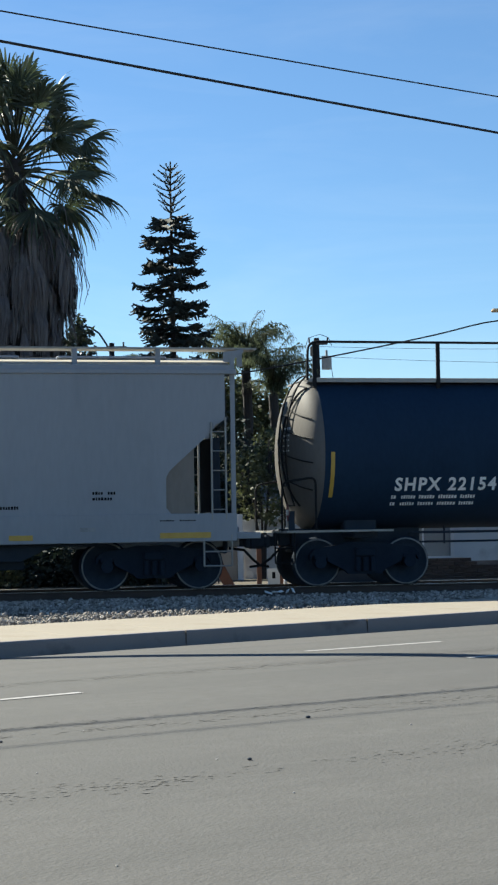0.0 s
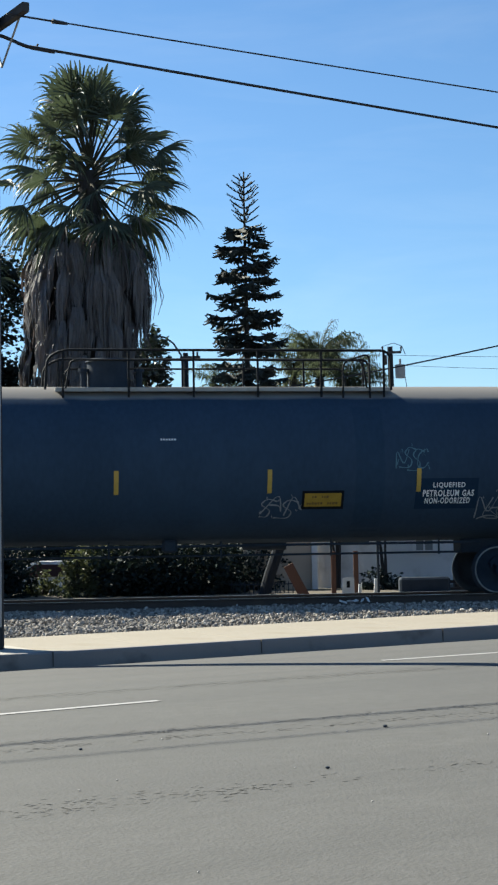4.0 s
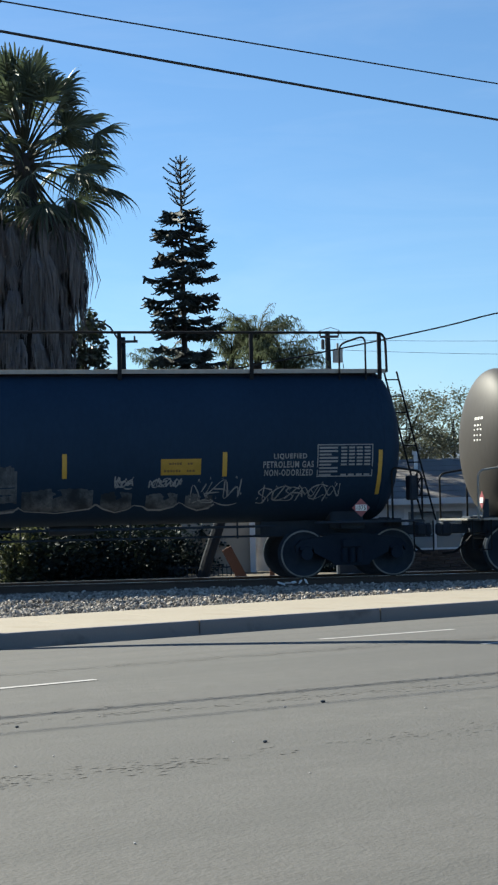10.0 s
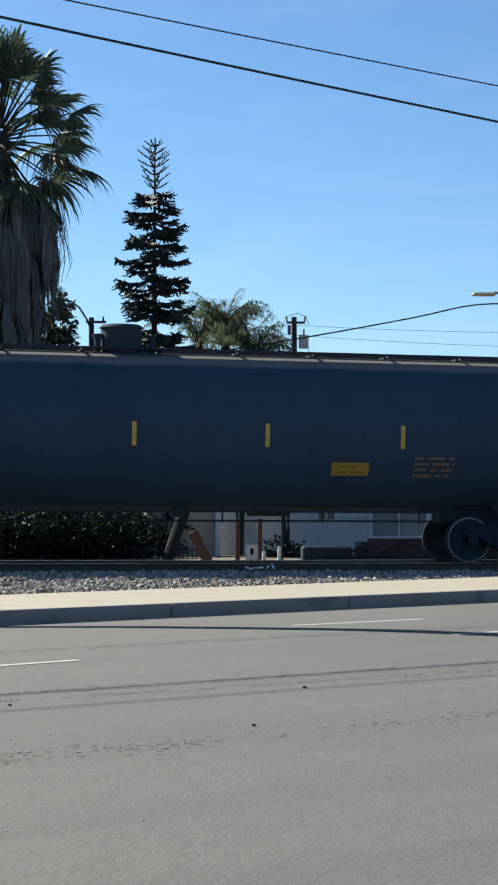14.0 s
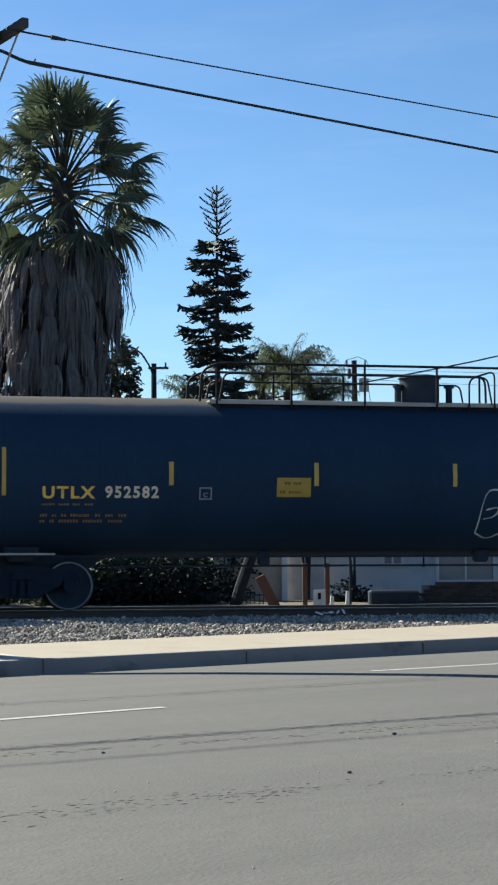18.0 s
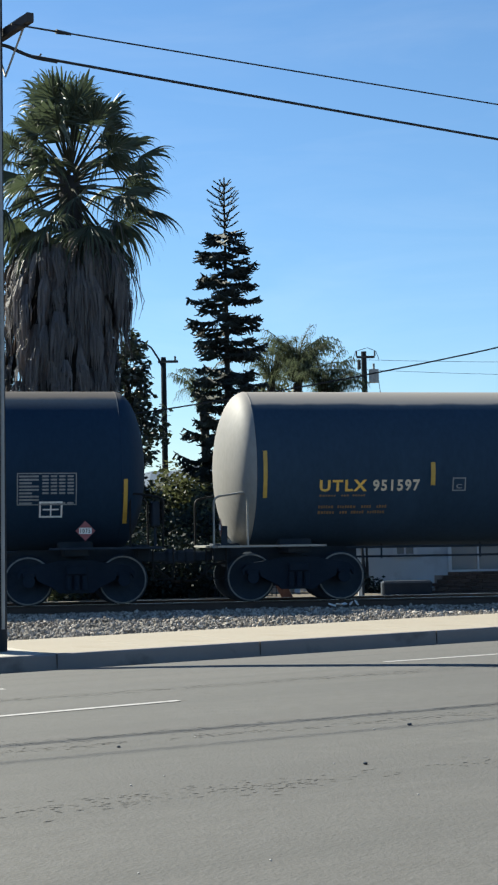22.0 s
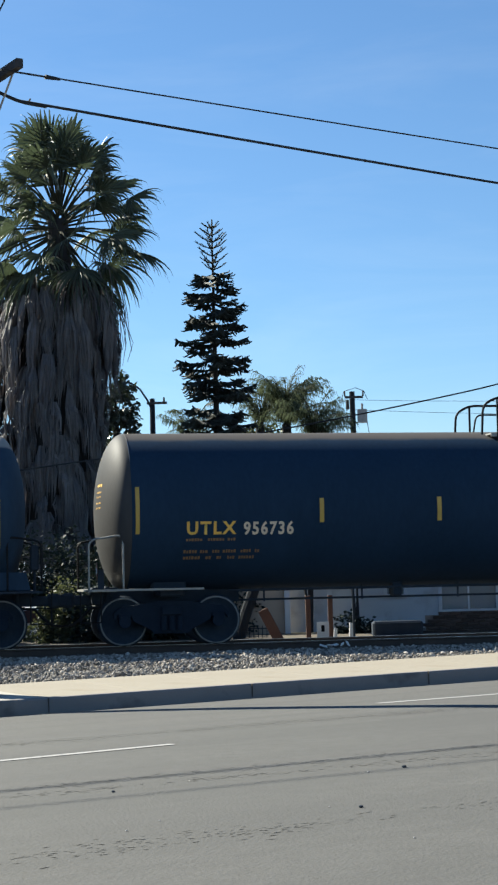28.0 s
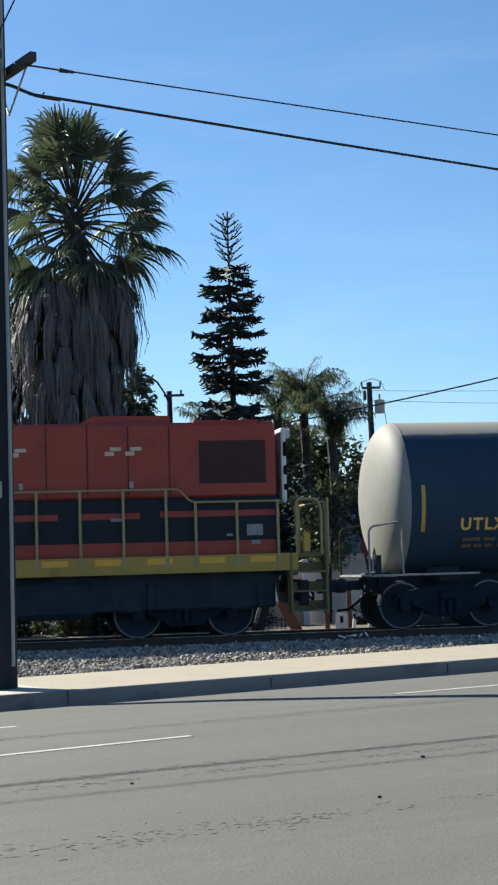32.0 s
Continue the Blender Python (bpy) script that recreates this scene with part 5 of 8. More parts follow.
    coupler(hopper, ex + s * 0.3, s)
part("brake_housing", box(bmesh.new(), (-9.86, -1.0, 1.7), (0.2, 0.5, 0.9), bevel=0.03), M_HOPPER, hopper)
for k in range(3):
    bm = bmesh.new()
    x = -4.6 + k * 4.95
    extrude(bm, [(x - 2.2, 1.3), (x + 2.2, 1.3), (x + 0.55, 0.55), (x - 0.55, 0.55)], -1.2, 1.2)
    box(bm, (x, 0, 0.46), (1.3, 1.5, 0.18), bevel=0.02)
    part("discharge_chute", bm, M_UNDER, hopper)
bm = bmesh.new()
tube(bm, [(-7, -1.2, 0.84), (7.5, -1.2, 0.84)], 0.03, 6)
rod(bm, (-7.2, -0.9, 0.9), (-6.2, -0.9, 0.9), 0.2, 14)
part("brake_pipe", bm, M_UNDER, hopper)
bm = bmesh.new()
tube(bm, [(-10.2, -1.0 + 0.28 * math.cos(a), 2.12 + 0.28 * math.sin(a)) for a in (2 * math.pi * k / 20 for k in range(20))], 0.018, 6, True)
rod(bm, (-10.2, -1.0, 2.12), (-9.9, -1.0, 2.12), 0.03, 8)
for k in range(4):
    a = math.pi * k / 4
    rod(bm, (-10.2, -1.0 + 0.28 * math.cos(a), 2.12 + 0.28 * math.sin(a)), (-10.2, -1.0 - 0.28 * math.cos(a), 2.12 - 0.28 * math.sin(a)), 0.012, 6)
part("brake_wheel", bm, M_HOPPER, hopper)


def side_wrap(z, lift):
    return -H_Y - 0.02 - lift if z > 1.43 else -H_Y - 0.062 - lift


for d in (("text", -7.16, -6.25, 2.53, 2.76, "C A E X", "K"), ("text", -7.16, -6.1, 2.04, 2.27, "5 6 6 2 6", "K"), ("cbox", -5.47, -5.21, 2.32, 2.6, "K"),
          ("text", -7.2, -6.82, 1.7, 1.79, "LD LMT", "K"), ("rows", -6.7, -6.25, 1.68, 1.8, "K"), ("text", -7.2, -6.9, 1.53, 1.62, "LT WT", "K"), ("rows", -6.65, -6.25, 1.51, 1.63, "K"), ("rows", 7.2, 7.66, 1.68, 1.9, "K"), ("rows", -2.05, -0.9, 2.02, 2.58, "K"), 
          ("rows", 4.66, 5.8, 1.52, 1.64, "K"), ("rows", 8.5, 9.3, 1.27, 1.32, "K"), ("rows", -7.8, -7.2, 1.2, 1.26, "K"), ("rows", -3.6, -3.0, 1.5, 1.56, "K"),
          ("strip", -8.74, -7.81, 0.94, 1.04), ("strip", -5.57, -5.1, 0.95, 1.04), ("strip", 8.5, 9.5, 0.95, 1.06), ("strip", 5.6, 6.05, 0.95, 1.05), ("strip", 0.1, 0.6, 0.95, 1.05), ("strip", 2.93, 3.43, 0.95, 1.05), ("rows", -1.5, -0.9, 1.02, 1.2, "K"), ("rows", 1.7, 2.3, 1.05, 1.2, "K")):
    decal(hopper, *d, wrap=side_wrap)
for x, z, w, h, y in ((7.1, 1.14, 0.3, 0.08, 0.065), (-6.6, 1.12, 0.3, 0.12, 0.065), (0.28, 1.73, 0.44, 0.17, 0.025)):
    part("name_plate", box(bmesh.new(), (x, -H_Y - y, z), (w, 0.01, h)), M_FAINT if h < 0.15 else M_PLATEGREY, hopper)

M_SILLMARK = paint("dark_green_sill_mark", (0.02, 0.06, 0.05), (0.03, 0.08, 0.065), 5, 0.6)
for x, z in ((4.3, 1.12), (4.42, 1.24)):
    bm = bmesh.new()
    extrude(bm, [(x, z), (x + 0.55, z), (x + 0.7, z + 0.09), (x + 0.15, z + 0.09)], -H_Y - 0.062, -H_Y - 0.068)
    part("sill_mark", bm, M_SILLMARK, hopper)

# ---- locomotive: origin at the right-hand end of its hood ----
M_LOCO_RED = paint("faded_orange_red_paint", (0.255, 0.046, 0.033), (0.315, 0.06, 0.043), 0.8, 0.5, bump=0.03, fine=14, spots=(0.21, 0.037, 0.034), spec=0.25)
M_LOCO_NAVY = paint("black_blue_paint", (0.007, 0.012, 0.022), (0.011, 0.017, 0.029), 0.8, 0.5, spec=0.2)
M_GOLD = paint("gold_reflector", (0.62, 0.32, 0.02), (0.7, 0.38, 0.03), 5, 0.45)
M_LOCO_YEL = paint("yellow_sill_paint", (0.3, 0.205, 0.028), (0.37, 0.25, 0.036), 0.8, 0.5, spots=(0.23, 0.155, 0.03))
M_LOCO_RAIL = paint("worn_yellow_rail_paint", (0.25, 0.2, 0.08), (0.34, 0.27, 0.12), 3, 0.5)
M_TRIM_W = paint("white_end_paint", (0.5, 0.5, 0.49), (0.62, 0.62, 0.6), 3, 0.6, spots=(0.3, 0.28, 0.26), spot_at=(0.6, 0.75))
M_PLATE = paint("pale_data_plate", (0.42, 0.36, 0.24), (0.55, 0.48, 0.34), 6, 0.5)
M_GRILLE = paint("dark_grille", (0.03, 0.012, 0.012), (0.05, 0.02, 0.02), 30, 0.8)
loco = tagged(base("locomotive", on_track(-211.48)), "orange-red diesel locomotive with a black and yellow band and yellow handrails", "locomotive")
bm = bmesh.new()
box(bm, (-7.3, 0, 3.42), (14.3, 2.7, 1.5), bevel=0.06)
hood = part("hood", bm, M_LOCO_RED, loco, smooth=30)
bm = bmesh.new()
box(bm, (-7.3, 0, 2.09), (14.3, 2.7, 1.18), bevel=0.02)
band = part("hood_base", bm, M_LOCO_NAVY, loco, "black hood base with red stripes")
bm = bmesh.new()
for x0, x1, z0, z1 in ((-0.2, -2.5, 2.3, 2.42), (-2.9, -4.1, 2.28, 2.4), (-4.5, -5.4, 2.28, 2.4), (-0.2, -14.2, 1.5, 1.82)):
    box(bm, ((x0 + x1) / 2, -1.357, (z0 + z1) / 2), (abs(x1 - x0), 0.01, z1 - z0))
part("stripe", bm, M_LOCO_RED, band)
bm = bmesh.new()
extrude(bm, [(-4.05, 4.17), (-3.75, 4.33), (-2.22, 4.33), (-2.22, 4.17)], -1.1, 1.1)
box(bm, (-1.1, 0, 4.2), (1.3, 2.2, 0.06))
part("roof_cover", bm, M_LOCO_RED, loco)
for x in (-5.4, -5.1, -4.8):
    part("exhaust_pipe", rod(bmesh.new(), (x, -0.4, 4.15), (x, -0.4, 4.5), 0.03, 8), M_UNDER, loco)
bm = bmesh.new()
rim(bm, -1.76, -0.31, 2.89, 3.86, 0.06, 0.0, lambda z, l: -1.362)
part("grille_frame", bm, M_LOCO_RED, loco)
bm = bmesh.new()
box(bm, (-1.03, -1.352, 3.375), (1.38, 0.01, 0.88))
for k in range(14):
    box(bm, (-1.03, -1.358, 2.96 + 0.063 * k), (1.36, 0.012, 0.02))
part("radiator_grille", bm, M_GRILLE, loco)
for x0, x1 in ((-2.28, -2.3), (-3.1, -3.11), (-3.9, -3.91), (-4.7, -4.71), (-5.5, -5.51)):
    bm = bmesh.new()
    box(bm, ((x0 + x1) / 2, -1.354, 3.42), (0.018, 0.012, 1.4))
    part("door_seam", bm, M_GRILLE, loco)
for x in (-2.95, -3.35, -5.2, -5.45):
    bm = bmesh.new()
    box(bm, (x, -1.36, 3.66 if x > -4 else 3.66), (0.22, 0.012, 0.07))
    box(bm, (x - 0.12, -1.36, 3.57), (0.18, 0.012, 0.08))
    part("data_plate", bm, M_PLATE, loco)
for x in (-3.05, -5.2):
    bm = bmesh.new()
    box(bm, (x, -1.37, 2.95), (0.09, 0.04, 0.14), bevel=0.01)
    part("latch", bm, M_GALV, loco)
bm = bmesh.new()
box(bm, (-6.9, 0, 1.48), (14.2, 3.05, 0.06))
part("walkway", bm, M_UNDER, loco)
bm = bmesh.new()
box(bm, (-6.85, -1.53, 1.37), (14.1, 0.05, 0.34))
box(bm, (-6.85, 1.53, 1.37), (14.1, 0.05, 0.34))
sill = part("yellow_sill", bm, M_LOCO_YEL, loco)
for k in range(16):
    part("reflector", box(bmesh.new(), (-0.5 - k * 1.02, -1.559, 1.44), (0.5, 0.008, 0.12)), M_GOLD, sill)
for k in range(16):
    x = -0.18 - k * 0.82 if k < 3 else -2.4 - (k - 3) * 0.84
    bm = bmesh.new()
    rod(bm, (x, -1.52, 1.3), (x, -1.52, 2.58 if k < 3 else 2.84), 0.03, 8)
    box(bm, (x, -1.54, 1.42), (0.08, 0.05, 0.24))
    part("stanchion", bm, M_LOCO_RAIL, loco)
part("handrail", hoop([(-0.1, -1.52, 2.58), (-1.9, -1.52, 2.58), (-2.15, -1.52, 2.84), (-13.5, -1.52, 2.84)], 0.022, 0.1), M_LOCO_RAIL, loco)
# end steps between two stringers, with the yellow handrails above
M_STEP = paint("worn_olive_yellow_paint", (0.13, 0.1, 0.045), (0.19, 0.15, 0.065), 2.5, 0.7, bump=0.1, fine=30, spots=(0.07, 0.058, 0.04))
for x in (0.06, 0.78):
    part("step_stringer", box(bmesh.new(), (x, -1.4, 0.93), (0.05, 0.36, 1.2), bevel=0.01), M_STEP, loco)
for k, z in enumerate((0.4, 0.78, 1.16)):
    bm = bmesh.new()
    box(bm, (0.42, -1.4, z), (0.68, 0.34, 0.04), bevel=0.006)
    box(bm, (0.42, -1.25, z + 0.1), (0.68, 0.03, 0.17))
    part("step", bm, M_STEP, loco)
part("end_platform", box(bmesh.new(), (0.4, 0, 1.5), (0.82, 2.9, 0.08), bevel=0.01), M_STEP, loco)
for pts in ([(0.2, -1.5, 1.5), (0.2, -1.5, 2.6), (0.62, -1.5, 2.6), (0.7, -1.5, 2.4), (0.7, -1.5, 1.5)], [(0.84, -1.45, 1.3), (0.84, -1.45, 2.62)], [(0.3, -1.2, 1.5), (0.3, -1.2, 2.5)]):
    part("step_rail", hoop(pts, 0.03, 0.08), M_LOCO_RAIL, loco)
part("end_rail", hoop([(0.8, -1.4, 1.5), (0.8, -1.4, 2.55), (0.8, 1.4, 2.55), (0.8, 1.4, 1.5)], 0.022, 0.1), M_LOCO_RAIL, loco)
part("marker_box", box(bmesh.new(), (0.42, -1.35, 1.74), (0.16, 0.1, 0.4), bevel=0.03), M_YELLOW, loco)
bm = bmesh.new()
box(bm, (0.03, 0, 3.3), (0.1, 2.5, 1.5), bevel=0.02)
end_panel = part("end_panel", bm, M_TRIM_W, loco, "white hood end with dark marks")
for z, h in ((3.62, 0.3), (3.2, 0.2), (2.86, 0.14)):
    part("mark", box(bmesh.new(), (0.05, -1.2, z), (0.09, 0.12, h), bevel=0.02), M_BLACKLET, end_panel)
part("end_lamp", rod(bmesh.new(), (0.07, -1.05, 3.94), (0.19, -1.05, 3.94), 0.1, 14), M_TRIM_W, loco)
for x, z, w, h in ((-0.62, 2.02, 0.32, 0.22), (-0.6, 1.78, 0.18, 0.08), (-1.12, 1.93, 0.12, 0.05), (-3.35, 2.27, 0.24, 0.06)):
    part("data_plate", box(bmesh.new(), (x, -1.366, z), (w, 0.01, h)), M_FAINT, loco)
bm = bmesh.new()
box(bm, (-6.4, 0, 0.75), (5.2, 2.5, 0.8), bevel=0.12)
part("fuel_tank", bm, M_UNDER, loco)
bm = bmesh.new()
box(bm, (-6.9, 0, 1.2), (14.4, 2.0, 0.2))
box(bm, (0.35, 0, 0.75), (0.2, 2.7, 0.5), bevel=0.03)
box(bm, (-2.4, -1.05, 0.85), (4.4, 0.3, 0.75), bevel=0.04)
part("underframe", bm, M_UNDER, loco)
for x in (-2.0, -11.8):
    truck(loco, x, 21)
for x in (-0.9, -3.1):
    bm = bmesh.new()
    box(bm, (x, -1.12, 0.62), (0.5, 0.2, 0.36), bevel=0.05)
    rod(bm, (x + 0.4, -1.2, 0.5), (x + 0.4, -1.2, 1.0), 0.09, 10)
    part("brake_cylinder", bm, M_UNDER, loco)
coupler(loco, 0.35, 1)
bm = bmesh.new()
tube(bm, [(0.5, -0.9, 0.9), (0.62, -0.92, 0.7), (0.6, -0.92, 0.5), (0.75, -0.9, 0.42)], 0.03, 8)
part("air_hose", bm, M_BLACKPIPE, loco)


# ---- the roadside pole, wires and cables ----
M_POLE = paint("tarred_pole_wood", (0.0135, 0.0175, 0.0235), (0.024, 0.0285, 0.035), 2.0, 0.9, bump=0.6, fine=18, stretch=(6, 6, 0.35), spots=(0.03, 0.028, 0.026), spec=0.2)
M_ARM = paint("weathered_crossarm_wood", (0.04, 0.038, 0.039), (0.068, 0.063, 0.062), 3, 0.9, bump=0.4, fine=25, stretch=(0.4, 4, 4))
M_WIRE = paint("black_cable", (0.012, 0.012, 0.014), (0.02, 0.02, 0.022), 9, 0.7)
M_CONDUIT = paint("grey_conduit", (0.25, 0.25, 0.25), (0.32, 0.32, 0.31), 4, 0.6)
PX, PY = -3.66, 22.25
pole = tagged(base("utility_pole", Matrix.Translation((PX, PY, 0.15))), "dark tarred wooden utility pole standing on the pavement", "utility pole")
bm = bmesh.new()
n, rings = 20, []
for k in range(26):
    z = -0.1 + 11.5 * k / 25
    r = 0.255 - 0.0085 * z
    cx = 0.012 * z
    rings.append([bm.verts.new((cx + r * (1 + 0.02 * noise.noise(Vector((math.cos(a) * 2, math.sin(a) * 2, z * 0.3)))) * math.cos(a), r * math.sin(a), z)) for a in (2 * math.pi * j / n for j in range(n))])
for a, b in zip(rings, rings[1:]):
    for j in range(n):
        bm.faces.new((a[j], a[(j + 1) % n], b[(j + 1) % n], b[j]))
bm.faces.new(rings[-1])
part("shaft", bm, M_POLE, pole, smooth=60)
bm = bmesh.new()
tube(bm, [(0.22, -0.13, 0.3), (0.25, -0.12, 4.0), (0.25, -0.1, 8.0), (0.26, -0.1, 11.0)], 0.028, 8)
part("conduit", bm, M_CONDUIT, pole)
for z, s in ((1.0, -1), (2.65, -1), (3.1, -1), (5.4, -1), (6.45, -1), (7.45, -1)):
    bm = bmesh.new()
    rod(bm, (s * 0.2 + 0.012 * z, -0.06, z), (s * 0.36 + 0.012 * z, -0.1, z), 0.011, 6)
    rod(bm, (s * 0.36 + 0.012 * z, -0.1, z), (s * 0.36 + 0.012 * z, -0.1, z + 0.04), 0.011, 6)
    part("climbing_step", bm, M_UNDER, pole)
bm = bmesh.new()
box(bm, (0.12, -0.245, 2.65), (0.045, 0.01, 0.22))
part("tag_plate", bm, M_CONDUIT, pole)
# a pair of crossarms square to the wires, with flat braces
adir = Vector((-KDIR.y, KDIR.x, 0))
arm_rot = Matrix.Rotation(math.atan2(adir.y, adir.x), 3, "Z")
for k, dz in ((-1, 0.0), (1, 0.02)):
    mid = Vector((0.1, 0, 8.4 + dz)) + KDIR * 0.25 * k
    arm = part("crossarm", box(bmesh.new(), mid, (1.65, 0.1, 0.13), arm_rot, 0.008), M_ARM, pole)
    bm = bmesh.new()
    for e in (-1, 1):
        tube(bm, [mid + adir * 0.5 * e + KDIR * 0.06 * k, Vector((0.1, 0, 7.82)) + KDIR * 0.24 * k], 0.016, 6)
    part("brace", bm, M_CONDUIT, pole)
bm = bmesh.new()
tube(bm, [(0.2, -0.25, 8.3), (0.28, -0.3, 8.9), (0.5, -0.2, 9.4), (0.55, -0.1, 11)], 0.012, 6)
part("jumper_wire", bm, M_WIRE, pole)


def cable(name, a, b, sag, r, label, n=40):
    a, b = Vector(a), Vector(b)
    bm = bmesh.new()
    tube(bm, [a.lerp(b, k / n) - Vector((0, 0, sag * 4 * (k / n) * (1 - k / n))) for k in range(n + 1)], r, 6)
    return tagged(part(name, bm, M_WIRE, smooth=80), label, "cable", group="overhead cables")


top_at = Vector((PX + 0.62, PY - 0.5, 8.48))
low_at = Vector((PX + 0.22, PY - 0.1, 8.262))
for at, r, lab, dz, sag in ((top_at, 0.011, "thin black overhead cable", 0.0, 0.15), (low_at, 0.02, "thick black overhead cable", -0.8, 0.2)):
    cable("overhead_cable", at + KDIR * (0.0 if r < 0.015 else 0.5), at + KDIR * 46 + Vector((0, 0, dz)), sag, r, lab + " leading off along the road")
    cable("overhead_cable", at - KDIR * 0.9, at - KDIR * 40 + Vector((0, 0, -0.3)), 0.35, r, lab + " leading off along the road")
for at, r in ((top_at, 0.019), (low_at, 0.026)):
    bm = bmesh.new()
    if r < 0.02:
        tube(bm, [at - KDIR * 0.15, at + KDIR * 0.5 - Vector((0, 0, 0.01))], r * 0.7, 8)
        rod(bm, at + KDIR * 0.5 - Vector((0, 0, 0.01)), at + KDIR * 0.72 - Vector((0, 0, 0.014)), 0.034, 10, 0.02)
    else:
        tube(bm, bend([at - KDIR * 0.9 + Vector((0, 0, 0.02)), at - KDIR * 0.05 + Vector((0, 0, 0.1)), at + KDIR * 0.15 + Vector((0, 0, 0.09)), at + KDIR * 0.5 - Vector((0, 0, 0.015)), at + KDIR * 0.9 - Vector((0, 0, 0.03))], 0.15), r, 8)
        rod(bm, at + KDIR * 0.62 - Vector((0, 0, 0.02)), at + KDIR * 0.66 + Vector((0, 0, 0.05)), 0.012, 6)
    part("dead_end_grip", bm, M_WIRE, pole).matrix_parent_inverse = Matrix.Translation((-PX, -PY, -0.15))

# ---- trees ----
M_FAN = leafy("fan_palm_leaf", (0.042, 0.054, 0.04), (0.088, 0.102, 0.068), (0.065, 0.085, 0.045), rough=0.52, spec=0.32)
M_DEADLEAF = leafy("dead_palm_leaf", (0.118, 0.108, 0.111), (0.19, 0.172, 0.17), (0.12, 0.093, 0.082), vary=0.35)
M_BARK = paint("brown_bark", (0.02, 0.018, 0.0175), (0.036, 0.032, 0.03), 3, 0.95, bump=0.7, fine=14, stretch=(3, 3, 0.6))
M_PINE = leafy("dark_pine_needles", (0.026, 0.034, 0.034), (0.05, 0.061, 0.056), (0.035, 0.047, 0.034), vary=0.35)
M_QUEEN = leafy("feather_palm_leaf", (0.055, 0.068, 0.042), (0.1, 0.115, 0.072), (0.1, 0.12, 0.065), see=0.45)
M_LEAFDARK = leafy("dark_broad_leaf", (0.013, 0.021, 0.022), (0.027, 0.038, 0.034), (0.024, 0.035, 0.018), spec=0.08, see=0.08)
M_LEAFGLOSS = leafy("glossy_dark_leaf", (0.032, 0.041, 0.036), (0.068, 0.078, 0.06), (0.04, 0.055, 0.026), rough=0.35, spec=0.55, see=0.2)
M_LEAFOLIVE = leafy("olive_leaf", (0.05, 0.06, 0.034), (0.095, 0.102, 0.056), (0.1, 0.112, 0.045))
M_LEAFGREY = leafy("grey_green_leaf", (0.075, 0.079, 0.056), (0.13, 0.133, 0.098), (0.12, 0.13, 0.08))


M_STALK = paint("pale_leaf_stem", (0.03, 0.031, 0.02), (0.055, 0.053, 0.034), 4, 0.8, spec=0.2)


class Soup:
    """Collects faces of many small pieces for one mesh."""

    def __init__(self):
        self.v, self.f = [], []

    def quad(self, *pts):
        k = len(self.v)
        self.v.extend(pts)
        self.f.append(list(range(k, k + len(pts))))

    def ribbon(self, rows):
        k = len(self.v)
        for a, b in rows:
            self.v.extend((a, b))
        for i in range(len(rows) - 1):
            j = k + 2 * i
            self.f.append([j, j + 1, j + 3, j + 2])

    def rope(self, pts, r0, r1, n=4):
        k = len(self.v)
        m = len(pts)
        for i, p in enumerate(pts):
            d = (pts[min(i + 1, m - 1)] - pts[max(i - 1, 0)]).normalized()
            u = d.orthogonal().normalized()
            w = d.cross(u)
            r = r0 + (r1 - r0) * i / (m - 1)
            for j in range(n):
                a = 2 * math.pi * j / n
                self.v.append(p + r * (math.cos(a) * u + math.sin(a) * w))
        for i in range(m - 1):
            for j in range(n):
                a, b = k + i * n + j, k + i * n + (j + 1) % n
                self.f.append([a, b, b + n, a + n])

    def done(self, name, material, parent, label=""):
        mesh = bpy.data.meshes.new(name)
        mesh.from_pydata(self.v, [], self.f)
        return link(name, mesh, material, parent, label)


def fan_leaf(soup, stalks, at, out, length, blade, rng, droop=0.5):
    """One fan leaf: a stalk and a folded, pleated blade of narrow segments whose tips hang as threads."""
    out = out.normalized()
    side = out.cross(Vector((0, 0, 1)))
    side = side.normalized() if side.length > 0.05 else Vector((1, 0, 0))
    up = side.cross(out).normalized()
    hub = at + out * length - Vector((0, 0, droop * 0.12 * length))
    stalks.rope([at, at + out * length * 0.5, hub], 0.05, 0.024, 4)
    n = 28
    tilt = rng.uniform(-0.7, 0.7)
    side, up = side * math.cos(tilt) + up * math.sin(tilt), up * math.cos(tilt) - side * math.sin(tilt)
    spread, fold = rng.uniform(85, 125), rng.uniform(-0.75, 0.15)
    dirs = []
    for i in range(n + 1):
        a = radians(-spread + 2 * spread * i / n)
        dirs.append((out * math.cos(a) + side * math.sin(a) + up * (0.13 * (i % 2) + fold * abs(math.sin(a)))).normalized())
    for i in range(n):
        d, e = dirs[i], dirs[i + 1]
        a = radians(-spread + 2 * spread * (i + 0.5) / n)
        ln = blade * rng.uniform(0.82, 1.18) * (1.05 - 0.3 * abs(math.sin(a / 2)))
        hang = droop * rng.uniform(0.8, 1.5)
        rows = []
        for u, dr, close in ((0.04, 0, 0), (0.3, 0.01, 0.0), (0.5, 0.03, 0.1), (0.66, 0.09, 0.5), (0.8, 0.2, 0.7), (0.92, 0.36, 0.86), (0.98, 0.56, 0.95)):
            p, q = hub + d * ln * u, hub + e * ln * u
            mid = (p + q) / 2
            fall = Vector((0, 0, dr * ln * hang))
            rows.append((p.lerp(mid, close) - fall, q.lerp(mid, close) - fall))
        soup.ribbon(rows)


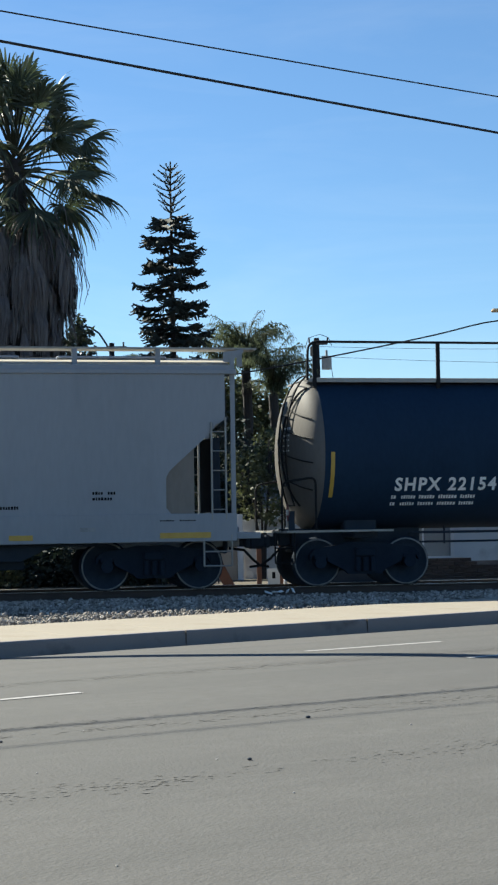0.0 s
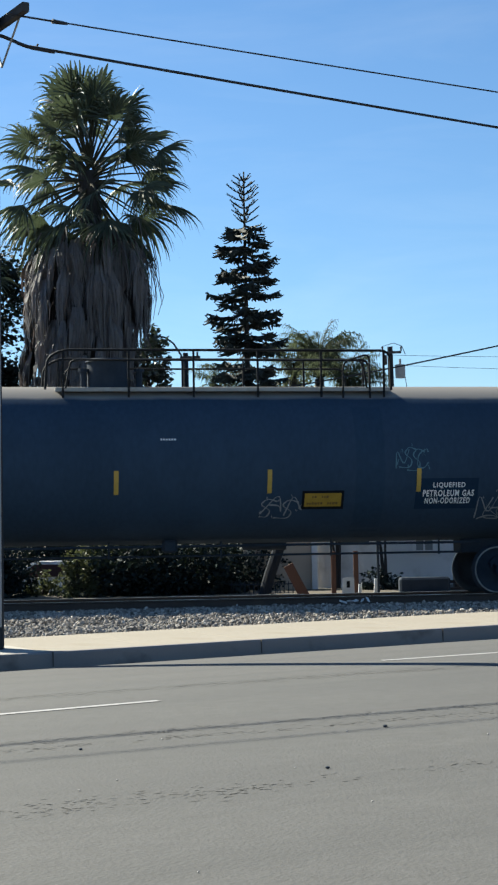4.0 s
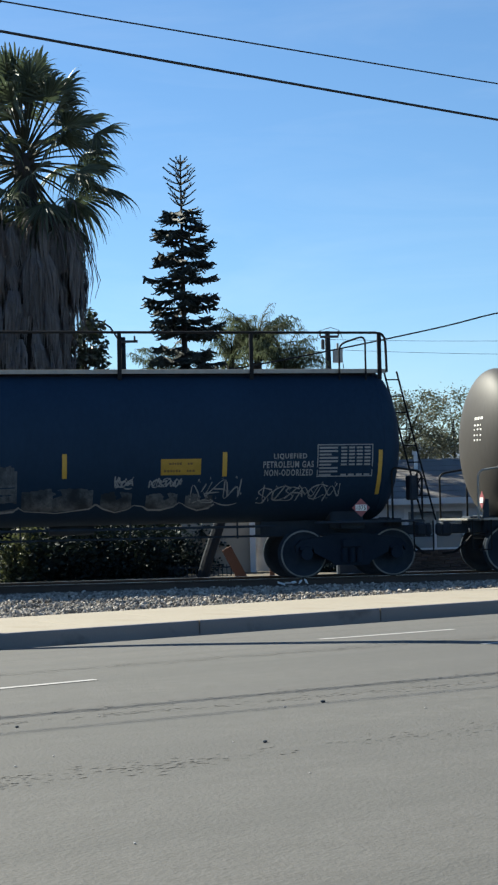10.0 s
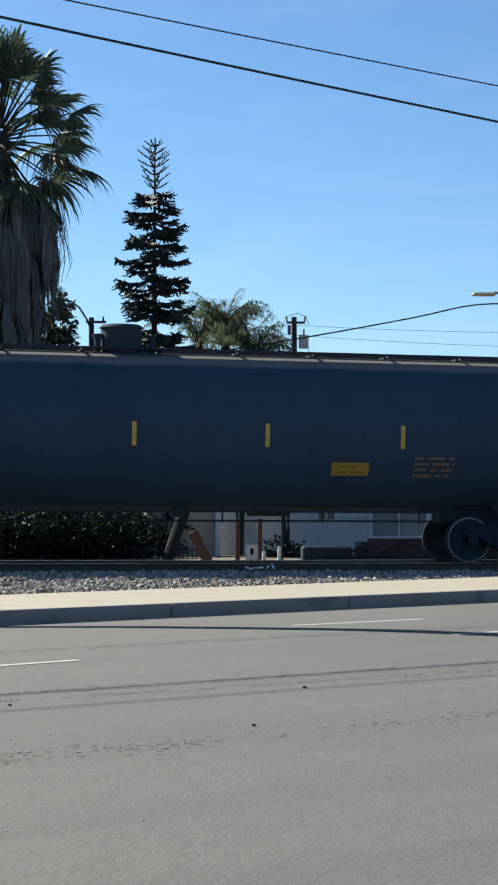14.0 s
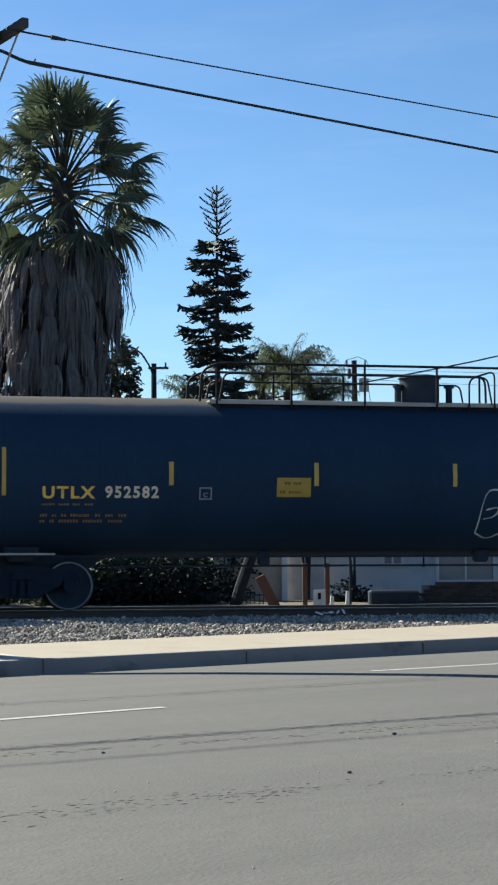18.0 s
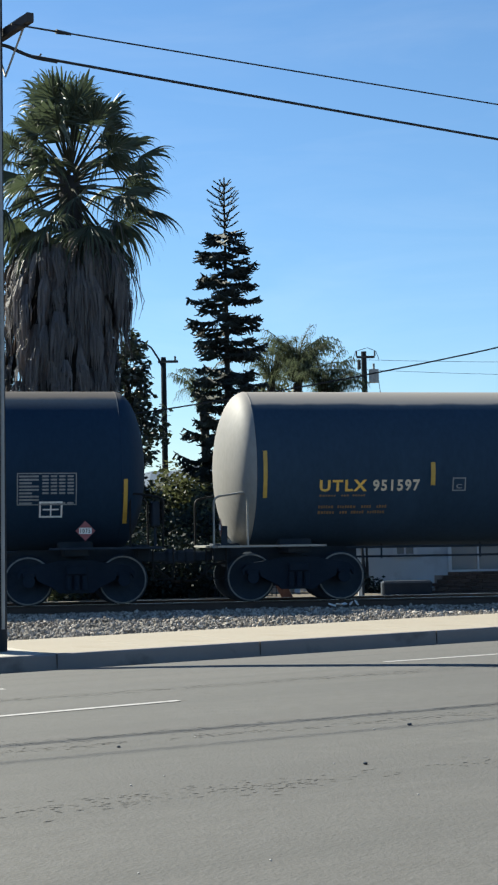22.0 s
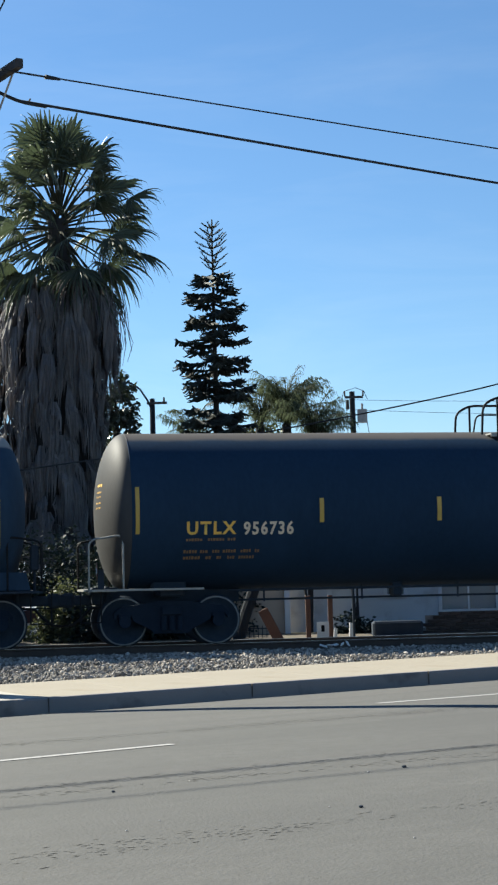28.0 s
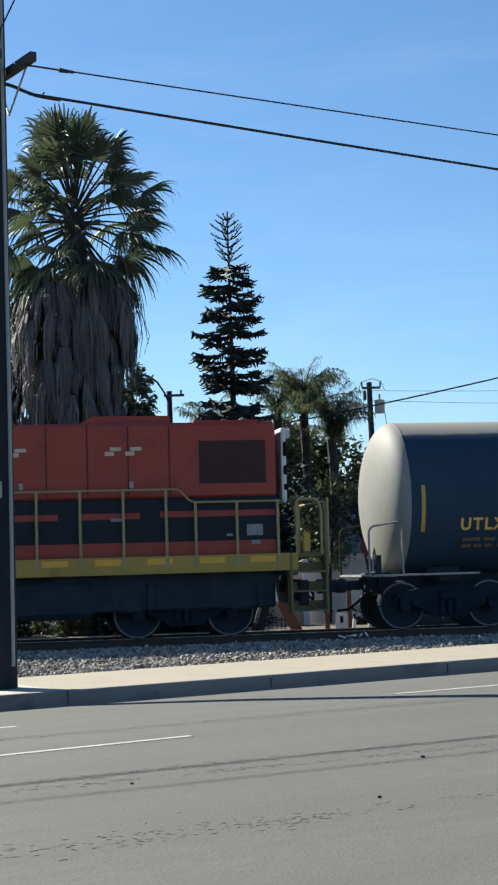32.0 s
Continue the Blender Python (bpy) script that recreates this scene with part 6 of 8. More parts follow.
def skirted_palm(x, y, crown_z, leaf_n, skirt_r, skirt_to, scale, seed, label, lean=0.0):
    rng = random.Random(seed)
    palm = tagged(base("fan_palm_tree", Matrix.Translation((x, y, 0))), label, "palm tree", group="trees beyond the track")
    bm = bmesh.new()
    for k in range(10):
        z0, z1 = -0.8 + (crown_z + 0.6) * k / 10, -0.8 + (crown_z + 0.6) * (k + 1) / 10
        rod(bm, (0.05 * math.sin(k), 0, z0), (0.05 * math.sin(k + 1), 0, z1), 0.5 - 0.012 * k, 12, 0.46 - 0.012 * k)
    part("trunk", bm, M_BARK, palm)
    green, stalks = Soup(), Soup()
    at = Vector((0, 0, crown_z))
    for i in range(leaf_n):
        f = (i + 0.5) / leaf_n
        el = radians(84 - 146 * f + rng.uniform(-8, 8))
        az = i * 2.39996 + rng.uniform(-0.3, 0.3)
        out = Vector((math.cos(az) * math.cos(el), math.sin(az) * math.cos(el), math.sin(el)))
        shrink = 1 - 0.2 * max(0.0, f - 0.55) / 0.45
        fan_leaf(green, stalks, at + out * 0.2 - Vector((0, 0, 0.9 * f)), out, scale * shrink * rng.uniform(1.25, 2.0), scale * rng.uniform(0.88, 1.18), rng, 0.34 + 0.42 * f)
    green.done("crown", M_FAN, palm)
    stalks.done("leaf_stem", M_STALK, palm)
    # the skirt: dead leaves that hang folded over one another in clumps, ragged at the lower ends
    dead = Soup()
    zt = crown_z - 2.0 * scale
    for i in range(620):
        f = rng.random() ** 1.1
        z = zt + 0.4 - (zt - skirt_to) * f
        az = rng.uniform(0, 2 * math.pi)
        d = Vector((math.cos(az), math.sin(az), 0))
        t = Vector((-d.y, d.x, 0))
        grow = min(1.0, 0.62 + f * 4.0) * (1.05 - 0.2 * min(1.0, f * 1.6))
        bulge = 1 + 0.1 * noise.noise(Vector((math.cos(az) * 2, math.sin(az) * 2, z * 0.6 + seed)))
        r = skirt_r * grow * bulge * (1.0 - 0.22 * rng.random() ** 2)
        ln, wide = rng.uniform(1.3, 2.3), rng.uniform(0.14, 0.3)
        c = d * r + Vector((lean * min(1, f * 2.2), 0, z))
        sway = t * rng.uniform(-0.16, 0.16)
        for k in range(15):
            v = (k + rng.random()) / 15 * 2 - 1
            l = ln * rng.uniform(0.55, 1.0) * (1 - 0.25 * abs(v))
            w = t * rng.uniform(0.018, 0.04)
            out = d * (0.1 * (1 - v * v) + rng.uniform(-0.04, 0.05))
            p = c + t * wide * v * 0.35 - d * 0.12
            m = c + t * wide * v * 0.9 + out + sway * 0.4 - Vector((0, 0, l * 0.45))
            e = c + t * wide * v * rng.uniform(0.5, 1.1) + out * 0.6 + sway - Vector((0, 0, l))
            dead.ribbon([(p - w * 0.7, p + w * 0.7), (m - w, m + w + d * rng.uniform(-0.03, 0.03)), (e - w * 0.2, e + w * 0.2)])
    # dead fans that bend down over the top of the skirt
    for i in range(40):
        az, el = i * 2.39996, radians(rng.uniform(-82, -50))
        out = Vector((math.cos(az) * math.cos(el), math.sin(az) * math.cos(el), math.sin(el)))
        fan_leaf(dead, dead, Vector((0, 0, crown_z - rng.uniform(0.9, 2.0) * scale)), out, scale * rng.uniform(1.2, 1.7), scale * rng.uniform(0.9, 1.2), rng, 1.2)
    for i in range(26):
        az = rng.uniform(-1.2, 0.8) if i < 15 else rng.uniform(0, 6.28)
        d = Vector((math.cos(az), math.sin(az), 0))
        p = d * skirt_r * 0.9 + Vector((0, 0, zt - rng.uniform(-0.9, 0.6)))
        dead.rope([p, p + d * 0.3 - Vector((0, 0, 0.5)), p + d * rng.uniform(0.3, 0.6) - Vector((0, 0, 1.3)), p + d * rng.uniform(0.25, 0.6) - Vector((0, 0, rng.uniform(1.7, 2.5)))], 0.025, 0.01, 4)
    dead.done("dead_leaf_skirt", M_DEADLEAF, palm, "hanging skirt of dead grey-brown leaves")
    bm = bmesh.new()
    rod(bm, (lean, 0, skirt_to), (lean * 0.6, 0, zt - 0.6), skirt_r * 0.6, 20, skirt_r * 0.66)
    part("skirt_core", bm, M_BARK, palm)
    return palm


skirted_palm(-6.05, 56, 14.0, 84, 2.12, 2.2, 1.27, 3, "tall fan palm with a thick skirt of dead brown leaves", -0.4)
skirted_palm(-12.0, 60, 11.2, 40, 1.7, 2.0, 0.9, 8, "fan palm with green crown behind the utility pole")


def star_pine(x, y, height, seed):
    """Dense drooping pads of needles below, an open upswept top above."""
    rng = random.Random(seed)
    tree = tagged(base("star_pine_tree", Matrix.Translation((x, y, 0))), "dark conifer with flat tiers of branches and a pointed top", "conifer", group="trees beyond the track")
    bm = bmesh.new()
    for k in range(14):
        z0, z1 = -0.8 + (height + 0.5) * k / 14, -0.8 + (height + 0.5) * (k + 1) / 14
        rod(bm, (0, 0, z0), (0, 0, z1), 0.18 * (1 - k / 14.5) + 0.015, 8, 0.18 * (1 - (k + 1) / 14.5) + 0.015)
    part("trunk", bm, M_BARK, tree)
    s = Soup()
    up = Vector((0, 0, 1))
    z = 1.8
    while z < height - 1.75:
        below = height - z
        reach = float(np.interp(below, (1.7, 2.4, 4.4, 6.0, 9.0), (0.5, 1.0, 1.26, 1.42, 1.7)))
        n, a0 = rng.randint(5, 7), rng.uniform(0, 6)
        for i in range(n):
            az = a0 + 2 * math.pi * i / n + rng.uniform(-0.3, 0.3)
            ln = reach * rng.uniform(0.62, 1.1)
            d = Vector((math.cos(az), math.sin(az), 0))
            t = Vector((-d.y, d.x, 0))
            o = up * (z + rng.uniform(-0.2, 0.2))
            sag, lift = rng.uniform(0.04, 0.2), rng.uniform(0.0, 0.14)
            along = lambda u: o + d * ln * u - up * (sag * ln * math.sin(math.pi * min(1, u * 0.8)) - lift * ln * u ** 4)
            s.rope([along(u) for u in (0, 0.35, 0.7, 1.0, 1.08)], 0.05, 0.018, 4)
            m = int(9 + 13 * ln)
            for j in range(m):
                u = 0.22 + 0.8 * (j + rng.random()) / m
                p = along(u)
                sg = 1 if j % 2 else -1
                w = (0.13 + 0.34 * math.sin(math.pi * min(1, u * 0.82 + 0.12))) * rng.uniform(0.6, 1.15)
                q = p + t * sg * w + d * w * rng.uniform(0.25, 0.7) - up * rng.uniform(-0.02, 0.2)
                s.rope([p, p.lerp(q, 0.5) + up * rng.uniform(-0.03, 0.05), q, q + (q - p) * 0.16 + up * 0.05], 0.046, 0.016, 3)
                if rng.random() < 0.55:
                    s.rope([p, p + t * sg * w * 0.35 - up * rng.uniform(0.08, 0.2)], 0.045, 0.02, 3)
        z += rng.uniform(0.34, 0.6)
    z = height - 1.78
    while z < height - 0.1:
        below = height - z
        ln0 = float(np.interp(below, (0.1, 0.35, 0.9, 1.8), (0.12, 0.36, 0.66, 0.46)))
        a0 = rng.uniform(0, 6)
        for i in range(5):
            az = a0 + 2 * math.pi * i / 5 + rng.uniform(-0.15, 0.15)
            d = Vector((math.cos(az), math.sin(az), 0))
            t = Vector((-d.y, d.x, 0))
            ln = ln0 * rng.uniform(0.8, 1.12)
            rise = ln * rng.uniform(0.45, 0.8)
            o = up * z
            s.rope([o, o + d * ln * 0.55 + up * rise * 0.4, o + d * ln + up * rise], 0.03, 0.014, 4)
            for k in range(4):
                p = o + d * ln * (0.3 + 0.17 * k) + up * rise * (0.2 + 0.2 * k)
                sg = 1 if k % 2 else -1
                s.rope([p, p + (d * 0.6 + t * sg * 0.5) * ln * 0.24 + up * ln * 0.14], 0.022, 0.012, 3)
        z += rng.uniform(0.2, 0.26)
    s.rope([up * (height - 0.6), up * height + Vector((0.01, 0, 0))], 0.04, 0.025, 5)
    s.done("crown", M_PINE, tree)
    return tree


star_pine(-0.84, 57, 13.9, 5)


def feather_palm(x, y, crown_z, n, ln, seed, label, material):
    rng = random.Random(seed)
    palm = tagged(base("feather_palm_tree", Matrix.Translation((x, y, 0))), label, "palm tree", group="trees beyond the track")
    bm = bmesh.new()
    for k in range(8):
        z0, z1 = -0.8 + (crown_z + 0.8) * k / 8, -0.8 + (crown_z + 0.8) * (k + 1) / 8
        rod(bm, (0.04 * math.sin(k * 1.3), 0, z0), (0.04 * math.sin(k * 1.3 + 1.3), 0, z1), 0.19, 10, 0.17)
    rod(bm, (0, 0, crown_z - 0.9), (0, 0, crown_z + 0.1), 0.22, 10, 0.1)
    part("trunk", bm, M_BARK, palm)
    s, ribs = Soup(), Soup()
    for i in range(n):
        az = i * 2.39996 + rng.uniform(-0.2, 0.2)
        d = Vector((math.cos(az), math.sin(az), 0))
        t = Vector((-d.y, d.x, 0))
        L = ln * rng.uniform(0.8, 1.15)
        low = i % 4 == 3
        el = radians(rng.uniform(25, 60) if low else rng.uniform(62, 92))
        over = radians(rng.uniform(85, 120) if low else rng.uniform(60, 135))
        pts = [Vector((0, 0, crown_z))]
        for k in range(10):
            a = el - over * ((k + 0.5) / 10) ** 2.2
            pts.append(pts[-1] + (d * math.cos(a) + Vector((0, 0, math.sin(a)))) * L / 10)
        ribs.rope(pts, 0.03, 0.01, 4)
        m = 42
        for j in range(m):
            u = 0.14 + 0.86 * j / m
            k = min(9, int(u * 10))
            p = pts[k].lerp(pts[k + 1], u * 10 - k)
            for sg in (-1, 1):
                w = 0.46 * (1 - 0.45 * u) * rng.uniform(0.75, 1.15)
                q = p + t * sg * w * rng.uniform(0.3, 0.8) + d * rng.uniform(0, 0.2) - Vector((0, 0, w * rng.uniform(0.15, 1.1)))
                mid = p.lerp(q, 0.5) + Vector((0, 0, 0.08)) + t * sg * 0.06
                h = d * 0.014
                s.ribbon([(p - h, p + h), (mid - h, mid + h), (q, q + h * 0.3)])
    s.done("crown", material, palm)
    ribs.done("leaf_stem", M_STALK, palm)
    return palm


feather_palm(1.8, 64, 7.3, 54, 2.5, 4, "queen palm with arching feather leaves", M_QUEEN)
feather_palm(2.75, 62, 6.2, 40, 2.4, 9, "queen palm with drooping dark feather leaves", M_QUEEN)
feather_palm(0.8, 66, 7.5, 20, 2.1, 12, "small queen palm beside the dark conifer", M_QUEEN)
feather_palm(-1.9, 66, 6.6, 18, 2.2, 14, "small feather palm behind the conifer", M_QUEEN)


def broad_tree(name, x, y, z0, blobs, leaves, size, material, label, category, seed, trunk=0.2, group="trees beyond the track"):
    """Trunk, limbs and a crown of separate leaves gathered in uneven clumps: rows of (dx, dy, dz, rx, ry, rz)."""
    rng = random.Random(seed)
    tree = tagged(base(name, Matrix.Translation((x, y, z0))), label, category, group=group)
    bm = bmesh.new()
    for bx, by, bz, rx, ry, rz in blobs:
        k = Vector((bx * 0.25, by * 0.25, bz * 0.45))
        rod(bm, (0, 0, 0), k, trunk, 8, trunk * 0.7)
        rod(bm, k, (bx, by, bz), trunk * 0.6, 6, 0.03)
        for _ in range(5):
            v = Vector((rng.gauss(0, 1), rng.gauss(0, 1), rng.gauss(0, 1))).normalized()
            rod(bm, (bx * 0.7, by * 0.7, bz * 0.8), (bx + v.x * rx * 0.8, by + v.y * ry * 0.8, bz + v.z * rz * 0.8), 0.04, 5, 0.012)
    part("trunk", bm, M_BARK, tree)
    s = Soup()
    vol = [b[3] * b[4] * b[5] for b in blobs]
    for (bx, by, bz, rx, ry, rz), w in zip(blobs, vol):
        count = int(leaves * w / sum(vol))
        clumps = [Vector((rng.gauss(0, 1), rng.gauss(0, 1), rng.gauss(0, 1))).normalized() * rng.uniform(0.45, 1.0) for _ in range(max(6, count // 40))]
        for _ in range(count):
            c = rng.choice(clumps)
            v = c + Vector((rng.gauss(0, 0.16), rng.gauss(0, 0.16), rng.gauss(0, 0.13)))
            p = Vector((bx + v.x * rx, by + v.y * ry, bz + v.z * rz))
            a = Vector((rng.uniform(-1, 1), rng.uniform(-1, 1), rng.uniform(-0.7, 0.4))).normalized()
            b = a.orthogonal().normalized()
            b = (b * math.cos(6.28 * rng.random()) + a.cross(b) * math.sin(6.28 * rng.random())).normalized()
            q = size * rng.uniform(0.6, 1.3)
            s.quad(p, p + a * q * 0.5 + b * q * 0.28, p + a * q, p + a * q * 0.5 - b * q * 0.28)
    s.done("crown", material, tree)
    return tree


broad_tree("broadleaf_tree", -4.4, 61, -0.8, [(-0.2, 0, 9.1, 0.75, 0.8, 0.9), (-0.3, 0, 8.1, 1.0, 1.0, 1.1), (0.2, 0.3, 6.4, 1.05, 1.0, 1.2), (-0.7, 0, 5.0, 1.2, 1.1, 1.1), (-0.4, 0, 3.6, 1.3, 1.2, 1.0)], 6000, 0.25, M_LEAFGLOSS, "dark evergreen tree with dense glossy leaves", "tree", 21, 0.16)
broad_tree("broadleaf_tree", -10.6, 63, -0.8, [(0, 0, 11.5, 1.6, 1.4, 1.8), (-0.8, 0, 9.0, 1.8, 1.6, 1.8), (0.6, 0, 7.2, 1.6, 1.5, 1.6)], 10000, 0.24, M_LEAFDARK, "tall dark broadleaf tree behind the pole", "tree", 22, 0.2)
broad_tree("broadleaf_tree", 7.4, 76, -0.8, [(-1.3, 0, 6.3, 1.1, 1.0, 1.2), (0.4, 0, 6.8, 1.3, 1.1, 1.2), (1.9, 0, 6.6, 1.2, 1.1, 1.3), (0.2, 0, 4.8, 2.2, 1.3, 1.2), (2.4, 0, 4.9, 1.4, 1.3, 1.2)], 13000, 0.125, M_LEAFGREY, "sparse grey-green tree behind the house", "tree", 23, 0.14)
broad_tree("broadleaf_tree", 11.5, 80, -0.8, [(0, 0, 6.6, 2.0, 1.5, 1.5), (-1.2, 0, 5.0, 1.6, 1.4, 1.3), (1.6, 0, 5.2, 1.6, 1.4, 1.3)], 9000, 0.13, M_LEAFGREY, "grey-green tree behind the house", "tree", 24, 0.14)
broad_tree("broadleaf_tree", 4.4, 72, -0.8, [(0, 0, 5.2, 1.2, 1.2, 1.3), (-0.9, 0, 3.8, 1.2, 1.2, 1.1), (0.9, 0, 3.9, 1.1, 1.2, 1.2)], 3600, 0.18, M_LEAFOLIVE, "olive-green tree beside the house", "tree", 25, 0.12)
# tree left of the camera's view, added only to cast shade on the hedge
broad_tree("broadleaf_tree", -14.2, 47.4, -0.8, [(0, 0, 8.0, 2.3, 2.0, 2.2), (-1.4, 0.6, 10.4, 2.2, 2.0, 2.0), (1.2, -0.5, 6.0, 2.0, 1.8, 1.6), (-2.4, -0.6, 6.8, 2.0, 1.9, 2.0)], 22000, 0.3, M_LEAFDARK, "unseen dark broadleaf tree added to shade the hedge", "tree", 28, 0.25)
broad_tree("shrub", -1.5, 52, -0.7, [(0, 0, 3.1, 0.9, 0.8, 0.9), (0.9, 0, 2.4, 0.9, 0.8, 0.9), (-0.8, 0, 2.3, 0.9, 0.8, 0.9)], 3200, 0.13, M_LEAFOLIVE, "yellow-green shrub beyond the track", "shrub", 26, 0.06)
broad_tree("shrub", 1.3, 54, -0.7, [(0, 0, 2.5, 0.8, 0.8, 1.0), (0.5, 0, 3.5, 0.6, 0.7, 0.8)], 2000, 0.13, M_LEAFDARK, "dark green shrub beyond the track", "shrub", 27, 0.06)
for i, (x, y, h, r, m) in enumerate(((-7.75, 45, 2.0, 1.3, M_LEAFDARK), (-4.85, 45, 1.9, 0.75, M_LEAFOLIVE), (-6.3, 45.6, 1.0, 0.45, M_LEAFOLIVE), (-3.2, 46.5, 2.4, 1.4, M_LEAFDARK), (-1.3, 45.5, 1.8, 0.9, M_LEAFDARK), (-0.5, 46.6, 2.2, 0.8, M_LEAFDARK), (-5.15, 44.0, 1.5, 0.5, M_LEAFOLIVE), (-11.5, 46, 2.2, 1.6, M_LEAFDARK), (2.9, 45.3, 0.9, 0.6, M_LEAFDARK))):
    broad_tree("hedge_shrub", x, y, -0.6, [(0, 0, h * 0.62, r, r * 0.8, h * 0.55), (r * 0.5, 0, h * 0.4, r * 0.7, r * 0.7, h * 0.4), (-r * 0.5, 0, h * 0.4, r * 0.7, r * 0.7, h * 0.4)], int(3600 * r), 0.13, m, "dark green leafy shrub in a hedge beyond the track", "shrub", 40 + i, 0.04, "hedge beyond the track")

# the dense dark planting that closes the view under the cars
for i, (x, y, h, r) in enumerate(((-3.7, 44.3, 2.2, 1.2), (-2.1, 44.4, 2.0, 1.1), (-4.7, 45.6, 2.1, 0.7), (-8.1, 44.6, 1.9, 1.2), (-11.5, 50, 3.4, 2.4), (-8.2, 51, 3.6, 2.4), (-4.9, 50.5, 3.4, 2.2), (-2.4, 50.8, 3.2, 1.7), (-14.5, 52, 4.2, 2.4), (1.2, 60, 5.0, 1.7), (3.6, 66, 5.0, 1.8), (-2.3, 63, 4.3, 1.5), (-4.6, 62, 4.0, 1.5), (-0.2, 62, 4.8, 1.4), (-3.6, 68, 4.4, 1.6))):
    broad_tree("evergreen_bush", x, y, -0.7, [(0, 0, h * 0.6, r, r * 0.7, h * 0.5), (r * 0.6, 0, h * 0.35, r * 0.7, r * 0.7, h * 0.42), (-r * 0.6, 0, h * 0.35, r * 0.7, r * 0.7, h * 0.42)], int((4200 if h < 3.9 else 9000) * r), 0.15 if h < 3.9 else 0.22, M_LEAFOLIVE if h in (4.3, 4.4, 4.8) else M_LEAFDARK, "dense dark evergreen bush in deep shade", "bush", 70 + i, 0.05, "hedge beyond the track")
broad_tree("broadleaf_tree", 1.75, 46.4, -0.7, [(0, 0, 2.9, 0.75, 0.7, 0.8), (-0.35, 0, 3.7, 0.6, 0.6, 0.7), (0.3, 0, 4.2, 0.5, 0.5, 0.6)], 2600, 0.13, M_LEAFOLIVE, "small olive tree in front of the house", "tree", 91, 0.07)
broad_tree("broadleaf_tree", 3.1, 46.6, -0.7, [(0, 0, 3.2, 0.7, 0.6, 0.6), (-0.5, 0, 3.9, 0.6, 0.6, 0.6)], 1500, 0.12, M_LEAFOLIVE, "thin olive tree in front of the house", "tree", 92, 0.06)
broad_tree("broadleaf_tree", 2.6, 71, -0.8, [(-0.6, 0, 7.0, 1.3, 1.2, 1.5), (0.9, 0, 6.3, 1.4, 1.2, 1.5), (0, 0, 4.6, 2.0, 1.4, 1.6), (0, 0, 3.0, 2.0, 1.4, 1.6)], 12000, 0.24, M_LEAFOLIVE, "olive-green tree behind the queen palms", "tree", 93, 0.14)
broad_tree("broadleaf_tree", 0.6, 69, -0.8, [(0.2, 0, 7.2, 1.2, 1.2, 1.5), (0, 0, 5.6, 1.3, 1.2, 1.5), (-0.4, 0, 3.6, 1.5, 1.3, 1.6)], 10000, 0.24, M_LEAFOLIVE, "olive-green tree behind the queen palms", "tree", 94, 0.14)


# ---- street lamp, far utility pole and cables beyond the track ----
lamp_post = tagged(base("street_lamp", Matrix.Translation((-3.7, 70, -0.8))), "dark wooden pole with a curved lamp arm beyond the track", "street lamp")
bm = bmesh.new()
rod(bm, (0, 0, 0), (0, 0, 9.85), 0.15, 12, 0.11)
part("shaft", bm, M_POLE, lamp_post)
bm = bmesh.new()
tube(bm, [(0, -0.1, 9.3), (-0.18, -0.15, 9.75), (-0.5, -0.2, 10.25), (-0.85, -0.25, 10.5), (-1.15, -0.3, 10.55)], 0.04, 8)
part("curved_arm", bm, M_UNDER, lamp_post)
bm = bmesh.new()
box(bm, (-1.3, -0.3, 10.52), (0.42, 0.2, 0.12), bevel=0.04)
part("lamp_head", bm, M_CONDUIT, lamp_post)
bm = bmesh.new()
box(bm, (0.2, -0.12, 9.65), (0.85, 0.1, 0.1))
rod(bm, (0.5, -0.12, 9.7), (0.5, -0.12, 9.88), 0.04, 8)
part("crossarm", bm, M_ARM, lamp_post)

far_pole = tagged(base("utility_pole", Matrix.Translation((6.85, 100, -0.8))), "distant wooden utility pole with a grey transformer", "utility pole")
bm = bmesh.new()
rod(bm, (0.12, 0, 0), (0, 0, 13.1), 0.22, 12, 0.16)
part("shaft", bm, M_POLE, far_pole)
bm = bmesh.new()
rod(bm, (0.58, -0.1, 11.2), (0.58, -0.1, 12.0), 0.3, 16)
rod(bm, (0.58, -0.1, 12.0), (0.58, -0.1, 12.35), 0.07, 8)
part("transformer", bm, M_CONDUIT, far_pole)
bm = bmesh.new()
box(bm, (0.1, -0.15, 12.75), (1.1, 0.12, 0.14))
box(bm, (-0.3, -0.15, 12.3), (0.2, 0.3, 0.6), bevel=0.05)
for x in (-0.45, 0.1, 0.65):
    rod(bm, (x, -0.15, 12.8), (x, -0.15, 13.1), 0.05, 8)
part("crossarm", bm, M_ARM, far_pole)
bm = bmesh.new()
tube(bm, [(-0.7, -0.2, 12.5), (-0.5, -0.25, 13.1), (0.2, -0.25, 13.3), (0.7, -0.25, 13.1), (0.9, -0.2, 12.6)], 0.02, 5)
part("jumper_wire", bm, M_WIRE, far_pole)
part("jumper_wire", tube(bmesh.new(), [(0.85, -0.1, 11.4), (0.95, -0.1, 10.6), (0.7, -0.1, 9.4)], 0.02, 5), M_WIRE, far_pole)
for z, dz in ((12.6, 0.4), (12.0, -0.4)):
    cable("power_line", (6.9, 100, z - 0.8), (46, 110, z + dz), 0.5, 0.012, "thin grey power line running off from the distant pole")
cable("power_line", (-3.6, 70, 4.6), (7.0, 99.8, 6.3), 0.3, 0.015, "thin black line between the far poles")
cable("power_line", (6.9, 100, 5.6), (36, 104, 4.2), 0.3, 0.015, "thin black line between the far poles")
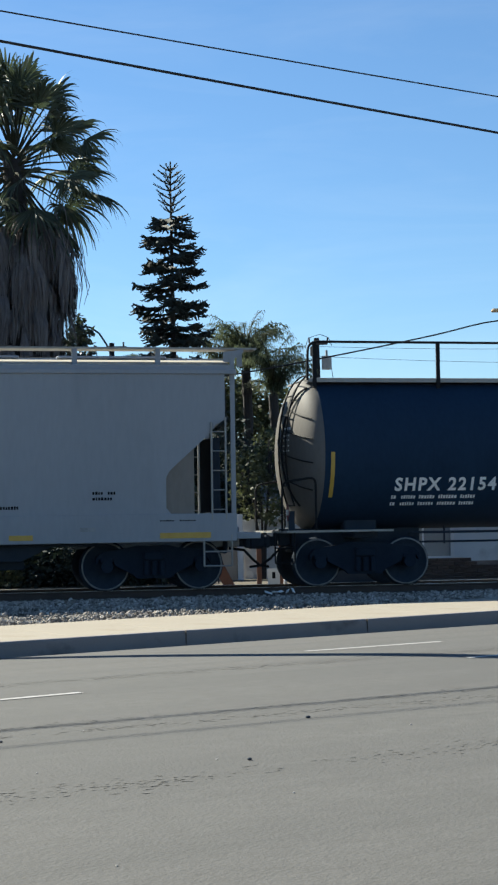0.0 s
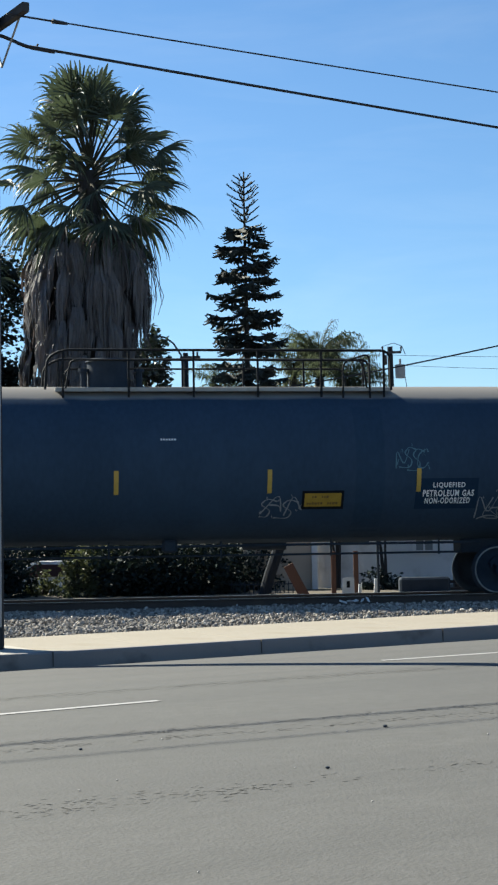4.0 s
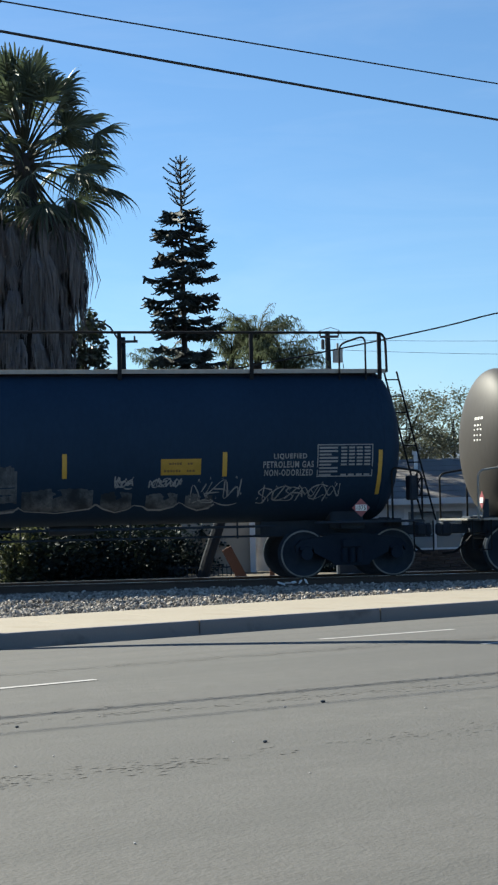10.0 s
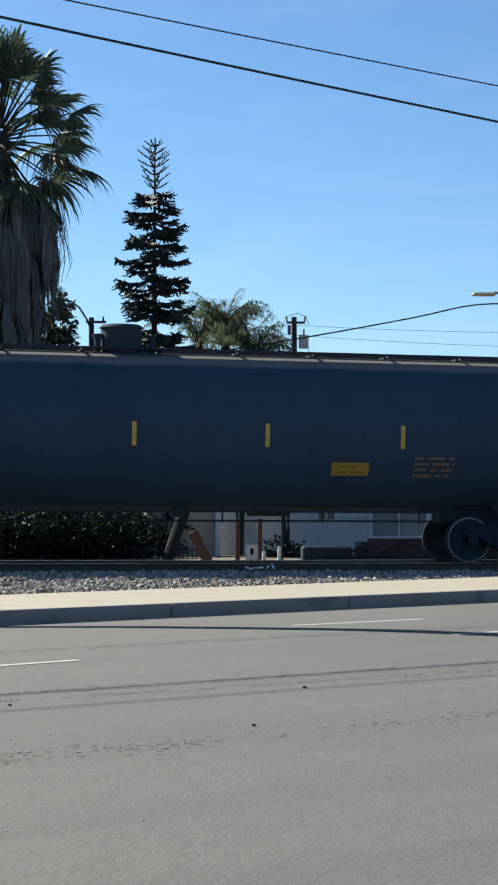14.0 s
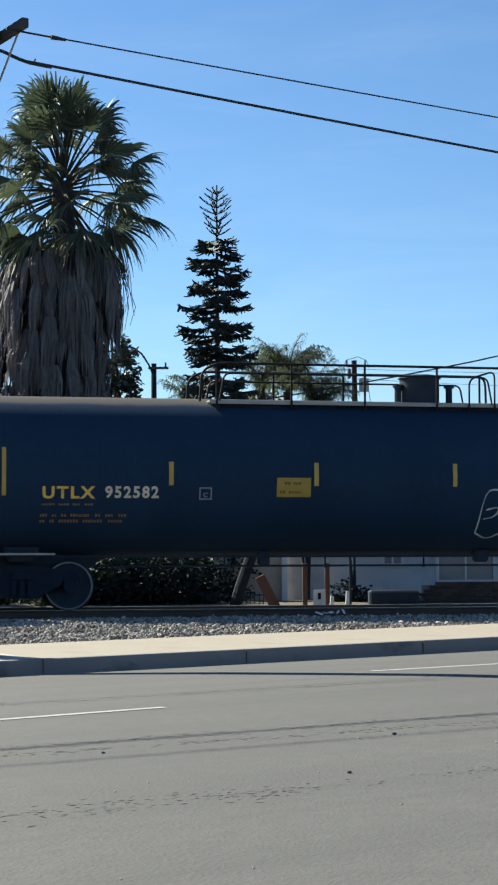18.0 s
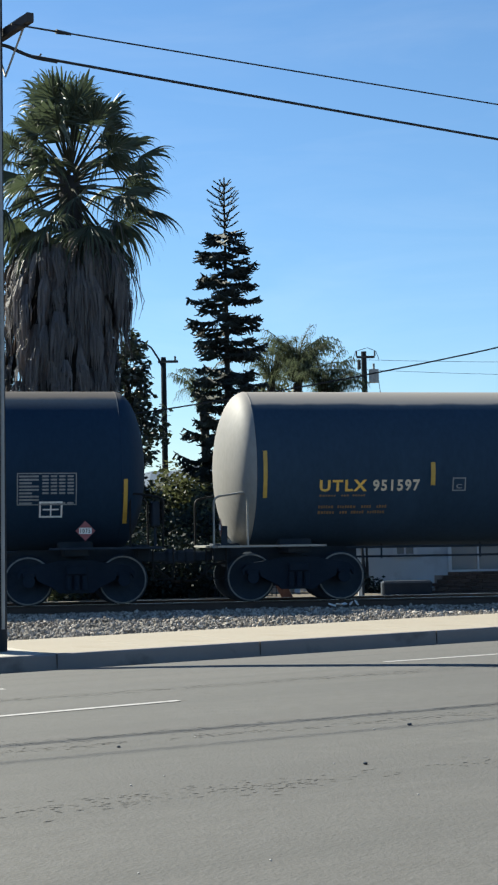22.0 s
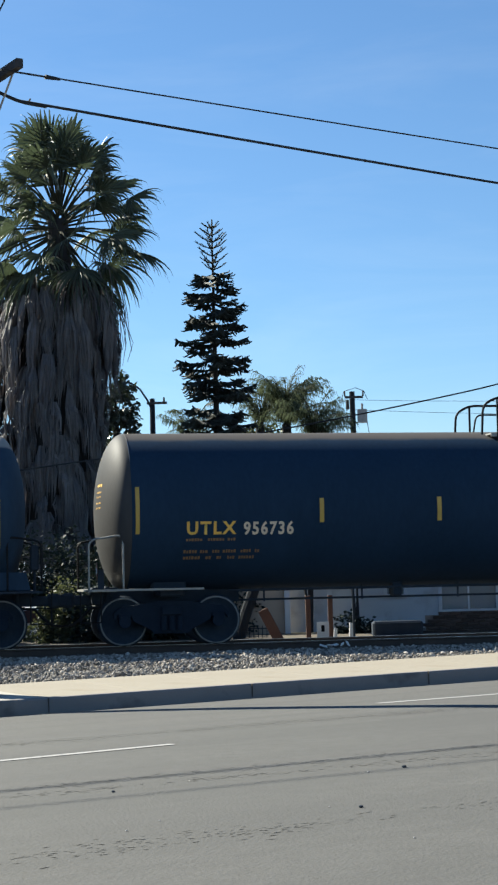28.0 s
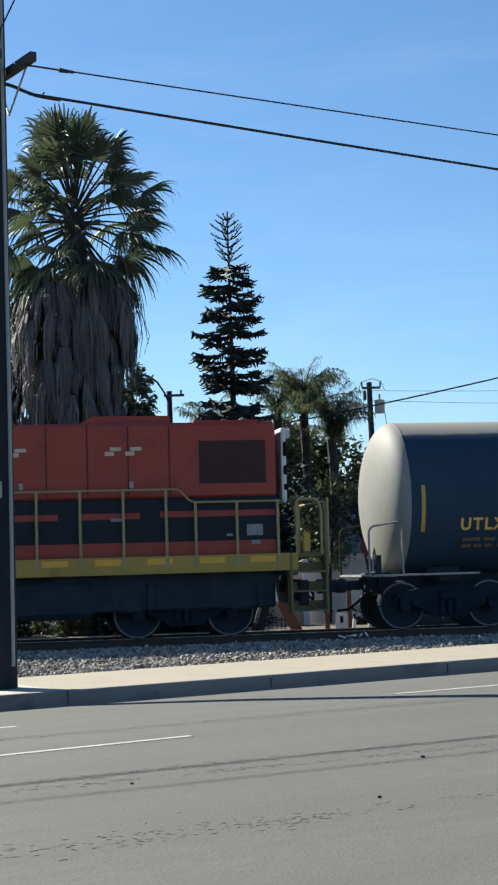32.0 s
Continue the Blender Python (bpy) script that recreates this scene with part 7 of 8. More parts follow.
# the slack black cable above the track
bm = bmesh.new()
pts = [(-14, 45, 3.95), (-9, 45, 4.25), (-2.86, 45, 4.95), (0, 45, 5.35), (2, 45, 5.66), (4.4, 45, 6.08), (6.69, 45, 6.52), (8.0, 45, 6.85), (12.5, 45, 6.95)]
tube(bm, bend(pts, 1.2, 3), 0.022, 6)
tagged(part("slack_cable", bm, M_WIRE), "slack black cable rising beyond the track", "cable", group="overhead cables")
right_lamp = tagged(base("street_lamp", Matrix.Translation((12.6, 45, -0.7))), "street lamp with a long arm beyond the track", "street lamp")
bm = bmesh.new()
rod(bm, (0, 0, 0), (0, 0, 8.4), 0.14, 12, 0.1)
part("shaft", bm, M_CONDUIT, right_lamp)
bm = bmesh.new()
tube(bm, [(0, 0, 7.9), (-2, 0, 7.95), (-4.0, 0, 7.86)], 0.04, 8)
part("arm", bm, M_CONDUIT, right_lamp)
bm = bmesh.new()
box(bm, (-4.25, 0, 7.82), (0.62, 0.25, 0.09), bevel=0.03)
part("lamp_head", bm, paint("tan_lamp_head", (0.5, 0.36, 0.2), (0.58, 0.42, 0.25), 5, 0.5), right_lamp)

# ---- the house beyond the track ----
M_STUCCO = paint("white_stucco", (0.53, 0.545, 0.56), (0.61, 0.625, 0.635), 1.0, 0.9, bump=0.3, fine=50, spots=(0.46, 0.465, 0.47))
M_SHINGLE = paint("taupe_shingles", (0.115, 0.106, 0.1), (0.15, 0.14, 0.132), 2.5, 0.9, bump=0.5, fine=18, stretch=(1, 1, 4))
M_TRIM = paint("white_trim", (0.595, 0.595, 0.595), (0.663, 0.663, 0.654), 3, 0.6)
M_BRICK = paint("brown_brick", (0.045, 0.036, 0.033), (0.07, 0.055, 0.05), 9, 0.9, bump=0.3, vary=0.3)
M_BEIGE = paint("tan_wall", (0.4, 0.33, 0.25), (0.47, 0.39, 0.3), 1.2, 0.9, bump=0.3, fine=40)
M_WOODBR = paint("red_brown_board", (0.099, 0.045, 0.027), (0.135, 0.063, 0.0405), 3, 0.8, bump=0.3, stretch=(1, 1, 0.3))
M_GLASS = bpy.data.materials.new("window_glass")
M_GLASS.use_nodes = True
g = M_GLASS.node_tree.nodes["Principled BSDF"]
g.inputs["Base Color"].default_value, g.inputs["Roughness"].default_value, g.inputs["Transmission Weight"].default_value = (0.75, 0.8, 0.82, 1), 0.05, 0.7
HX0, HX1, HY, HZ = 2.3, 16.0, 48.0, -0.75
house = tagged(base("house", Matrix.Translation((0, 0, 0))), "single-storey white stucco house with a taupe shingle roof", "house")
WINS = ((5.62, 7.2, 0.42, 1.5), (9.6, 11.2, 0.42, 1.5), (12.8, 13.8, 0.42, 1.5), (4.05, 4.55, 0.9, 1.55))
cuts = sorted(WINS)


def wall_piece(x0, x1, z0, z1):
    part("front_wall", box(bmesh.new(), ((x0 + x1) / 2, HY + 0.1, (z0 + z1) / 2), (x1 - x0, 0.2, z1 - z0)), M_STUCCO, house)


x = HX0
for a, b, z0, z1 in cuts:
    wall_piece(x, a, HZ, 1.95), wall_piece(a, b, HZ, z0), wall_piece(a, b, z1, 1.95)
    x = b
wall_piece(x, HX1, HZ, 1.95)
bm = bmesh.new()
for x in (HX0 + 0.1, HX1 - 0.1):
    extrude(bm, [(HY + 0.2, HZ), (HY + 7, HZ), (HY + 7, 1.95), (HY + 3.6, 2.9), (HY + 0.2, 1.95)], x - 0.1, x + 0.1)
for v in bm.verts:
    v.co = (v.co.y, v.co.x, v.co.z)
bmesh.ops.recalc_face_normals(bm, faces=bm.faces)
box(bm, ((HX0 + HX1) / 2, HY + 7, (HZ + 1.95) / 2), (HX1 - HX0, 0.2, 1.95 - HZ))
part("end_wall", bm, M_STUCCO, house)
roof = base("roof", parent=house)
course = bpy.data.meshes.new("shingle_course")
bm = bmesh.new()
box(bm, (0, 0, 0), (HX1 - HX0 + 1.0, 0.29, 0.02))
bm.to_mesh(course)
bm.free()
pitch = math.atan2(1.25, 3.95)
for side in (0, 1):
    for k in range(16):
        u = (k + 0.5) / 16
        yy = HY - 0.35 + 3.95 * u if side == 0 else HY + 7.55 - 3.95 * u
        ob = link("shingle_course", course, M_SHINGLE, roof)
        ob.location, ob.rotation_euler.x = ((HX0 + HX1) / 2, yy, 1.83 + 1.25 * u + 0.004 * (k % 2)), (pitch - 0.02) * (1 if side == 0 else -1)
bm = bmesh.new()
box(bm, ((HX0 + HX1) / 2, HY - 0.5, 1.78), (HX1 - HX0 + 1.0, 0.04, 0.17))
part("fascia", bm, M_TRIM, roof)
bm = bmesh.new()
rod(bm, (6.2, HY + 2.6, 2.6), (6.2, HY + 2.6, 3.25), 0.06, 10)
rod(bm, (6.2, HY + 2.6, 3.2), (6.2, HY + 2.6, 3.3), 0.1, 10)
part("vent_pipe", bm, M_TRIM, roof)
for a, b, z0, z1 in WINS:
    win = base("window", parent=house)
    bm = bmesh.new()
    for c, s in ((((a + b) / 2, HY - 0.02, z0 - 0.03), (b - a + 0.2, 0.12, 0.1)), (((a + b) / 2, HY - 0.02, z1 + 0.03), (b - a + 0.2, 0.1, 0.1)), ((a - 0.04, HY - 0.02, (z0 + z1) / 2), (0.1, 0.1, z1 - z0)), ((b + 0.04, HY - 0.02, (z0 + z1) / 2), (0.1, 0.1, z1 - z0)), (((a + b) / 2, HY + 0.05, (z0 + z1) / 2), (0.05, 0.05, z1 - z0))):
        box(bm, c, s)
    part("window_frame", bm, M_TRIM, win)
    bm = bmesh.new()
    box(bm, ((a + b) / 2, HY + 0.1, (z0 + z1) / 2), (b - a, 0.02, z1 - z0))
    pane = part("pane", bm, M_GLASS, win)
    pane.visible_shadow = False
bm = bmesh.new()
box(bm, ((HX0 + HX1) / 2, HY + 4, HZ), (HX1 - HX0, 6, 0.1))
part("house_floor", bm, M_BEIGE, house)

# low brick planter wall in front of the window
planter = tagged(base("brick_planter", Matrix.Translation((0, 44.0, 0))), "low brown brick planter wall below the window", "planter")
brick = bpy.data.meshes.new("brick")
bm = bmesh.new()
box(bm, (0, 0, 0), (0.29, 0.14, 0.085), bevel=0.006)
bm.to_mesh(brick)
bm.free()
for row in range(12):
    for k in range(18):
        x0 = 4.75 + k * 0.3 + 0.15 * (row % 2)
        if row > 9 and not 5.0 < x0 < 7.2:
            continue
        ob = link("brick", brick, M_BRICK, planter)
        ob.location = (x0, 0, -0.62 + row * 0.097)
bm = bmesh.new()
box(bm, (7.4, 0.06, -0.12), (5.4, 0.1, 1.05))
part("mortar", bm, M_KERB, planter)

# garden wall, white post, fence, boards and small things behind the track
garden_wall = tagged(base("garden_wall", Matrix.Translation((0, 46.5, 0))), "tan garden wall with a white end post", "wall")
bm = bmesh.new()
box(bm, (0.1, 0, 0.35), (1.9, 0.2, 2.2), bevel=0.02)
part("wall_face", bm, M_BEIGE, garden_wall)
bm = bmesh.new()
box(bm, (1.13, -0.2, 0.5), (0.16, 0.2, 2.5), bevel=0.01)
part("end_post", bm, M_TRIM, garden_wall)
bm = bmesh.new()
box(bm, (1.8, 0.4, 0.45), (1.2, 0.12, 2.3))
part("panel", bm, M_STUCCO, garden_wall)
fence = tagged(base("picket_fence", Matrix.Translation((0, 44.0, -0.6))), "low dark metal picket fence", "fence")
bm = bmesh.new()
for z in (0.2, 0.78):
    box(bm, (-0.3, 0, z), (1.7, 0.03, 0.03))
part("fence_rail", bm, M_UNDER, fence)
for k in range(15):
    bm = bmesh.new()
    rod(bm, (-1.1 + k * 0.115, 0, 0), (-1.1 + k * 0.115, 0, 0.85), 0.012, 6)
    part("picket", bm, M_UNDER, fence)
stump = tagged(base("tree_trunk", Matrix.Translation((-0.28, 43.6, -0.7))), "leaning dark tree trunk beside the fence", "tree trunk", group="trees beyond the track")
bm = bmesh.new()
tube(bm, [(-0.05, 0, 0), (0.0, 0, 0.5), (0.18, 0, 1.1), (0.45, 0, 1.85), (0.75, 0, 2.7)], 0.15, 10)
part("trunk", bm, M_POLE, stump)
leaning = tagged(base("leaning_board", Matrix.Translation((0.65, 42.2, -0.35))), "red-brown board leaning beyond the track", "board")
bm = bmesh.new()
box(bm, (0, 0, 0.55), (0.26, 0.06, 1.15), Matrix.Rotation(radians(-27), 3, "Y"), 0.01)
part("plank", bm, M_WOODBR, leaning)
posts = tagged(base("wooden_stake", Matrix.Translation((1.75, 41.2, -0.4))), "brown stakes with a small white notice", "post")
for x in (-0.25, 0.3):
    bm = bmesh.new()
    box(bm, (x, 0, 0.7), (0.12, 0.1, 1.5), bevel=0.01)
    part("stake", bm, M_WOODBR, posts)
bm = bmesh.new()
box(bm, (0.1, -0.09, 0.6), (0.3, 0.02, 0.4), bevel=0.004)
notice = part("notice_board", bm, M_TRIM, posts)
bm = bmesh.new()
box(bm, (0.1, -0.102, 0.64), (0.08, 0.004, 0.16))
part("mark", bm, M_BLACKLET, notice)
for x, h in ((2.42, 0.42), (2.05, 0.3)):
    boll = tagged(base("white_bollard", Matrix.Translation((x, 39.4, 0))), "short white plastic marker post by the track", "bollard", group="white marker posts")
    bm = bmesh.new()
    rod(bm, (0, 0, -0.05), (0.02, 0, h), 0.05, 10, 0.04)
    part("shaft", bm, M_TRIM, boll)
scrap = tagged(base("paper_scrap", on_track(1.2, -0.13, -2.6)), "crumpled white paper scrap lying on the ballast", "litter")
bm = bmesh.new()
for k in range(5):
    box(bm, (-0.24 + 0.12 * k, 0.02 * (-1) ** k, 0.035 + 0.008 * k), (0.15, 0.06, 0.01), Euler((0.5 * (-1) ** k, 0.3 - 0.2 * k, 0.4 * k)).to_matrix())
part("sheet", bm, M_TRIM, scrap)
crate = tagged(base("dark_bin", Matrix.Translation((3.9, 43.5, -0.6))), "dark bin beside the house", "bin")
bm = bmesh.new()
box(bm, (0, 0, 0.45), (1.3, 0.6, 0.9), bevel=0.05)
part("bin_body", bm, M_UNDER, crate)
white_car = tagged(base("white_car", Matrix.Translation((-6.0, 48.6, -0.6))), "white car parked behind the hedge", "car")
bm = bmesh.new()
extrude(bm, [(-2.1, 0.35), (2.1, 0.35), (2.15, 0.75), (1.5, 0.95), (0.9, 1.4), (-0.9, 1.42), (-1.6, 1.0), (-2.12, 0.85)], -0.85, 0.85)
bmesh.ops.bevel(bm, geom=list(bm.edges), offset=0.08, segments=2, affect="EDGES")
part("car_body", bm, M_TRIM, white_car, smooth=40)
bm = bmesh.new()
extrude(bm, [(-1.35, 0.98), (0.98, 0.98), (0.78, 1.32), (-0.85, 1.34)], -0.88, 0.88)
part("car_window", bm, M_GRILLE, white_car)
for x in (-1.35, 1.35):
    for y in (-0.8, 0.8):
        bm = bmesh.new()
        rod(bm, (x, y - 0.1, 0.32), (x, y + 0.1, 0.32), 0.32, 18)
        part("wheel", bm, M_UNDER, white_car)

# signal disc beyond the coupling, and the far hills
disc = tagged(base("round_target_sign", Matrix.Translation((2.45, 38.6, 0.05))), "dark red round target on a post beside the track", "sign")
bm = bmesh.new()
rod(bm, (0, 0, 0), (0, 0, 2.2), 0.03, 8)
part("post", bm, M_UNDER, disc)
bm = bmesh.new()
rod(bm, (0, -0.05, 1.95), (0, -0.03, 1.95), 0.24, 24)
part("target", bm, paint("dull_red_target", (0.07, 0.018, 0.02), (0.1, 0.028, 0.027), 4, 0.7), disc)
bm = bmesh.new()
N = 120
low = [bm.verts.new((-700 + 1400 * k / N, 900, -20)) for k in range(N + 1)]
high = [bm.verts.new((-700 + 1400 * k / N, 980, 30 + 22 * noise.noise(Vector((k * 0.09, 0.3, 0))) + 5 * noise.noise(Vector((k * 0.4, 1, 0))))) for k in range(N + 1)]
for k in range(N):
    bm.faces.new((low[k], low[k + 1], high[k + 1], high[k]))
tagged(part("backdrop_hills", bm, paint("hazy_hill", (0.16, 0.2, 0.25), (0.22, 0.26, 0.31), 0.02, 0.95)), "hazy blue-grey hills on the horizon", "hills", kind="structure")

# pavement slabs, each its own piece, with narrow joints
SLAB = 1.55
slab_mesh = bpy.data.meshes.new("slab")
bm = bmesh.new()
box(bm, (0, 0, -0.05), (SLAB - 0.012, 2.62, 0.1), bevel=0.006)
bm.to_mesh(slab_mesh)
bm.free()
for i in range(-60, 60):
    ob = link("slab", slab_mesh, M_CONCRETE, pavement)
    if i == -3:
        ob.material_slots[0].link = "OBJECT"
        ob.material_slots[0].material = paint("newer_concrete", (0.34, 0.32, 0.28), (0.4, 0.375, 0.33), 1.0, 0.88, bump=0.2, fine=80)
        ob["label"] = "whiter, newer concrete slab"
    c = KERB0 + KDIR * (i + 0.5) * SLAB + KOUT * (0.165 + 1.31)
    ob.matrix_basis = Matrix.Translation((c.x, c.y, 0.156)) @ Euler((radians(0.6), 0, radians(31.8))).to_matrix().to_4x4()

# open joints across the kerb
joint_mesh = bpy.data.meshes.new("joint")
bm = bmesh.new()
box(bm, (0, 0.008, 0.06), (0.007, 0.03, 0.186))
bm.to_mesh(joint_mesh)
bm.free()
for i in range(-9, 10):
    if i % 2:
        continue
    ob = link("joint", joint_mesh, M_TIE, kerb)
    c = KERB0 + KDIR * (i * SLAB - 0.02)
    ob.matrix_basis = Matrix.Translation(c) @ Euler((0, 0, radians(31.8))).to_matrix().to_4x4()

# painted dashes of two lane lines
for line, (p, q), starts in (("inner", ((-0.762, 14.343), (-2.264, 13.304)), range(-8, 9)), ("outer", ((1.39, 19.06), (3.04, 20.03)), range(-8, 9))):
    p, q = Vector((*p, 0)), Vector((*q, 0))
    if p.x > q.x:
        p, q = q, p
    d, long = (q - p).normalized(), (q - p).length
    n = Vector((-d.y, d.x, 0))
    lane_line = tagged(base("lane_line", Matrix.Translation((p.x, p.y, 0))), "worn white dashed lane line on grey asphalt", "lane line", kind="structure")
    bm = bmesh.new()
    vs = [bm.verts.new(v) for v in (-n * 0.047, d * long - n * 0.047, d * long + n * 0.047, n * 0.047)]
    for v in vs:
        v.co.z = 0.005
    bm.faces.new(vs)
    mesh = bpy.data.meshes.new("dash")
    bm.to_mesh(mesh)
    bm.free()
    for i in starts:
        ob = link("dash", mesh, M_LINE, lane_line)
        ob.location = d * i * long * 3.432
        at = p + ob.location + d * long * 0.5
        ob.location.z = road_z(at.x, at.y)

# rubber streaks along the lanes and the cracked seam between two pours of asphalt: thin flecks, densest in the middle
for name, label, mat, a0, a1, d0, d1, wide, count in (("rubber_streak", "faint rubber streak on the asphalt", M_TYRE, -16, 3, 8.75, 9.65, 0.09, 2300), ("rubber_streak", "faint rubber streak on the asphalt", M_TYRE, -16, 3, 8.95, 10.35, 0.06, 2200),
                                                      ("rubber_streak", "broad faint rubber streak on the asphalt", M_TYRE, -14, 6, 5.5, 6.6, 0.11, 5000),
                                                      ("cracked_seam", "worn dark seam between two pours of asphalt", M_SEAM, -16, 1, 11.5, 12.0, 0.12, 2000)):
    rr = random.Random(int(d0 * 100))
    soup_v, soup_f = [], []
    for k in range(count):
        u = rr.random()
        if noise.noise(Vector((u * 24, d0, 7))) + 0.3 * noise.noise(Vector((u * 90, d0, 4))) < rr.uniform(-0.8, 0.5):
            continue
        a = a0 + (a1 - a0) * u
        d = d0 + (d1 - d0) * u ** 1.5 + 0.04 * noise.noise(Vector((u * 19, d0, 0))) + rr.gauss(0, wide)
        ln, w, turn = rr.uniform(0.008, 0.04), rr.uniform(0.005, 0.012), rr.uniform(-0.4, 0.4)
        p = KERB0 + KDIR * a - KOUT * d
        e1, e2 = KDIR + KOUT * turn, KOUT - KDIR * turn
        for m, q in ((-1, 0), (0, -1), (1, 0), (0, 1)):
            v = p + e1 * ln * m + e2 * w * q
            soup_v.append((v.x, v.y, road_z(p.x, p.y) + 0.003 + 0.000001 * (k % 900)))
        b = len(soup_v)
        soup_f.append((b - 4, b - 3, b - 2, b - 1))
    mesh = bpy.data.meshes.new(name)
    mesh.from_pydata(soup_v, [], soup_f)
    tagged(link(name, mesh, mat), label, "road mark", kind="structure")

# small stones lying on the road
for name, x, y, r in (("pebble", 1.02, 12.11, 0.022), ("pebble", -1.03, 11.18, 0.016), ("pebble", 0.56, 10.10, 0.018), ("pebble", 1.68, 11.56, 0.014), ("pebble", -0.65, 9.78, 0.012), ("pebble", 0.37, 10.15, 0.011), ("pebble", -0.53, 11.64, 0.014), ("pebble", -0.82, 9.42, 0.015), ("pebble", 0.76, 8.89, 0.013), ("pebble", -1.67, 9.35, 0.01), ("pebble", 0.74, 11.87, 0.013), ("pebble", -0.05, 7.19, 0.011), ("pebble", -0.61, 6.97, 0.01)):
    bm = bmesh.new()
    bmesh.ops.create_icosphere(bm, subdivisions=2, radius=0.8 * r if r > 0.015 else 0.5 * r)
    for v in bm.verts:
        v.co *= 1 + 0.35 * noise.noise(v.co * 30 + Vector((x, y, 0)))
        v.co.z *= 0.6
    ob = tagged(part(name, bm, M_UNDER if r > 0.015 else M_LINE), "small dark stone lying on the road" if r > 0.015 else "small pale stone lying on the road", "stone", group="stones on the road")
    ob.location = (x, y, road_z(x, y) + r * 0.4)

# ---- ballast, ties and rails ----
bm = bmesh.new()
prof = [(-8.6, -0.30), (-6.4, -0.21), (-5.2, -0.185), (-4.2, -0.19), (-3.4, -0.205), (-2.5, -0.225), (-1.6, -0.243), (-1.0, -0.265), (0, -0.27), (1.5, -0.27), (3.0, -0.32), (4.5, -0.5)]
N = 150
vs = [[None] * len(prof) for _ in range(N + 1)]
for i in range(N + 1):
    s = -75 + i
    for j, (o, z) in enumerate(prof):
        p = on_track(s, z, o).translation
        vs[i][j] = bm.verts.new((p.x, p.y, p.z + 0.03 * noise.noise(p * 0.8)))
for a, b in zip(vs, vs[1:]):
    for j in range(len(prof) - 1):
        bm.faces.new((a[j], b[j], b[j + 1], a[j + 1]))
bed = part("ballast", bm, M_BALLAST)
tagged(bed, "grey crushed stone ballast bed under the track", "ballast", kind="structure")

rng = random.Random(11)
protos = []
for k in range(8):
    b = bmesh.new()
    bmesh.ops.create_icosphere(b, subdivisions=1, radius=1)
    for v in b.verts:
        v.co *= 1 + 0.75 * noise.noise(v.co * 1.5 + Vector((k * 7, 0, 0)))
    b.verts.ensure_lookup_table()
    protos.append(([v.co.copy() for v in b.verts], [[v.index for v in f.verts] for f in b.faces]))
    b.free()
verts, faces = [], []
for _ in range(52000):
    s, o = rng.uniform(-9, 10), rng.uniform(-8.3, -0.95)
    p = on_track(s, 0, o).translation
    zi = float(np.interp(o, [a for a, _ in prof], [z for _, z in prof])) + RAIL_Z
    d = (Vector((p.x, p.y, 0)) - KERB0).dot(KOUT)
    if d < 2.82:
        continue
    r = 0.012 + 0.031 * rng.random() ** 1.7 * (1.45 if rng.random() < 0.12 else 1)
    co, fs = protos[rng.randrange(8)]
    e = Euler((rng.uniform(0, 6.3), rng.uniform(0, 6.3), rng.uniform(0, 6.3))).to_matrix()
    k = len(verts)
    z = zi - s * math.tan(radians(GRADE)) + rng.uniform(-0.015, 0.03) + 0.03 * noise.noise(p * 1.1) + 0.025 * noise.noise(p * 3.1)
    sc = Vector((rng.uniform(0.7, 1.25), rng.uniform(0.7, 1.2), rng.uniform(0.6, 0.9)))
    verts.extend([Vector((p.x, p.y, z)) + r * (e @ Vector((c.x * sc.x, c.y * sc.y, c.z * sc.z))) for c in co])
    faces.extend([[k + i for i in f] for f in fs])
mesh = bpy.data.meshes.new("ballast_stones")
mesh.from_pydata(verts, [], faces)
tagged(link("ballast_stones", mesh, M_STONE), "loose grey and tan crushed ballast stones beside the track", "gravel", kind="stuff")

track = tagged(base("railway_track", on_track(0, -RAIL_DROP)), "straight railway track of dark steel rails on dark ties", "railway track", kind="structure")
for side in (-0.755, 0.755):
    bm = bmesh.new()
    prof_r = [(-0.075, -0.17), (0.075, -0.17), (0.075, -0.155), (0.012, -0.14), (0.012, -0.04), (0.036, -0.03), (0.036, 0.0), (-0.036, 0.0), (-0.036, -0.03), (-0.012, -0.04), (-0.012, -0.14), (-0.075, -0.155)]
    a = [bm.verts.new((-230, side + y, z)) for y, z in prof_r]
    b = [bm.verts.new((230, side + y, z)) for y, z in prof_r]
    for i in range(12):
        j = (i + 1) % 12
        bm.faces.new((a[i], a[j], b[j], b[i]))
    bmesh.ops.recalc_face_normals(bm, faces=bm.faces)
    rail = part("rail", bm, M_RAIL, track)
    bm = bmesh.new()
    box(bm, (0, side, 0.001), (460, 0.06, 0.004))
    part("running_surface", bm, M_SHINE, rail)
tie_mesh = bpy.data.meshes.new("tie")
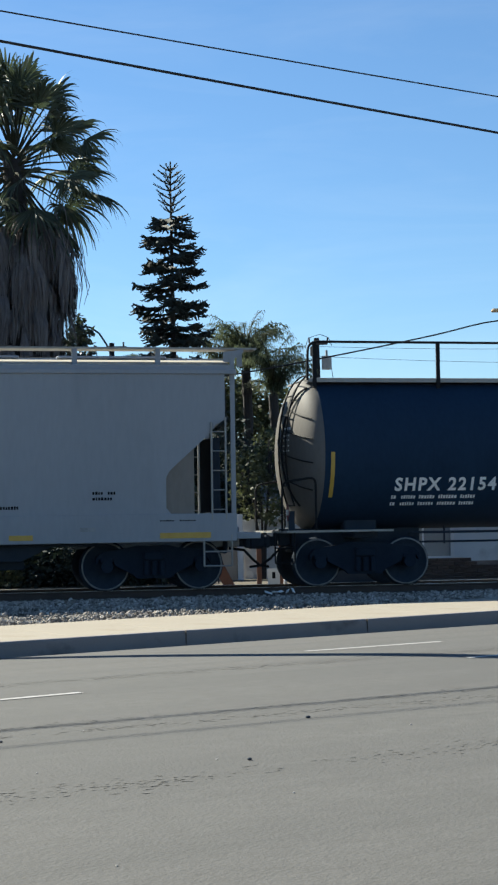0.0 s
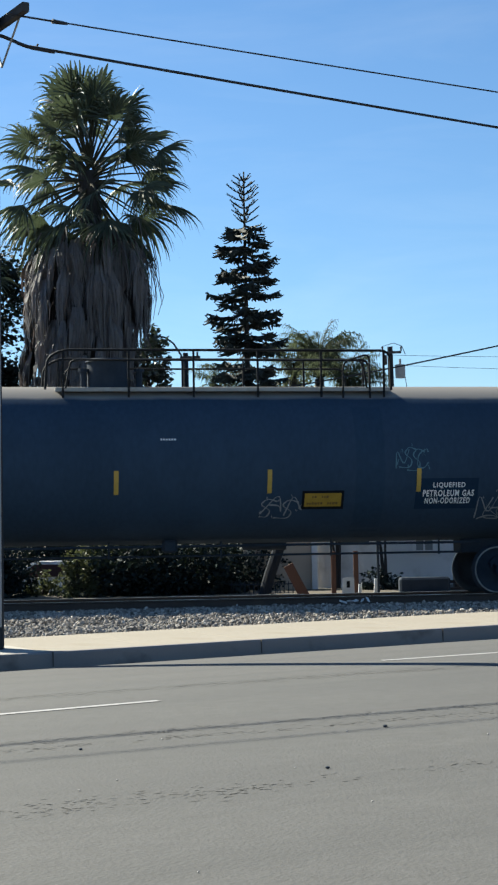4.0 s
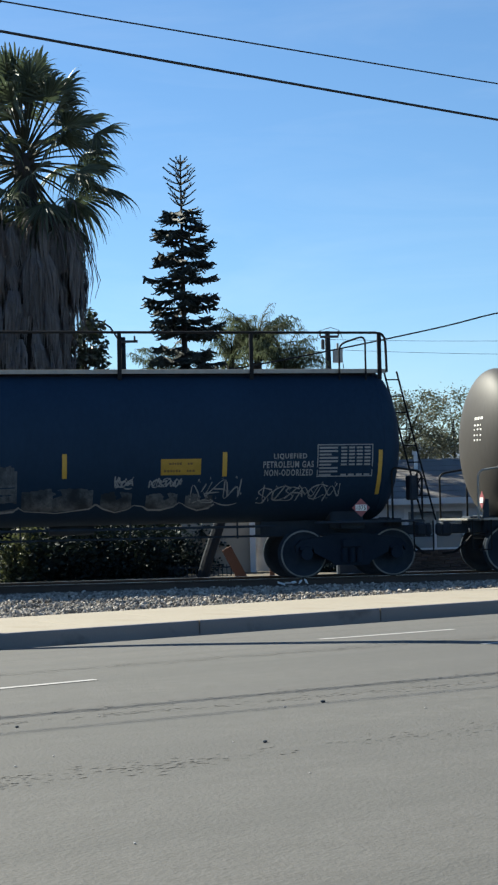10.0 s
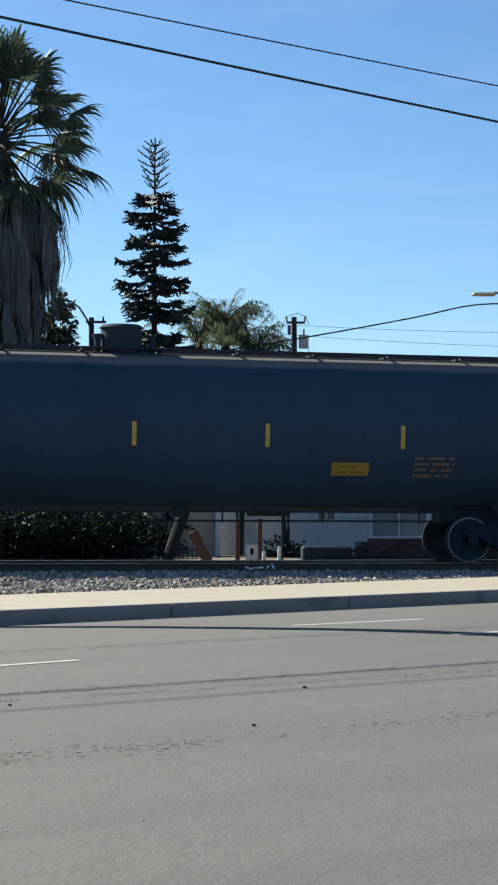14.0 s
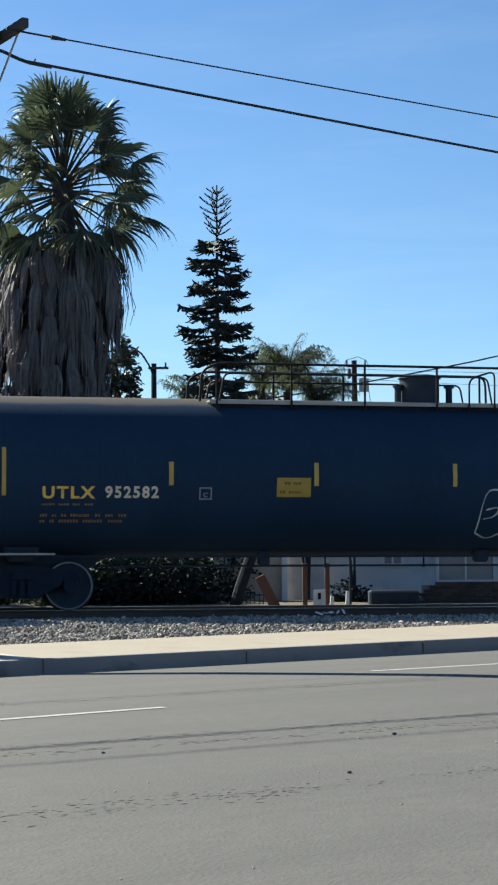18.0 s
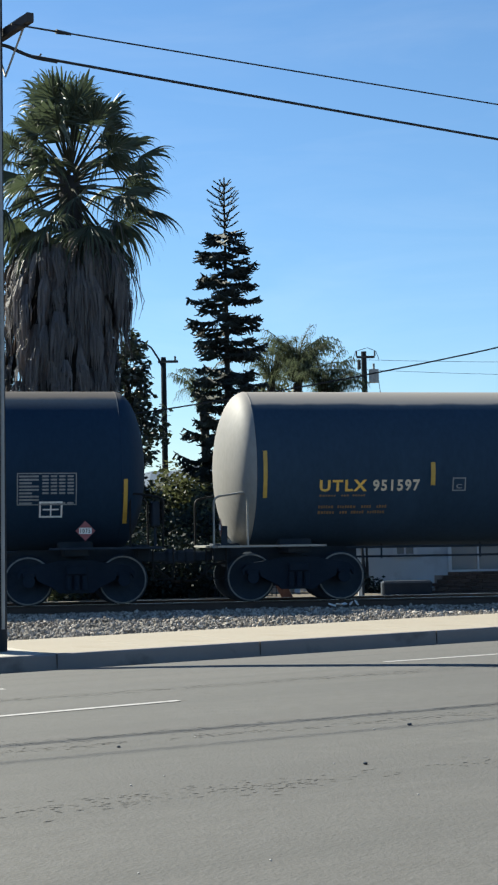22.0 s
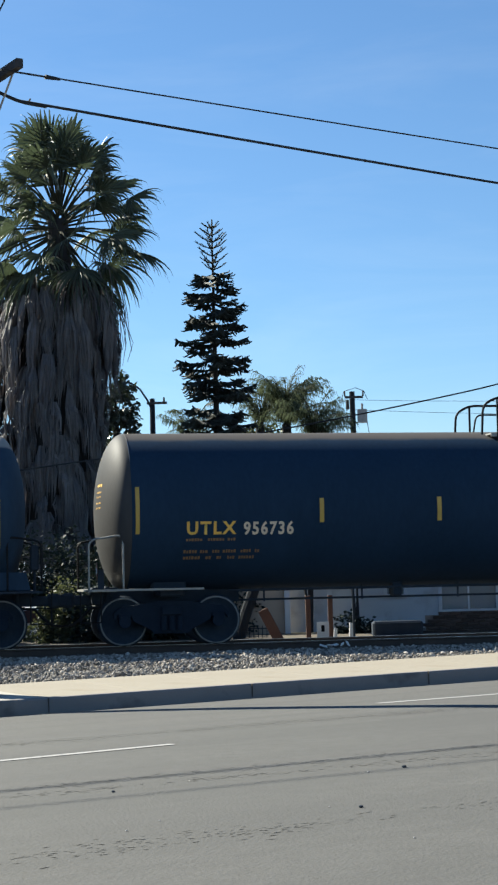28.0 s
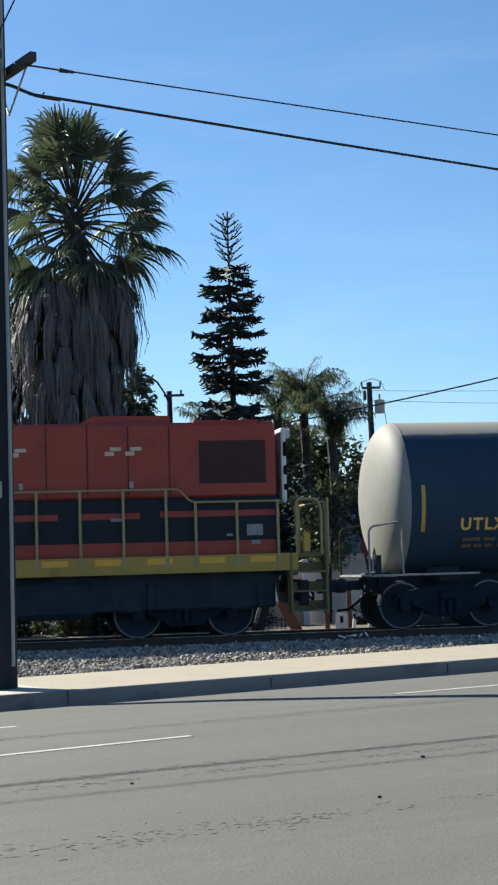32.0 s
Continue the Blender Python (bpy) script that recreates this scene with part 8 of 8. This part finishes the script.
bm = bmesh.new()
box(bm, (0, 0, -0.245), (0.23, 2.6, 0.16), bevel=0.012)
bm.to_mesh(tie_mesh)
bm.free()
for i in range(-34, 35):
    ob = link("tie", tie_mesh, M_TIE, track)
    ob.location = (i * 0.56, rng.uniform(-0.04, 0.04), 0.012)
    ob.rotation_euler.z = rng.uniform(-0.02, 0.02)



# ---- motion of the train: seconds, metres travelled ----
TRAVEL = [(0.0, -0.00), (1.0, 6.87), (2.0, 13.74), (3.0, 20.70), (4.0, 27.41), (5.0, 34.19), (6.0, 40.94), (7.0, 47.65), (8.0, 54.32), (9.0, 60.79), (10.0, 67.66), (11.0, 74.25), (12.0, 80.79), (13.0, 87.30), (14.0, 93.79), (15.0, 100.28), (16.0, 106.77), (17.0, 113.26), (18.0, 119.87), (19.0, 126.26), (20.0, 132.81), (21.0, 139.26), (22.0, 146.08), (23.0, 152.81), (24.0, 159.35), (25.0, 166.12), (26.0, 172.49), (27.0, 178.96), (28.0, 185.45), (29.0, 191.97), (30.0, 198.68), (31.0, 205.05), (32.0, 211.64)]


def travelled(t):
    return float(np.interp(t, [a for a, _ in TRAVEL], [b for _, b in TRAVEL]))


def motions():
    """The whole train rolls to the right; its wheels turn while they are near."""
    cars = [(ob, ob.matrix_basis.copy()) for ob in TANKS + [hopper, loco]]
    turn = {}
    for ob, m in cars:
        s0 = (m.translation - on_track(0).translation).dot(Vector((TC, TS, 0)))
        turn[ob.name] = s0
        walk(ob, [(t, on_track(s0 + d)) for t, d in TRAVEL])
    for w, dx, _ in spinning:
        tr = w.parent
        here = turn[tr.parent.name] + tr.location.x + dx
        times = [0.0] + [t / 10 for t in range(1, 320) if -8.5 < here + travelled(t / 10) < 9.0] + [32.0]
        a, last, rows = 0.0, None, []
        for t in times:
            if last is not None and t - last < 0.15:
                a += (travelled(t) - travelled(last)) / WHEEL_R
            last = t
            rows.append((t, pose(dx, 0, WHEEL_Z, 0, math.degrees(a) % 360, 0)))
        walk(w, rows)


motions()
